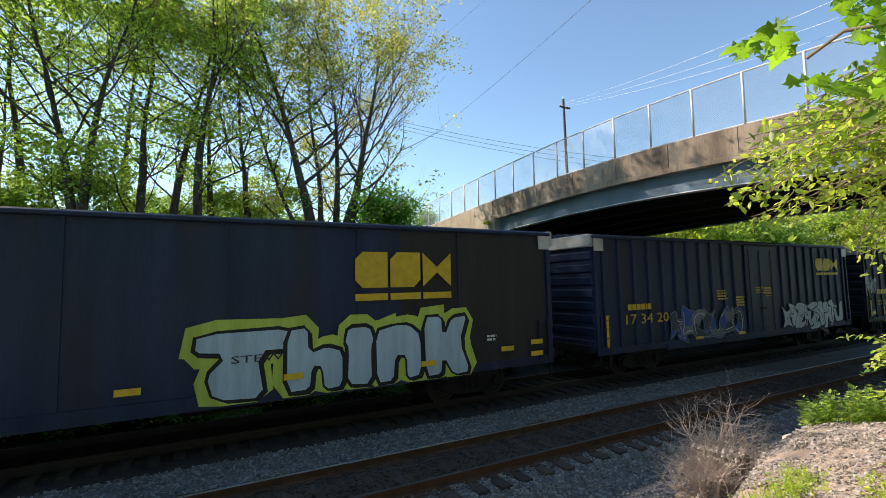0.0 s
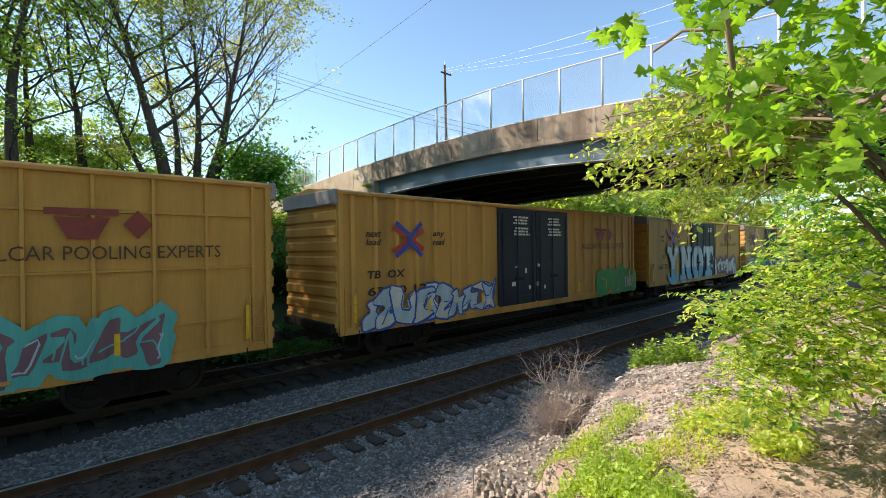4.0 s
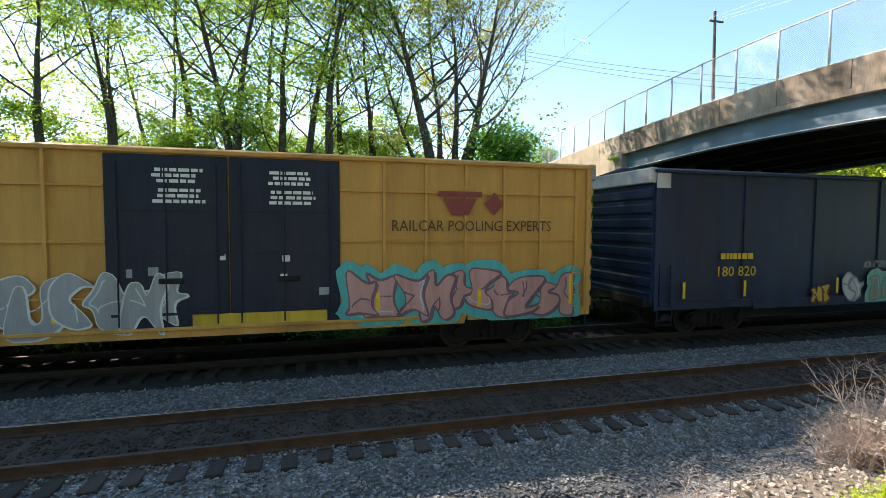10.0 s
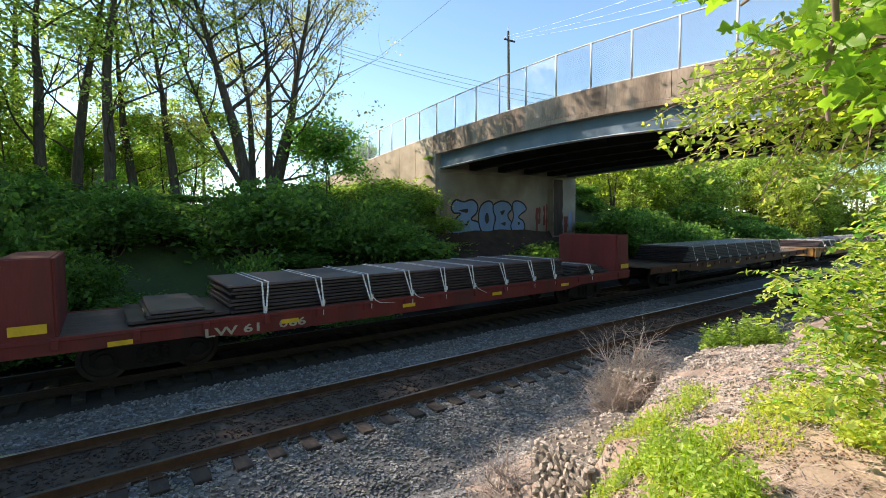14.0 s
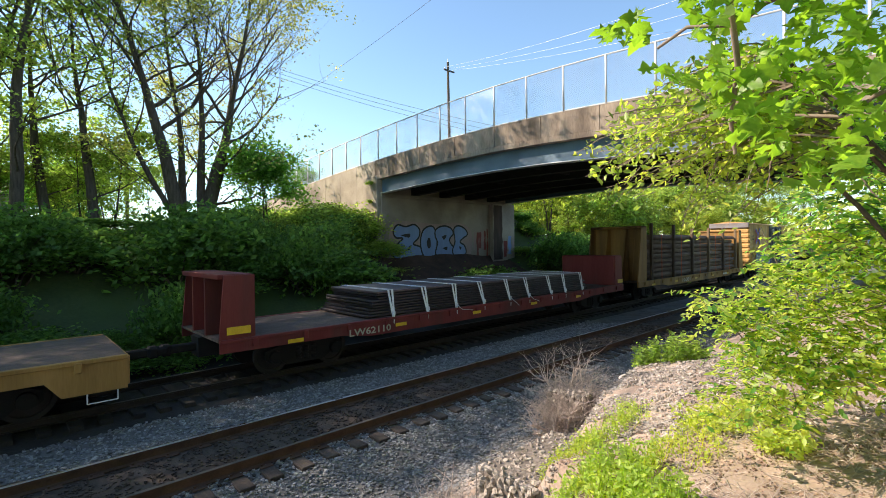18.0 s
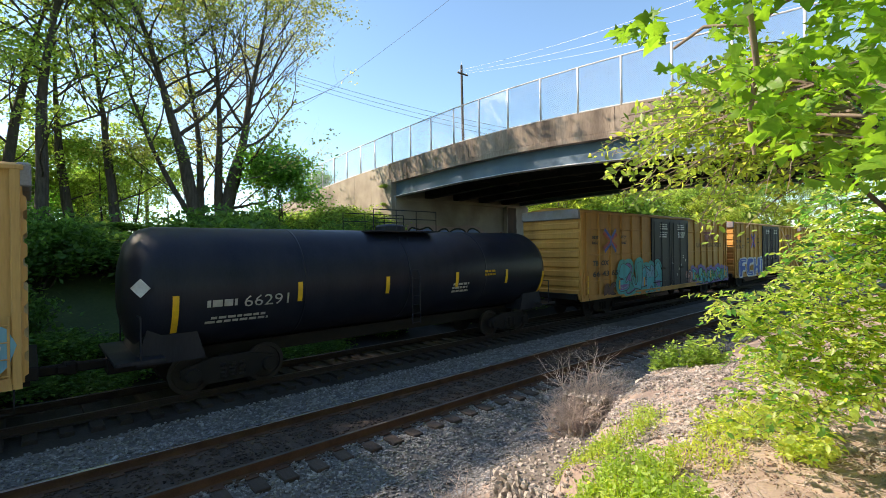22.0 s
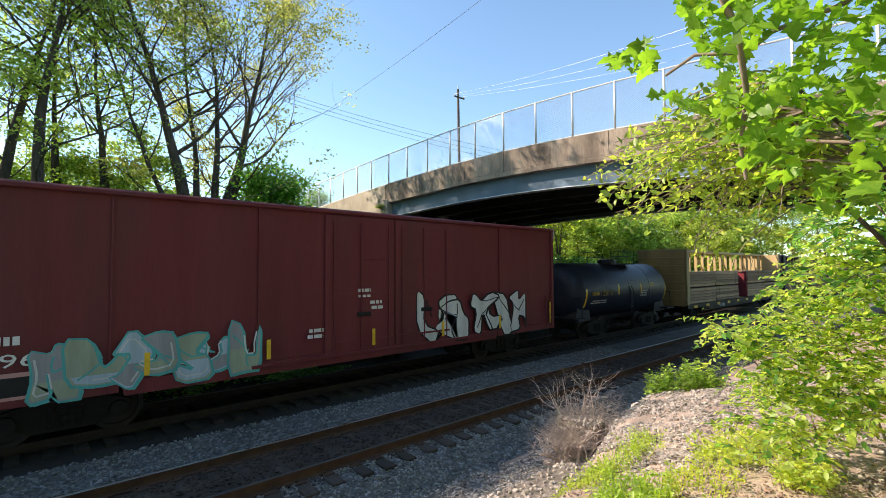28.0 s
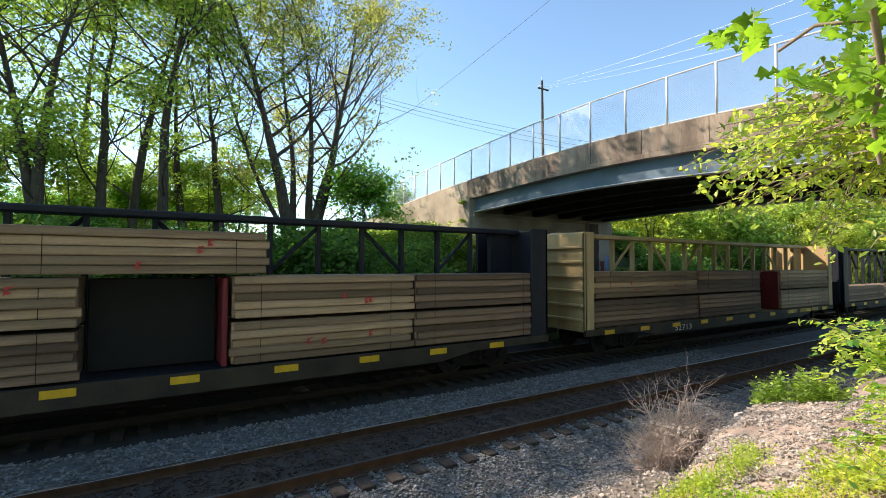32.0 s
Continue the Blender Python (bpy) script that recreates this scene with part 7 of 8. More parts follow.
def gabions():
    shapes = chunk_meshes()
    gabion("wire gabion basket packed with pale broken stone", (3.81, 3.56), 0.75, 1.5, 0.87, -0.4, 9, shapes)
    gabion("stone-filled gabion basket half buried under dry brush", (6.72, 4.62), 0.7, 0.4, 0.86, -0.1, 19, shapes)


gabions()

def leaf_mat(name, dark, light, trans=0.45, rough=0.65, gloss=0.25):
    m = ramp_mat(name, dark, light, rough, 0, 0.35, 6.0, 0.0, island=0.42, trans=trans)
    m.node_tree.nodes["Principled BSDF"].inputs["Specular IOR Level"].default_value = gloss
    return m


M_BARK = ramp_mat("grey_brown_bark", (0.05, 0.038, 0.03), (0.15, 0.12, 0.095), 0.95, 0, 3.0, 30.0, 0.5, stretch=(4, 4, 0.7))
M_BARK_PALE = ramp_mat("pale_twig_bark", (0.16, 0.12, 0.10), (0.34, 0.27, 0.22), 0.95, 0, 3.0, 30.0, 0.4)
M_LEAF = leaf_mat("spring_leaf", (0.11, 0.19, 0.06), (0.25, 0.33, 0.12), 0.70)
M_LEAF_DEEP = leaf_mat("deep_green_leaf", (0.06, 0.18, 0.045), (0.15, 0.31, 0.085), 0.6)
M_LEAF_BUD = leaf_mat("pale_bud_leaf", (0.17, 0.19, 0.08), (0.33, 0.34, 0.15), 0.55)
# darker leaf green that carries the shade on the embankment
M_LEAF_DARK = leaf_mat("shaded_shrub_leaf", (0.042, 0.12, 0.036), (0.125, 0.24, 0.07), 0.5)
M_LEAF_BRIGHT = leaf_mat("bright_fresh_leaf", (0.20, 0.31, 0.06), (0.42, 0.54, 0.15), 0.55, 0.42, 0.55)
M_MAPLE = leaf_mat("maple_leaf", (0.07, 0.18, 0.018), (0.20, 0.35, 0.05), 0.5, 0.45, 0.45)
M_LEAF_WOOD = leaf_mat("woodland_leaf", (0.12, 0.18, 0.045), (0.29, 0.34, 0.10), 0.65)
M_LEAF_YELLOW = leaf_mat("sunlit_yellow_leaf", (0.25, 0.34, 0.065), (0.44, 0.54, 0.15), 0.6, 0.42, 0.55)
M_DRY = ramp_mat("dry_stalk", (0.27, 0.215, 0.19), (0.53, 0.445, 0.40), 0.95, 0, 5.0, 40.0, 0.1, island=0.25)


def leaf_cloud(points, size, rg, flat=0.5):
    """Small folded diamond leaves at the points, turned at random."""
    P = np.asarray(points, float)
    n = len(P)
    u = rg.normal(size=(n, 3))
    u[:, 2] *= flat
    u /= np.linalg.norm(u, axis=1)[:, None]
    w = rg.normal(size=(n, 3))
    w[:, 2] *= flat
    w -= (w * u).sum(1)[:, None] * u
    w /= np.linalg.norm(w, axis=1)[:, None]
    s = (size * rg.uniform(0.65, 1.35, n))[:, None]
    nn = np.cross(u, w)
    a, b, c, d = P - u * s * .5, P + w * s * .34 + nn * s * .08, P + u * s * .55, P - w * s * .34 + nn * s * .08
    V = np.stack([a, b, c, d], 1).reshape(-1, 3)
    F = np.arange(4 * n).reshape(n, 4)
    return V.tolist(), F.tolist()


def tufts(T, count, puff, nr, per=12, wide=0.42, gaps=0.0):
    """Leaf places in flat drooping sprays about the twig ends, with open gaps between the masses."""
    k = max(8, count // per)
    C = T[nr.randint(0, len(T), 3 * k)] + nr.normal(size=(3 * k, 3)) * puff * 0.6
    keep = np.array([noise.noise(Vector((c[0] * .42, c[1] * .42, c[2] * .6))) > gaps for c in C])
    C = C[keep][:k]
    spot = nr.normal(size=(len(C), per, 3)) * np.array([wide, wide, wide * .26]) * nr.uniform(.6, 1.35, (len(C), 1, 1))
    spot[:, :, 2] -= 0.35 * (spot[:, :, 0] ** 2 + spot[:, :, 1] ** 2)
    return (C[:, None, :] + spot).reshape(-1, 3)


def grow(rg, base, way, length, radius, depth, segs, tips, spread=0.5, up=0.18, kids=(2, 4), wig=0.19):
    """A limb of short bent lengths that forks; segments and twig ends are collected."""
    n = max(3, int(length / 0.55)) if depth > 1 else 3
    p = Vector(base)
    d = Vector(way).normalized()
    r = radius
    step = length / n
    marks = []
    for i in range(n):
        d = (d + Vector((rg.uniform(-wig, wig), rg.uniform(-wig, wig), rg.uniform(-wig, wig) + up * 0.12))).normalized()
        q = p + d * step
        r2 = radius * (1 - 0.62 * (i + 1) / n)
        segs.append((p.copy(), q.copy(), r, r2, 7 if depth > 2 else 5 if depth > 1 else 3))
        p, r = q, r2
        marks.append((p.copy(), d.copy(), r))
        if depth <= 1:
            tips.append(p.copy())
    if depth > 0:
        k = rg.randint(*kids) + (1 if depth > 1 else 0)
        for _ in range(k):
            f = rg.uniform(0.35, 1.0)
            m, md, mr = marks[min(len(marks) - 1, int(f * len(marks)))]
            side = Vector((rg.uniform(-1, 1), rg.uniform(-1, 1), rg.uniform(-0.3, 0.7)))
            nd = (md * (1 - spread) + side.normalized() * spread + Vector((0, 0, up))).normalized()
            grow(rg, m, nd, length * rg.uniform(0.5, 0.75), mr * rg.uniform(0.55, 0.8), depth - 1, segs, tips, spread, up, kids, wig)


def segs_mesh(name, segs, mat):
    s = Shape()
    for p, q, a, b, n in segs:
        s.tube(p, q, a, b, n, False)
    return raw_mesh(name, s.v, s.f, mat, True)


def tree(label, seed, height, stems, leafmat, leaves, size, spread=0.5, depth=4, trunk=0.22, bare=0.30, puff=0.55, lean=(0, 0), kids=(2, 3), lowleaf=0.0, m=None, group="trees beyond the track", ways=None, wide=0.42, low_limbs=0.55, gaps=0.06):
    """A tapered trunk with forking limbs and a loose crown of small leaves."""
    rg = random.Random(seed)
    nr = np.random.RandomState(seed)
    segs, tips = [], []
    for k in range(stems):
        a = 2 * math.pi * k / max(stems, 1) + rg.uniform(-.4, .4)
        t = 0.0 if stems == 1 else rg.uniform(0.08, 0.22)
        way = Vector((math.cos(a) * t + lean[0], math.sin(a) * t + lean[1], 1)).normalized()
        if ways:
            way = Vector((ways[k][0], ways[k][1], 1)).normalized()
        b = Vector((math.cos(a) * 0.12, math.sin(a) * 0.12, -0.3)) if stems > 1 else Vector((0, 0, -0.3))
        low = height * bare
        p, d, r = b, way, trunk * (1 if stems == 1 else 0.8) * (ways[k][2] if ways else 1)
        n = 7
        for i in range(n):
            d = (d + Vector((rg.uniform(-.06, .06), rg.uniform(-.06, .06), 0.03))).normalized()
            q = p + d * (low / n)
            r2 = r * 0.955
            segs.append((p.copy(), q.copy(), r, r2, 9))
            p, r = q, r2
            if i > 1 and rg.random() < low_limbs:
                a2 = rg.uniform(0, 6.28)
                grow(rg, p, Vector((math.cos(a2), math.sin(a2), rg.uniform(.3, .9))), height * rg.uniform(.16, .27), r * rg.uniform(.16, .28), 2, segs, tips, spread, 0.12, kids)
        # the leader goes on, and limbs leave it all the way up
        for i in range(9):
            d = (d + Vector((rg.uniform(-.10, .10), rg.uniform(-.10, .10), 0.05))).normalized()
            q = p + d * (height * (1 - bare) * 0.085)
            segs.append((p.copy(), q.copy(), r, r * 0.84, 7))
            p, r = q, r * 0.84
            for _ in range(2 if i > 0 else 1):
                a2 = rg.uniform(0, 6.28)
                nd = Vector((math.cos(a2), math.sin(a2), rg.uniform(0.35, 1.1)))
                grow(rg, p, nd, height * rg.uniform(0.20, 0.36) * (1.15 - 0.085 * i), r * rg.uniform(.32, .5), depth - 2, segs, tips, spread, 0.2, kids)
        tips.append(p.copy())
    ob = thing("tree", label, "tree", group, m=m)
    part("trunk", segs_mesh("trunk", segs, M_BARK), None, ob, "bark-covered trunk and limbs")
    T = np.array([tuple(t) for t in tips])
    T = T[T[:, 2] > height * max(bare * 0.3, lowleaf)]
    P = tufts(T, leaves, puff, nr, 12, wide, gaps)
    v, f = leaf_cloud(P, size, nr, 0.55)
    part("crown", raw_mesh("crown", v, f, leafmat), None, ob, "loose crown of spring leaves")
    return ob


def at_az(az, y):
    """Plan place on the line of sight az at the depth y, on the ground."""
    x = y * math.tan(radians(az))
    return (x, y, ground_z(x, y))


def plant_trees():
    big = tree("tall forked maple with sparse yellow-green new leaves", 3, 19, 3, M_LEAF_BUD, 17000, 0.15, 0.42, 4, 0.50, 0.22, 0.3, kids=(2, 4), ways=((-0.55, 0.1, 0.42), (-0.16, -0.1, 1.0), (0.02, 0.3, 0.6)), wide=0.34, m=Matrix.Translation(at_az(14.3, 27.5)))
    tree("tall maple with thin yellow-green spring leaves beside the bridge", 8, 18.5, 3, M_LEAF_BUD, 17000, 0.15, 0.45, 4, 0.50, 0.22, 0.3, kids=(2, 4), ways=((0.02, 0.1, 0.7), (0.2, -0.1, 1.0), (0.42, 0.2, 0.55)), wide=0.34, m=Matrix.Translation(at_az(15.9, 27.8)))
    low = tree("low full green maple against the bridge approach", 12, 6.4, 3, M_LEAF_DEEP, 9000, 0.20, 0.6, 4, 0.12, 0.12, 0.45, wide=0.5, m=Matrix.Translation(at_az(22.4, 27.2)))
    lush = tree("tall leafy tree with a dark forked trunk on the embankment", 21, 18, 2, M_LEAF, 10500, 0.21, 0.48, 4, 0.36, 0.28, 0.5, ways=((-0.15, 0.05, 0.9), (0.14, -0.05, 1.0)), wide=0.5, m=Matrix.Translation(at_az(-9.2, 27.5)))
    slim = tree("slender leaning tree with feathery green foliage", 33, 19, 1, M_LEAF, 6800, 0.20, 0.48, 4, 0.26, 0.32, 0.42, (-0.05, 0), wide=0.46, m=Matrix.Translation(at_az(-4.2, 28.5)))
    slim2 = tree("straight slender tree with layered green foliage", 41, 20, 1, M_LEAF, 6800, 0.20, 0.5, 4, 0.28, 0.32, 0.42, wide=0.5, m=Matrix.Translation(at_az(0.9, 27.8)))
    thin = tree("thin bare-trunked tree with light foliage", 52, 15, 1, M_LEAF, 4500, 0.19, 0.48, 4, 0.26, 0.3, 0.4, wide=0.4, m=Matrix.Translation(at_az(6.6, 29.0)))
    airy = tree("airy tree with fine pale twigs and few leaves", 63, 19, 2, M_LEAF, 7500, 0.16, 0.48, 4, 0.24, 0.28, 0.35, wide=0.36, m=Matrix.Translation(at_az(-36.2, 28.0)))
    # more of the same kinds along the bank
    rg = random.Random(77)
    for src, az, y, s in ((slim, -1.8, 29.5, 1.0), (thin, -25.5, 29.0, 1.05), (slim2, -29.8, 30.0, 0.95), (lush, -20.5, 31.0, 0.9), (airy, -38.5, 29.0, 1.0), (lush, -47.0, 27.5, 1.05), (slim, -43.0, 28.5, 1.0), (slim2, -13.5, 33.0, 1.0), (thin, 3.0, 31.0, 1.0), (lush, -54.0, 26.0, 1.0), (slim2, -51.0, 29.0, 1.1), (slim2, -5.5, 35.0, 0.95), (airy, -16.0, 36.0, 1.0), (lush, -62.0, 26.0, 1.1), (lush, -58.0, 31.0, 1.0), (slim, -66.0, 27.0, 1.1)):
        copy_thing(src, Matrix.Translation(at_az(az, y)) @ Matrix.Rotation(rg.uniform(0, 6.28), 4, "Z") @ Matrix.Diagonal((s, s, s, 1)))
    young = tree("thin sapling with sparse fresh leaves on the bank top", 71, 8.0, 1, M_LEAF, 2600, 0.18, 0.5, 3, 0.07, 0.16, 0.3, m=Matrix.Translation(at_az(8.0, 30.0)), group="saplings on the bank top")
    for k in range(38):
        az, y, s = rg.uniform(-44, 12) if k < 22 else rg.uniform(-9, 10), rg.uniform(28, 42), rg.uniform(.5, 1.05)
        copy_thing(young, Matrix.Translation(at_az(az, y)) @ Matrix.Rotation(rg.uniform(0, 6.28), 4, "Z") @ Matrix.Diagonal((s, s, s, 1)))
    # understory behind the tall trees
    for az, y, s in ((-31, 38, 0.8), (-20, 42, 0.9), (-8.5, 44, 0.8), (-37, 36, 0.9), (27.0, 36, 0.5), (4, 50, 0.8), (-2.0, 34, 0.7), (3.2, 37, 0.75), (-6.8, 33, 0.6), (-13, 35, 0.7)):
        copy_thing(low, Matrix.Translation(at_az(az, y)) @ Matrix.Rotation(rg.uniform(0, 6.28), 4, "Z") @ Matrix.Diagonal((s, s, s, 1)))
    # woods beyond the bridge, low near it and higher with distance
    wood = tree("leafy woodland tree beyond the bridge", 93, 11, 2, M_LEAF_WOOD, 4200, 0.36, 0.55, 3, 0.16, 0.16, 0.6, m=Matrix.Translation((40, 27, ground_z(40, 27))), group="woods beyond the bridge")
    wood_b = tree("broad woodland tree with yellow-green leaves", 97, 10, 3, M_LEAF, 3600, 0.38, 0.6, 3, 0.14, 0.12, 0.7, m=Matrix.Translation((46, 24, ground_z(46, 24))), group="woods beyond the bridge")
    for k in range(60):
        x = rg.uniform(38, 150)
        y = rg.uniform(19, 24 + x * 0.32) if k % 3 else rg.uniform(-22, 2)
        r = math.hypot(x, y)
        if y < 3 and x < 60:
            continue
        top = (0.135 * r - 1.0) if y > 3 else 16
        src, h = ((wood, 11), (wood_b, 10))[k % 2] if top < 13 else ((lush, 18), (slim2, 20), (slim, 19))[k % 3]
        s = min(top / h, 1.2) * rg.uniform(.8, 1.0)
        copy_thing(src, Matrix.Translation((x, y, ground_z(x, y) - 0.1)) @ Matrix.Rotation(rg.uniform(0, 6.28), 4, "Z") @ Matrix.Diagonal((s, s, s, 1)))
    for k in range(70):
        az, r = rg.uniform(49, 80), rg.uniform(44, 100)
        x, y = r * math.sin(radians(az)), r * math.cos(radians(az))
        if y < 18.5:
            continue
        s = (0.13 * r - 1.0) / 6.4 * rg.uniform(.75, 1.0)
        src = (wood, wood_b, wood)[k % 3]
        s *= 0.62 if src is wood else 0.68
        copy_thing(src, Matrix.Translation((x, y, ground_z(x, y) - 0.1)) @ Matrix.Rotation(rg.uniform(0, 6.28), 4, "Z") @ Matrix.Diagonal((s, s, s, 1)))
    # trees behind the viewer, never in view, added to hold back sky light
    for k in range(14):
        x, y = -32 + k * 5.6 + rg.uniform(-1.5, 1.5), -17 - rg.uniform(0, 5)
        copy_thing((lush, big)[k % 2], Matrix.Translation((x, y, ground_z(x, y) - 0.1)) @ Matrix.Rotation(rg.uniform(0, 6.28), 4, "Z") @ Matrix.Diagonal((1.2, 1.2, 1.2, 1)))
    for k in range(16):
        x, y = -34 + k * 5.2 + rg.uniform(-1.5, 1.5), -7.5 - rg.uniform(0, 6) - (4 if -6 < -34 + k * 5.2 < 8 else 0)
        src = (lush, slim2, slim)[k % 3]
        copy_thing(src, Matrix.Translation((x, y, ground_z(x, y) - 0.1)) @ Matrix.Rotation(rg.uniform(0, 6.28), 4, "Z"))
    return lush


plant_trees()


def bush(label, seed, w, h, mat, n, size, name="shrub", group="shrubs on the embankment"):
    rg, nr = random.Random(seed), np.random.RandomState(seed)
    segs, tips = [], []
    for k in range(9):
        a = rg.uniform(0, 6.28)
        d = Vector((math.cos(a) * w / h * .8, math.sin(a) * w / h * .8, 1))
        grow(rg, (math.cos(a) * .1, math.sin(a) * .1, -0.1), d, h * .6, 0.03, 2, segs, tips, 0.6, 0.12, (2, 3), 0.2)
    ob = thing(name, label, "shrub", group)
    part("woody_base", segs_mesh("woody_base", segs, M_BARK), None, ob)
    T = np.array([tuple(t) for t in tips])
    P = tufts(T, n, 0.3, nr, 12, 0.26, -0.3)
    P[:, 2] = np.abs(P[:, 2])
    v, f = leaf_cloud(P, size, nr, 0.7)
    part("leaf_mass", raw_mesh("leaf_mass", v, f, mat), None, ob, "dense small leaves")
    return ob


def plant_shrubs():
    # shaded and sunlit shrubs differ by leaf colour: dark green against yellow-green
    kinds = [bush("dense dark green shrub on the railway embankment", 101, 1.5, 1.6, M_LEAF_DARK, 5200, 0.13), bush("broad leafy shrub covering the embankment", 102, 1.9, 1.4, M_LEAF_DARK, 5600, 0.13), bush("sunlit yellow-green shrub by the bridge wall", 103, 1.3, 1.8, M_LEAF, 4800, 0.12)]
    rg = random.Random(202)
    first = [True] * 3
    for k in range(215):
        x = rg.uniform(-30, BX + 8) if k < 165 else BX2 + 1 + 62 * rg.random() ** 2
        y = rg.uniform(17.4, 27.5)
        if BX - 0.8 < x < BX2 + 0.6 and y > ABY - 3.0:
            continue
        if BX - 0.8 < x < BX2 + 0.6 and y > 18.5:
            continue
        i = 2 if (9 < x < BX and y > 20.5 + (BX - x) * .3 and rg.random() < .85) or (x > BX2 and y > 19.5 and rg.random() < .65) else rg.choice((0, 0, 1))
        s = rg.uniform(0.85, 1.5)
        m = Matrix.Translation((x, y, ground_z(x, y) - 0.05)) @ Matrix.Rotation(rg.uniform(0, 6.28), 4, "Z") @ Matrix.Diagonal((s, s, s * rg.choice((.6, .9, 1.2, 1.7)) * rg.uniform(.85, 1.15) * (1 - .5 * smooth01(21.5, 24.5, y)), 1))
        if first[i]:
            kinds[i].matrix_basis = m
            first[i] = False
        else:
            copy_thing(kinds[i], m)
    for x, y, s in ((BX - 1.0, 23.9, 1.35), (BX - 1.4, 25.5, 1.6), (BX - 1.6, 27.5, 1.5), (BX - 0.6, 22.4, 1.0), (BX - 2.6, 24.4, 1.3), (BX - 3.6, 25.4, 1.3), (BX2 + 2.5, 21.5, 1.1), (BX2 + 5, 22.5, 1.3), (BX - 1.2, 29.5, 1.3), (BX - 2.6, 31, 1.3), (BX - 1.0, 32.5, 1.4), (BX - 4.2, 30, 1.0), (BX - 3.4, 34, 1.4), (BX - 1.2, 35.5, 1.4), (BX - 5.6, 33, 1.1), (BX - 2.8, 26.6, 1.0), (BX - 4.5, 27.6, 0.9)):
        copy_thing(kinds[2], Matrix.Translation((x, y, ground_z(x, y) - 0.05)) @ Matrix.Rotation(rg.uniform(0, 6.28), 4, "Z") @ Matrix.Diagonal((s, s, s * (2.1 if x < BX else 1.0), 1)))
    # low growth down the foot of the slope
    rl = random.Random(333)
    for k in range(42):
        x, y, s = rl.uniform(-16, 12), rl.uniform(16.7, 18.6), rl.uniform(.55, .9)
        copy_thing(kinds[k % 2], Matrix.Translation((x, y, ground_z(x, y) - 0.05)) @ Matrix.Rotation(rl.uniform(0, 6.28), 4, "Z") @ Matrix.Diagonal((s, s, s * rl.uniform(.6, 1.1), 1)))
    # climbers on the corner of the return wall, and growth on the slope past the bridge
    for z, w in ((3.4, .8), (4.6, .5), (5.9, .4), (7.0, .45)):
        copy_thing(kinds[2], Matrix.Translation((BX - 0.3, ABY + 0.5, z)) @ Matrix.Rotation(z, 4, "Z") @ Matrix.Diagonal((w * .5, w * .5, w, 1)))
    for x, y, s in ((BX2 + 0.9, 19.2, 1.0), (BX2 + 1.6, 20.6, 1.2), (BX2 + 1.0, 22.4, 1.1), (BX2 + 2.8, 18.6, 1.1), (BX2 + 3.6, 20.2, 1.3), (BX2 + 5.2, 18.8, 1.2), (BX2 + 6.6, 20.4, 1.4), (BX2 + 7.8, 18.6, 1.2)):
        copy_thing(kinds[2 if y > 20 else 0], Matrix.Translation((x, y, ground_z(x, y) - 0.05)) @ Matrix.Rotation(rg.uniform(0, 6.28), 4, "Z") @ Matrix.Diagonal((s, s, s, 1)))


plant_shrubs()


# ---- plants close to the camera ----
def from_eye(az, el, r):
    a, e = radians(az), radians(el)
    return Vector((EYE[0] + r * math.sin(a) * math.cos(e), EYE[1] + r * math.cos(a) * math.cos(e), EYE[2] + r * math.sin(e)))


def maple_leaf_mesh(mat):
    """A five-lobed leaf, slightly folded along its ribs."""
    lobes = [(-90, 0.10), (-62, 0.42), (-38, 0.62), (-22, 0.36), (8, 0.80), (22, 0.62), (38, 0.50), (52, 0.60), (74, 0.78), (90, 1.02), (106, 0.78), (128, 0.60), (142, 0.50), (158, 0.62), (172, 0.80), (202, 0.36), (218, 0.62), (242, 0.42)]
    vs = [(0, 0, 0)] + [(r * math.cos(radians(a)) * .55, (r * math.sin(radians(a)) + .1) * .55, 0.025 * math.cos(radians(a) * 5) * r - 0.06 * r * r) for a, r in lobes]
    n = len(lobes)
    return raw_mesh("leaf", vs, [(0, i + 1, (i + 1) % n + 1) for i in range(n)], mat, True)


def oval_leaf_mesh(mat):
    vs = [(0, -0.5, 0), (0.2, -0.22, 0.04), (0.24, 0.1, 0.05), (0, 0.55, -0.03), (-0.24, 0.1, 0.05), (-0.2, -0.22, 0.04), (0, 0.0, -0.02)]
    return raw_mesh("leaf", vs, [(6, 0, 1), (6, 1, 2), (6, 2, 3), (6, 3, 4), (6, 4, 5), (6, 5, 0)], mat, True)


def spray_of_leaves(ob, pts, meshes, size, rg, limit=290, droop=0.5, turns=None):
    """The first leaves are parts of their own; the rest are joined as one crown."""
    def at(k):
        z = size * rg.uniform(.65, 1.3)
        e = turns[k] if turns else Euler((rg.gauss(0, .3 + .55 * droop) - droop * .4, rg.gauss(0, .3 + .55 * droop), rg.uniform(0, 6.28)))
        return Matrix.LocRotScale(pts[k], e, (z, z, z))
    for k in range(min(limit, len(pts))):
        part("leaf", rg.choice(meshes), None, ob, m=at(k))
    for j, me in enumerate(meshes if len(pts) > limit else ()):
        vs, fs = [], []
        for k in range(limit + j, len(pts), len(meshes)):
            mt = at(k)
            n = len(vs)
            vs += [tuple(mt @ v.co) for v in me.vertices]
            fs += [tuple(i + n for i in f.vertices) for f in me.polygons]
        o = part("foliage", raw_mesh("foliage", vs, fs, me.materials[0], True), None, ob)
        o["kind"] = "stuff"


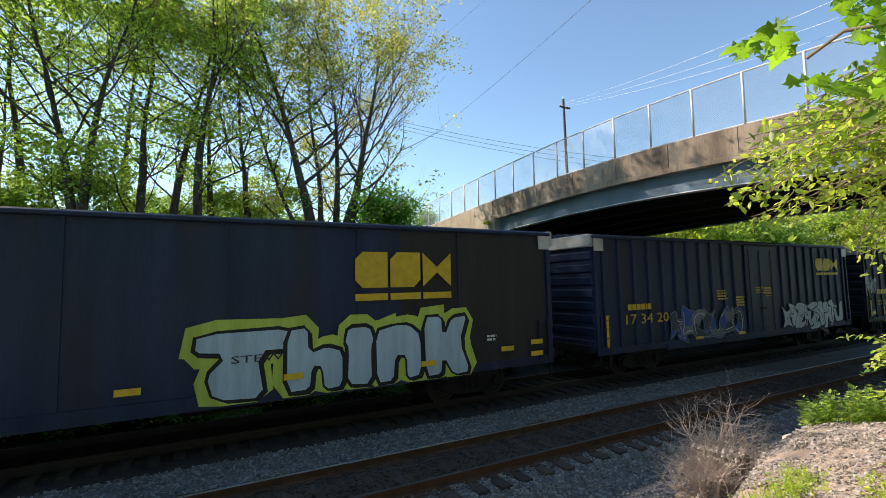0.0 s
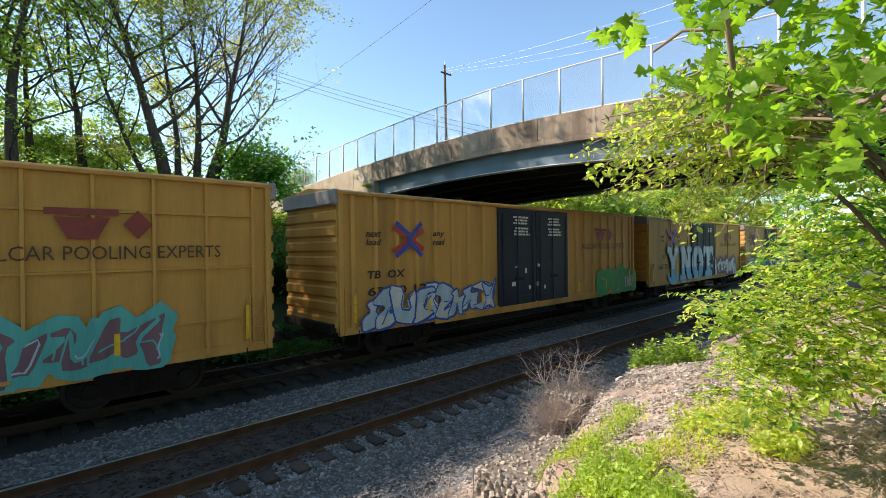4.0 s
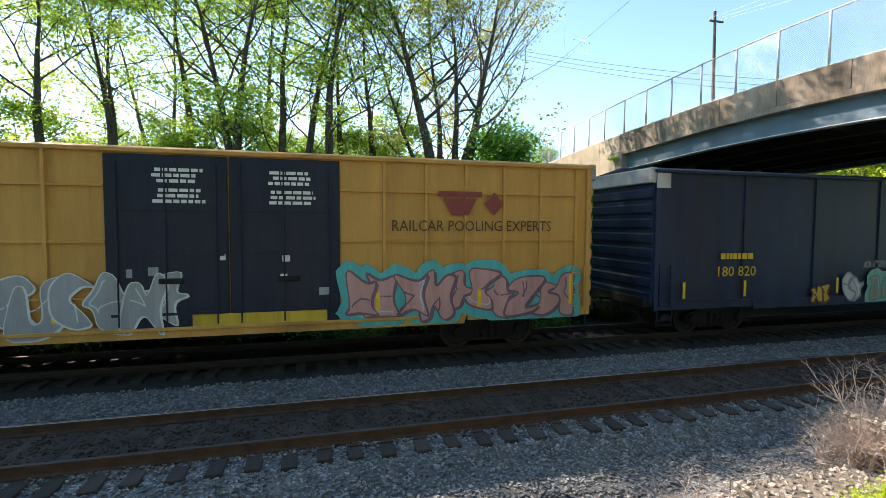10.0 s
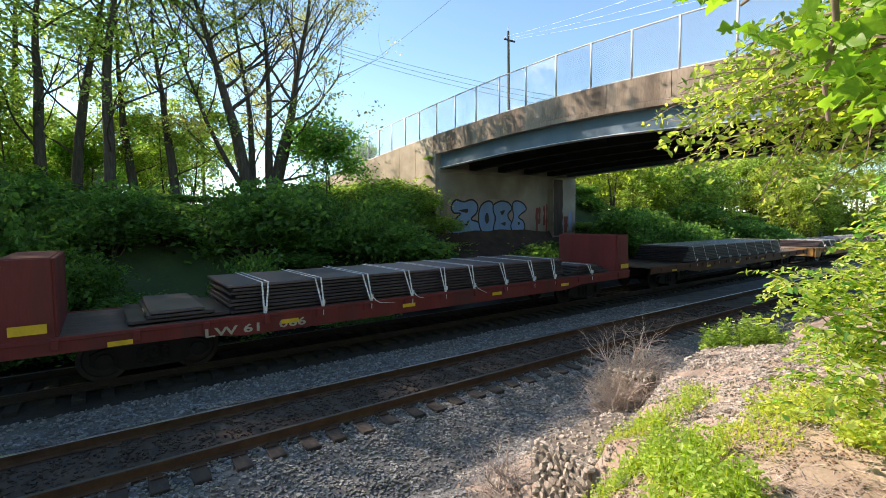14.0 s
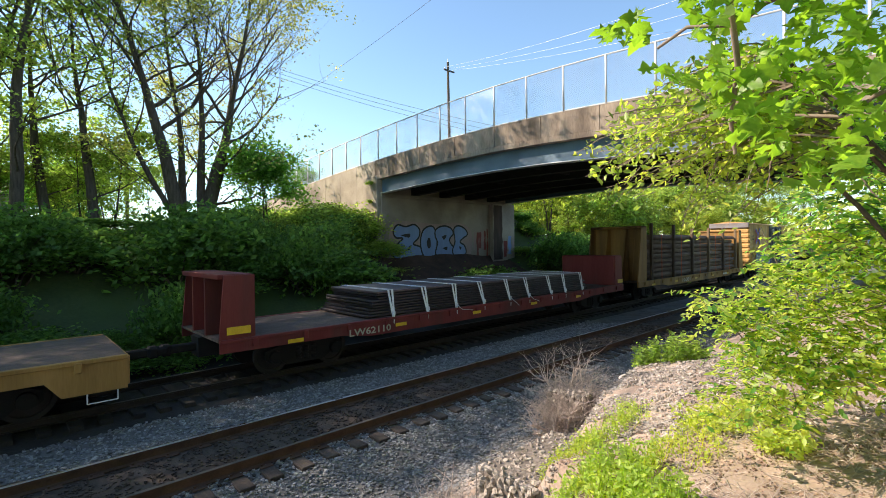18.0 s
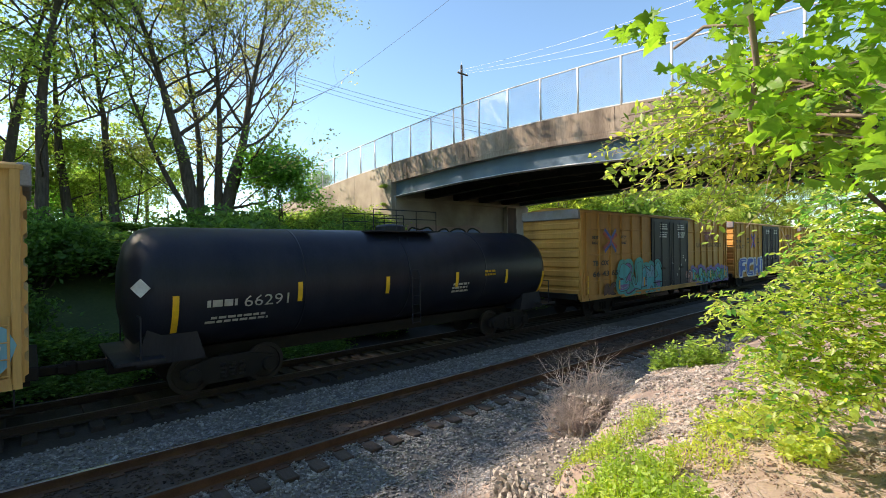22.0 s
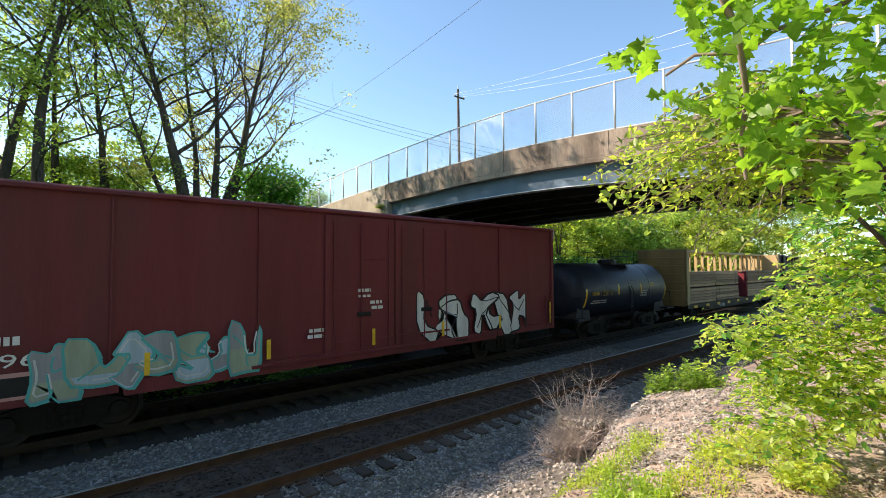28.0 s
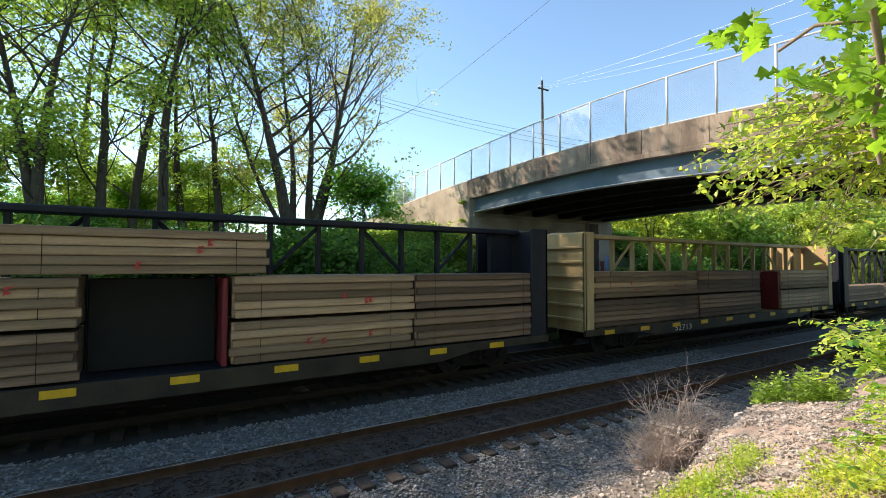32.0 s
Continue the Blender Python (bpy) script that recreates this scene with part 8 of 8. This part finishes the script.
def limb(ob, pts, r0, r1, mat, name="branch"):
    n = len(pts) - 1
    s = Shape().sweep(pts, [r0 + (r1 - r0) * i / n for i in range(n + 1)])
    part(name, raw_mesh(name, s.v, s.f, mat, True), None, ob)


def near_maple():
    ob = thing("maple_branch", "overhanging maple branch with large backlit green leaves", "tree")
    rg = random.Random(5)
    me = [maple_leaf_mesh(M_MAPLE)]
    pts = []
    while len(pts) < 2700:
        az, el = rg.uniform(61, 100), rg.uniform(5, 40)
        edge = lerp_table([(5, 80), (9, 76.5), (15, 72.5), (17.5, 69), (19, 65), (21, 63), (26, 62.5), (40, 63)], el) + 2.2 * noise.noise(Vector((el * .5, 1.3, 0)))
        if az < edge:
            continue
        if noise.noise(Vector((az * .22, el * .26, 7.7))) < -0.14 + 0.25 * smooth01(76, 63, az):
            continue
        pts.append(from_eye(az, el, rg.uniform(1.5, 3.2)))
    pts.sort(key=lambda p: (p - Vector(EYE)).length)
    spray_of_leaves(ob, pts, me, 0.075, rg)
    for a, b in (((72.5, 36, 1.7), (76.0, 9.5, 1.9)), ((100, 26, 2.0), (68, 21, 2.2)), ((104, 12, 2.2), (78, 12, 2.4)), ((98, 34, 2.3), (66, 30, 2.0)), ((100, 18, 2.6), (79, 9, 2.6))):
        n = 9
        ln = [from_eye(*[a[k] + (b[k] - a[k]) * i / n + (rg.uniform(-.8, .8) if k < 2 else 0) for k in range(3)]) for i in range(n + 1)]
        limb(ob, ln, 0.014, 0.006, M_BARK_PALE)
    # the tree they grow from stands on the bank beyond the end of the view
    bx, by = 4.6, -2.9
    trunk = [Vector((bx + 0.1 * math.sin(i * .8), by + 0.08 * math.cos(i), ground_z(bx, by) - 0.2 + i * 0.9)) for i in range(8)]
    limb(ob, trunk, 0.17, 0.06, M_BARK, "trunk")
    for k, (a, b) in enumerate((((100, 26, 2.0), 3), ((104, 12, 2.2), 2), ((98, 34, 2.3), 4), ((100, 18, 2.6), 2), ((72.5, 36, 1.7), 5))):
        p, q = trunk[b], from_eye(*a)
        ln = [p.lerp(q, i / 6) + Vector((0, 0, 0.35 * math.sin(math.pi * i / 6) * (1 if k != 4 else 1.6))) for i in range(7)]
        limb(ob, ln, 0.04, 0.014, M_BARK)
    return ob


near_maple()


def near_shrub(label, seed, region, r, count, size, stems, mat=None, limit=290):
    """A leafy shrub filling a patch of the view: region(az, el) says how densely."""
    ob = thing("shrub", label, "shrub", "shrubs beside the path")
    rg = random.Random(seed)
    me = [oval_leaf_mesh(q) for q in ((mat,) if mat else (M_LEAF_BRIGHT, M_LEAF_BRIGHT, M_LEAF_YELLOW, M_LEAF_BRIGHT, M_LEAF_DEEP))]
    sprigs, twigs, tries = [], Shape(), 0
    (a0, a1, e0, e1), f = region
    while len(sprigs) < count and tries < count * 12:
        tries += 1
        az, el = rg.uniform(a0, a1), rg.uniform(e0, e1)
        if rg.random() > f(az, el):
            continue
        # leaves sit alternately along a short drooping twig
        far = r[0] + (r[1] - r[0]) * rg.random() ** 1.6
        if el < -9:
            far = min(far, 1.8 / math.sin(radians(-el)) * rg.uniform(.84, .99))
        p = from_eye(az, el, far)
        way, long = rg.uniform(0, 6.28), rg.uniform(.16, .36)
        rise = rg.uniform(-.2, .9)
        line = [p + Vector((math.cos(way), math.sin(way), rise - 0.55 * q)) * long * q for q in (0, .25, .5, .75, 1)]
        if min(q.z - ground_z(q.x, q.y) for q in line) < 0.03:
            continue
        twigs.sweep(line, [.003, .0026, .0022, .0018, .001], 3)
        for m in range(14):
            q = (m + .5) / 14
            c = line[min(int(q * 4), 3)].lerp(line[min(int(q * 4), 3) + 1], q * 4 - min(int(q * 4), 3))
            yaw = way - math.pi / 2 + (0.8 if m % 2 else -0.8) * (1 - .6 * q)
            off = Vector((-math.sin(yaw), math.cos(yaw), -.25)) * size * .5
            sprigs.append((c + off, Euler((-.2 + rg.gauss(0, .5), rg.gauss(0, .55), yaw + rg.gauss(0, .4)))))
    sprigs.sort(key=lambda q: (q[0] - Vector(EYE)).length)
    spray_of_leaves(ob, [q[0] for q in sprigs], me, size, rg, limit, 0.9, [q[1] for q in sprigs])
    part("twig_tangle", raw_mesh("twig_tangle", twigs.v, twigs.f, M_BARK), None, ob)["kind"] = "stuff"
    for a, b, r0 in stems:
        n = 8
        ln = [from_eye(*[a[k] + (b[k] - a[k]) * i / n + (rg.uniform(-.5, .5) if k < 2 else 0) for k in range(3)]) for i in range(n + 1)]
        limb(ob, ln, r0, r0 * .35, M_BARK_PALE, "stem")
    return ob


def clump(az, el, s=0.25, seed=0.0, cut=-0.1):
    return 1.0 if noise.noise(Vector((az * s, el * s * 1.2, seed))) > cut else 0.12


def twig_shrub(label, seed, tips, roots, r, size, step=0.022, mat=None):
    """Arching twigs that run out to the tips, with small leaves set alternately along them."""
    ob = thing("shrub", label, "shrub", "shrubs beside the path")
    rg = random.Random(seed)
    me = [oval_leaf_mesh(q) for q in ((mat,) if mat else (M_LEAF_BRIGHT, M_LEAF_YELLOW, M_LEAF_BRIGHT, M_LEAF))]
    pts = []
    tw = Shape()
    for az, el in tips:
        ra, re = rg.choice(roots)
        d0, d1 = rg.uniform(*r), rg.uniform(*r)
        p, q = from_eye(ra, re, d0), from_eye(az, el, d1)
        mid = p.lerp(q, .55) + Vector((0, 0, 0.16 * (q - p).length + rg.uniform(-.05, .08)))
        n = max(6, int((q - p).length / 0.05))
        line = [(p * (1 - f) ** 2 + mid * 2 * f * (1 - f) + q * f * f) + Vector((rg.uniform(-.008, .008),) * 3) for f in [i / n for i in range(n + 1)]]
        tw.sweep(line, [0.006 - 0.0045 * i / n for i in range(n + 1)], 4)
        m = int((q - p).length / step)
        for i in range(int(m * 0.12), m):
            f = i / m * n
            k = min(int(f), n - 1)
            c = line[k].lerp(line[k + 1], f - k)
            pts.append(c + Vector((rg.gauss(0, .03), rg.gauss(0, .03), rg.gauss(-.012, .03))))
    # stems rise from the bank to where the twigs branch off
    for ra, re in roots:
        q = from_eye(ra, re, sum(r) / 2)
        foot = Vector((q.x * 1.1 + 0.5, q.y * 0.2 - 0.6, 0))
        foot.z = ground_z(foot.x, foot.y) - 0.05
        mid = foot.lerp(q, .6) + Vector((0.35, -0.3, 0.2))
        limb(ob, [foot * (1 - f) ** 2 + mid * 2 * f * (1 - f) + q * f * f for f in [i / 8 for i in range(9)]], 0.022, 0.007, M_BARK, "stem")
    part("twig_tangle", raw_mesh("twig_tangle", tw.v, tw.f, M_BARK_PALE), None, ob)["kind"] = "stuff"
    pts.sort(key=lambda p: (p - Vector(EYE)).length)
    spray_of_leaves(ob, pts, me, size, rg, 290, 0.9)
    return ob


def near_shrubs():
    rg = random.Random(301)
    tips = []
    while len(tips) < 135:
        az, el = rg.uniform(58.5, 78), rg.uniform(-1, 18.5)
        lo, hi = lerp_table([(58.5, 9), (60.5, 7.5), (62.5, 4.0), (68, 4.2), (70.5, 1.5), (73, -0.8), (76, 1.5), (78, 3)], az), lerp_table([(58.5, 10.5), (61, 12.5), (64, 16.5), (75, 18)], az)
        if lo < el < hi:
            tips.append((az, el))
    twig_shrub("hanging shrub branches with small bright green leaves", 301, tips, ((80, 15), (83, 12), (79, 18), (85, 9), (77, 12)), (2.3, 3.3), 0.038, 0.015)

    def lower(az, el):
        left = lerp_table([(-21.5, 76), (-19, 73.4), (-13, 73.8), (-10.5, 74.2), (-8.5, 72.6), (-6.8, 71.0), (-5.8, 72.0), (-4.5, 75), (-3, 77.2), (-1, 79.2), (2, 80.2), (4, 80.5)], el)
        foot = lerp_table([(72, -17.6), (75, -18.6), (79, -18.4), (84, -14.5), (92, -12), (104, -11)], az) - 1.2 * noise.noise(Vector((az * .6, 4, 2)))
        return smooth01(left - 0.4, left + 1.2, az + 1.2 * noise.noise(Vector((el * .5, 2, 9)))) * smooth01(foot - 0.4, foot + 1.2, el) * clump(az, el, 0.5, 5.0, -0.36)
    near_shrub("large leafy bank shrub with fresh green leaves", 302, ((68, 104, -27, 6), lower), (4.4, 6.2), 25000, 0.058, [((82, -17, 5.6), (73, -6, 5.4), 0.010), ((85, -15, 5.6), (77, 1, 5.2), 0.010), ((90, -13, 5.4), (79, -4, 5.0), 0.009), ((98, -3, 4.2), (75, -9, 4.6), 0.008)])

    def middle(az, el):
        return smooth01(78, 82, az + 1.5 * noise.noise(Vector((el * .4, 6, 1)))) * clump(az, el, 0.45, 8.0, 0.0)
    # the thicket's shade is put into its deeper leaf green
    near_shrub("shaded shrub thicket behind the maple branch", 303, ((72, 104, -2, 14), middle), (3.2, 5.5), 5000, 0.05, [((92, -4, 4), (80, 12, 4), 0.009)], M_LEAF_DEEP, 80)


near_shrubs()


def ground_weeds(label, seed, cx, cy, rx, ry, n, h, mat, size=0.06):
    """Low weeds rooted in the bank."""
    ob = thing("weed_patch", label, "weeds", "weeds on the bank")
    rg = random.Random(seed)
    st = Shape()
    pts = []
    for k in range(n):
        a, q = rg.uniform(0, 6.28), math.sqrt(rg.random())
        x, y = cx + rx * q * math.cos(a), cy + ry * q * math.sin(a)
        z = ground_z(x, y)
        hh = h * rg.uniform(.35, 1.2) * (1.05 - .35 * q)
        tip = Vector((x + rg.uniform(-.08, .08), y + rg.uniform(-.08, .08), z + hh))
        st.tube((x, y, z - 0.02), tip, 0.004, 0.002, 3, False)
        for j in range(9):
            f = rg.uniform(.2, 1.05)
            pts.append(Vector((x, y, z)).lerp(tip, f) + Vector((rg.uniform(-.05, .05), rg.uniform(-.05, .05), 0)))
    part("stalk_tangle", raw_mesh("stalk_tangle", st.v, st.f, mat), None, ob)["kind"] = "stuff"
    spray_of_leaves(ob, pts, [oval_leaf_mesh(mat)], size, rg, 60, 0.2)
    return ob


ground_weeds("bright green weeds growing on the dirt bank", 401, 3.75, 1.95, 0.42, 0.36, 190, 0.30, M_LEAF_BRIGHT, 0.048)
ground_weeds("tall fresh green weeds in a loose stand", 408, 3.3, 1.5, 0.4, 0.36, 170, 0.30, M_LEAF_BRIGHT, 0.05)
ground_weeds("thin scatter of yellow-green weeds on dirt", 409, 4.5, 1.6, 0.5, 0.3, 60, 0.24, M_LEAF_YELLOW, 0.042)
ground_weeds("low green weeds beside the stone basket", 407, 3.25, 2.25, 0.4, 0.25, 150, 0.16, M_LEAF_BRIGHT, 0.034)
ground_weeds("patch of fresh weeds beside the dry brush", 402, 5.2, 2.75, 0.8, 0.4, 230, 0.2, M_LEAF_BRIGHT, 0.032)
ground_weeds("sparse yellow-green weeds on the bank edge", 403, 4.5, 2.75, 0.45, 0.25, 110, 0.2, M_LEAF_YELLOW, 0.034)
ground_weeds("low green weeds at the foot of the shrub", 404, 9.4, 3.6, 0.9, 0.6, 170, 0.55, M_LEAF, 0.10)
ground_weeds("small weed tuft on bare dirt", 405, 4.9, 0.95, 0.25, 0.2, 60, 0.18, M_LEAF_BRIGHT, 0.05)
ground_weeds("weeds under the leafy bank shrub", 406, 5.4, 1.55, 0.5, 0.4, 110, 0.28, M_LEAF_YELLOW, 0.055)


def dry_brush(label, seed, x, y, w, h, n, thick=0.017):
    ob = thing("dry_brush", label, "dead brush", "dead brush on the bank")
    rg = random.Random(seed)
    for k in range(n):
        segs, tips = [], []
        a = rg.uniform(0, 6.28)
        bx, by = x + rg.uniform(-.3, .3) * w, y + rg.uniform(-.2, .2) * w
        d = Vector((math.cos(a) * rg.uniform(.1, .9) * w / h, math.sin(a) * rg.uniform(.1, .7) * w / h, 1))
        grow(rg, (bx, by, ground_z(bx, by) - 0.03), d, h * rg.uniform(.45, .8), thick, 2, segs, tips, 0.62, 0.06, (3, 5), 0.34)
        part("dry_stalk", segs_mesh("dry_stalk", segs, M_DRY), None, ob)
    return ob


dry_brush("tangled leafless dry brush on the bank edge", 501, 7.25, 4.55, 0.55, 1.25, 11, 0.026)
dry_brush("dense low thicket of dry pale twigs spilling down the bank", 504, 6.85, 4.3, 1.35, 0.7, 150, 0.024)
dry_brush("low tangle of dry stalks above the gravel", 502, 3.7, 4.0, 1.0, 0.5, 45)
dry_brush("dry stalks hanging over the gabion corner", 503, 3.05, 3.3, 0.6, 0.5, 45)

def dead_straw():
    """Fallen straw and twigs littering the bank."""
    rg = random.Random(55)
    st = Shape()
    for k in range(8500):
        x, y = 2.8 + 7 * rg.random() ** 1.6, rg.uniform(-0.8, 3.4) if k % 3 else rg.uniform(-0.4, 1.6)
        if noise.noise(Vector((x * .8, y * .8, 3))) < -0.25 and k % 4:
            continue
        a, l = rg.gauss(0.5, 0.9), rg.uniform(.03, .17)
        dx, dy = math.cos(a) * l, math.sin(a) * l
        st.tube((x, y, ground_z(x, y) + 0.012), (x + dx, y + dy, ground_z(x + dx, y + dy) + rg.uniform(.015, .05)), rg.uniform(.0012, .0035), n=3, caps=False)
    o = new("straw_litter", raw_mesh("straw_litter", st.v, st.f, M_DRY))
    tagged(o, "dry straw and twigs strewn over the dirt bank", "straw", kind="stuff")


dead_straw()
stick = thing("dead_stick", "bare split stick standing up from the bank", "stick")
limb(stick, [from_eye(-30.4, -38, 2.2), from_eye(-30.3, -27, 2.2), from_eye(-30.0, -22, 2.2), from_eye(-30.15, -19, 2.2), from_eye(-29.95, -15.6, 2.2)], 0.013, 0.009, M_DRY, "stem")
limb(stick, [from_eye(-30.1, -17.2, 2.2), from_eye(-29.8, -16.4, 2.2), from_eye(-29.65, -15.7, 2.2)], 0.007, 0.004, M_DRY, "stem")

# ---- poles, cables and houses ----
def utility_pole(x, y, z0, z1, label, arms=1, lean=0.0):
    ob = thing("utility_pole", label, "utility pole", "utility poles")
    part("shaft", Shape().tube((x, y, z0), (x + lean, y, z1), 0.15, 0.10, 10), M_WOODPOLE, ob)
    for k in range(arms):
        z = z1 - 0.75 - 0.9 * k
        a = part("crossarm", Shape().soft(x - 0.6, x + 0.6, y - 0.06, y + 0.06, z, z + 0.11, 0.01), M_WOODPOLE, ob)
        for dx in (-0.5, 0.5):
            part("insulator", Shape().lathe([(z + 0.11, 0.03), (z + 0.18, 0.05), (z + 0.24, 0.03)], 8, "z", (x + dx, y, 0)), M_GALV, a)
    part("top_pin", Shape().tube((x + lean, y, z1), (x + lean, y, z1 + 0.3), 0.03), M_GALV, ob)
    return ob


PX, PY = 27.9, 28.7
utility_pole(PX, PY, 6.8, 18.9, "weathered utility pole with a crossarm behind the bridge fence", 1, -0.15)
for az, y, h in ((9.2, 48, 10.5), (-15.5, 52, 9.5)):
    px, py, pz = at_az(az, y)
    utility_pole(px, py, pz, pz + h, "wooden utility pole standing among the trees", 1)
    part("transformer", Shape().lathe([(pz + h - 2.6, 0.05), (pz + h - 2.6, 0.28), (pz + h - 1.7, 0.28), (pz + h - 1.6, 0.1)], 12, "z", (px + 0.45, py, 0)), M_GALV, bpy.data.objects[[o.name for o in scene.objects if o.name.startswith("utility_pole")][-1]], "grey transformer can")


# bare wire, its colour paled for the sun that catches it
M_CABLE_PALE = ramp_mat("sunlit_bare_wire", (0.42, 0.42, 0.43), (0.6, 0.6, 0.6), 0.45, 0.3, 2.0, 30.0, 0.0)


def cable(p, q, sag, r=0.018, mat=None):
    p, q = Vector(p), Vector(q)
    n = 24
    s = Shape().sweep([p.lerp(q, i / n) - Vector((0, 0, sag * 4 * (i / n) * (1 - i / n))) for i in range(n + 1)], [r] * (n + 1), 4)
    return tagged(new("cable", raw_mesh("cable", s.v, s.f, mat or M_CABLE)), "pale bare overhead wire" if mat else "thin dark overhead cable", "cable", "overhead cables")


for k in range(3):
    cable(from_eye(12, 21.5 + 0.35 * k, 46), from_eye(57, 11.3 + 0.6 * k, 40), 0.9, 0.013)
for k in range(3):
    cable((PX - 0.5 + 0.5 * k, PY, 18.4), from_eye(86 + 3 * k, 26.0 - 2.2 * k, 26), 0.5, 0.006, M_CABLE_PALE)
cable(from_eye(22, 14.5, 50), from_eye(60, 36.5, 24), 0.6, 0.009)
cable(from_eye(18, 21.5, 48), from_eye(48, 39, 26), 0.5, 0.006)
cable(from_eye(15, 22.5, 48), from_eye(44, 40, 26), 0.5, 0.006)

M_SIDING = ramp_mat("tan_siding", (0.33, 0.30, 0.26), (0.50, 0.47, 0.42), 0.7, 0, 0.8, 20.0, 0.1, stretch=(0.3, 0.3, 4))
M_SHINGLE = ramp_mat("brown_shingle_roof", (0.10, 0.07, 0.06), (0.22, 0.165, 0.145), 0.9, 0, 1.5, 25.0, 0.4)
M_GLASS = ramp_mat("dark_window_glass", (0.02, 0.025, 0.03), (0.05, 0.06, 0.07), 0.08, 0, 1.0, 5.0, 0.0)


def house(x, y, w, d, wall, roof, label):
    z = ground_z(x, y)
    ob = thing("house", label, "house", "houses behind the trees")
    part("wall", Shape().soft(x - w / 2, x + w / 2, y - d / 2, y + d / 2, z - 0.3, z + wall, 0.03), M_SIDING, ob)
    part("roof", Shape().prism([(y - d / 2 - 0.4, z + wall), (y, z + wall + roof), (y + d / 2 + 0.4, z + wall), (y + d / 2 + 0.4, z + wall - 0.15), (y, z + wall + roof - 0.2), (y - d / 2 - 0.4, z + wall - 0.15)], x - w / 2 - 0.3, x + w / 2 + 0.3, "x"), M_SHINGLE, ob)
    n = int(w / 2.4)
    for f in range(max(1, int(wall / 2.6))):
        for i in range(n):
            wx = x - w / 2 + (i + .5) * w / n
            wz = z + 1.0 + f * 2.6
            p = part("window", Shape().soft(wx - 0.5, wx + 0.5, y - d / 2 - 0.05, y - d / 2 + 0.02, wz - 0.08, wz + 1.28, 0.02), M_SIDING, ob)
            part("pane", Shape().box(wx - 0.42, wx + 0.42, y - d / 2 - 0.07, y - d / 2 - 0.052, wz, wz + 1.2), M_GLASS, p)
    part("chimney", Shape().soft(x + w * .2, x + w * .2 + 0.7, y - 0.3, y + 0.3, z + wall, z + wall + roof + 0.7, 0.03), M_CONCRETE_GREY, ob)
    return ob


house(-3.2, 54, 9.5, 8, 3.5, 1.7, "low tan-grey house with a brown roof behind the trees")
house(-22, 60, 11, 9, 5.2, 2.8, "two-storey tan house half hidden by trees")


def gone(t):
    """How far the train has rolled after t seconds."""
    return 16.505 * t - 0.00252 * t * t


def motions():
    for car, s in CARS.values():
        walk(car, [(t, pose(s - gone(t), TRACK_Y, 0)) for t in (0, 4, 8, 12, 16, 20, 24, 28, 32)])


motions()
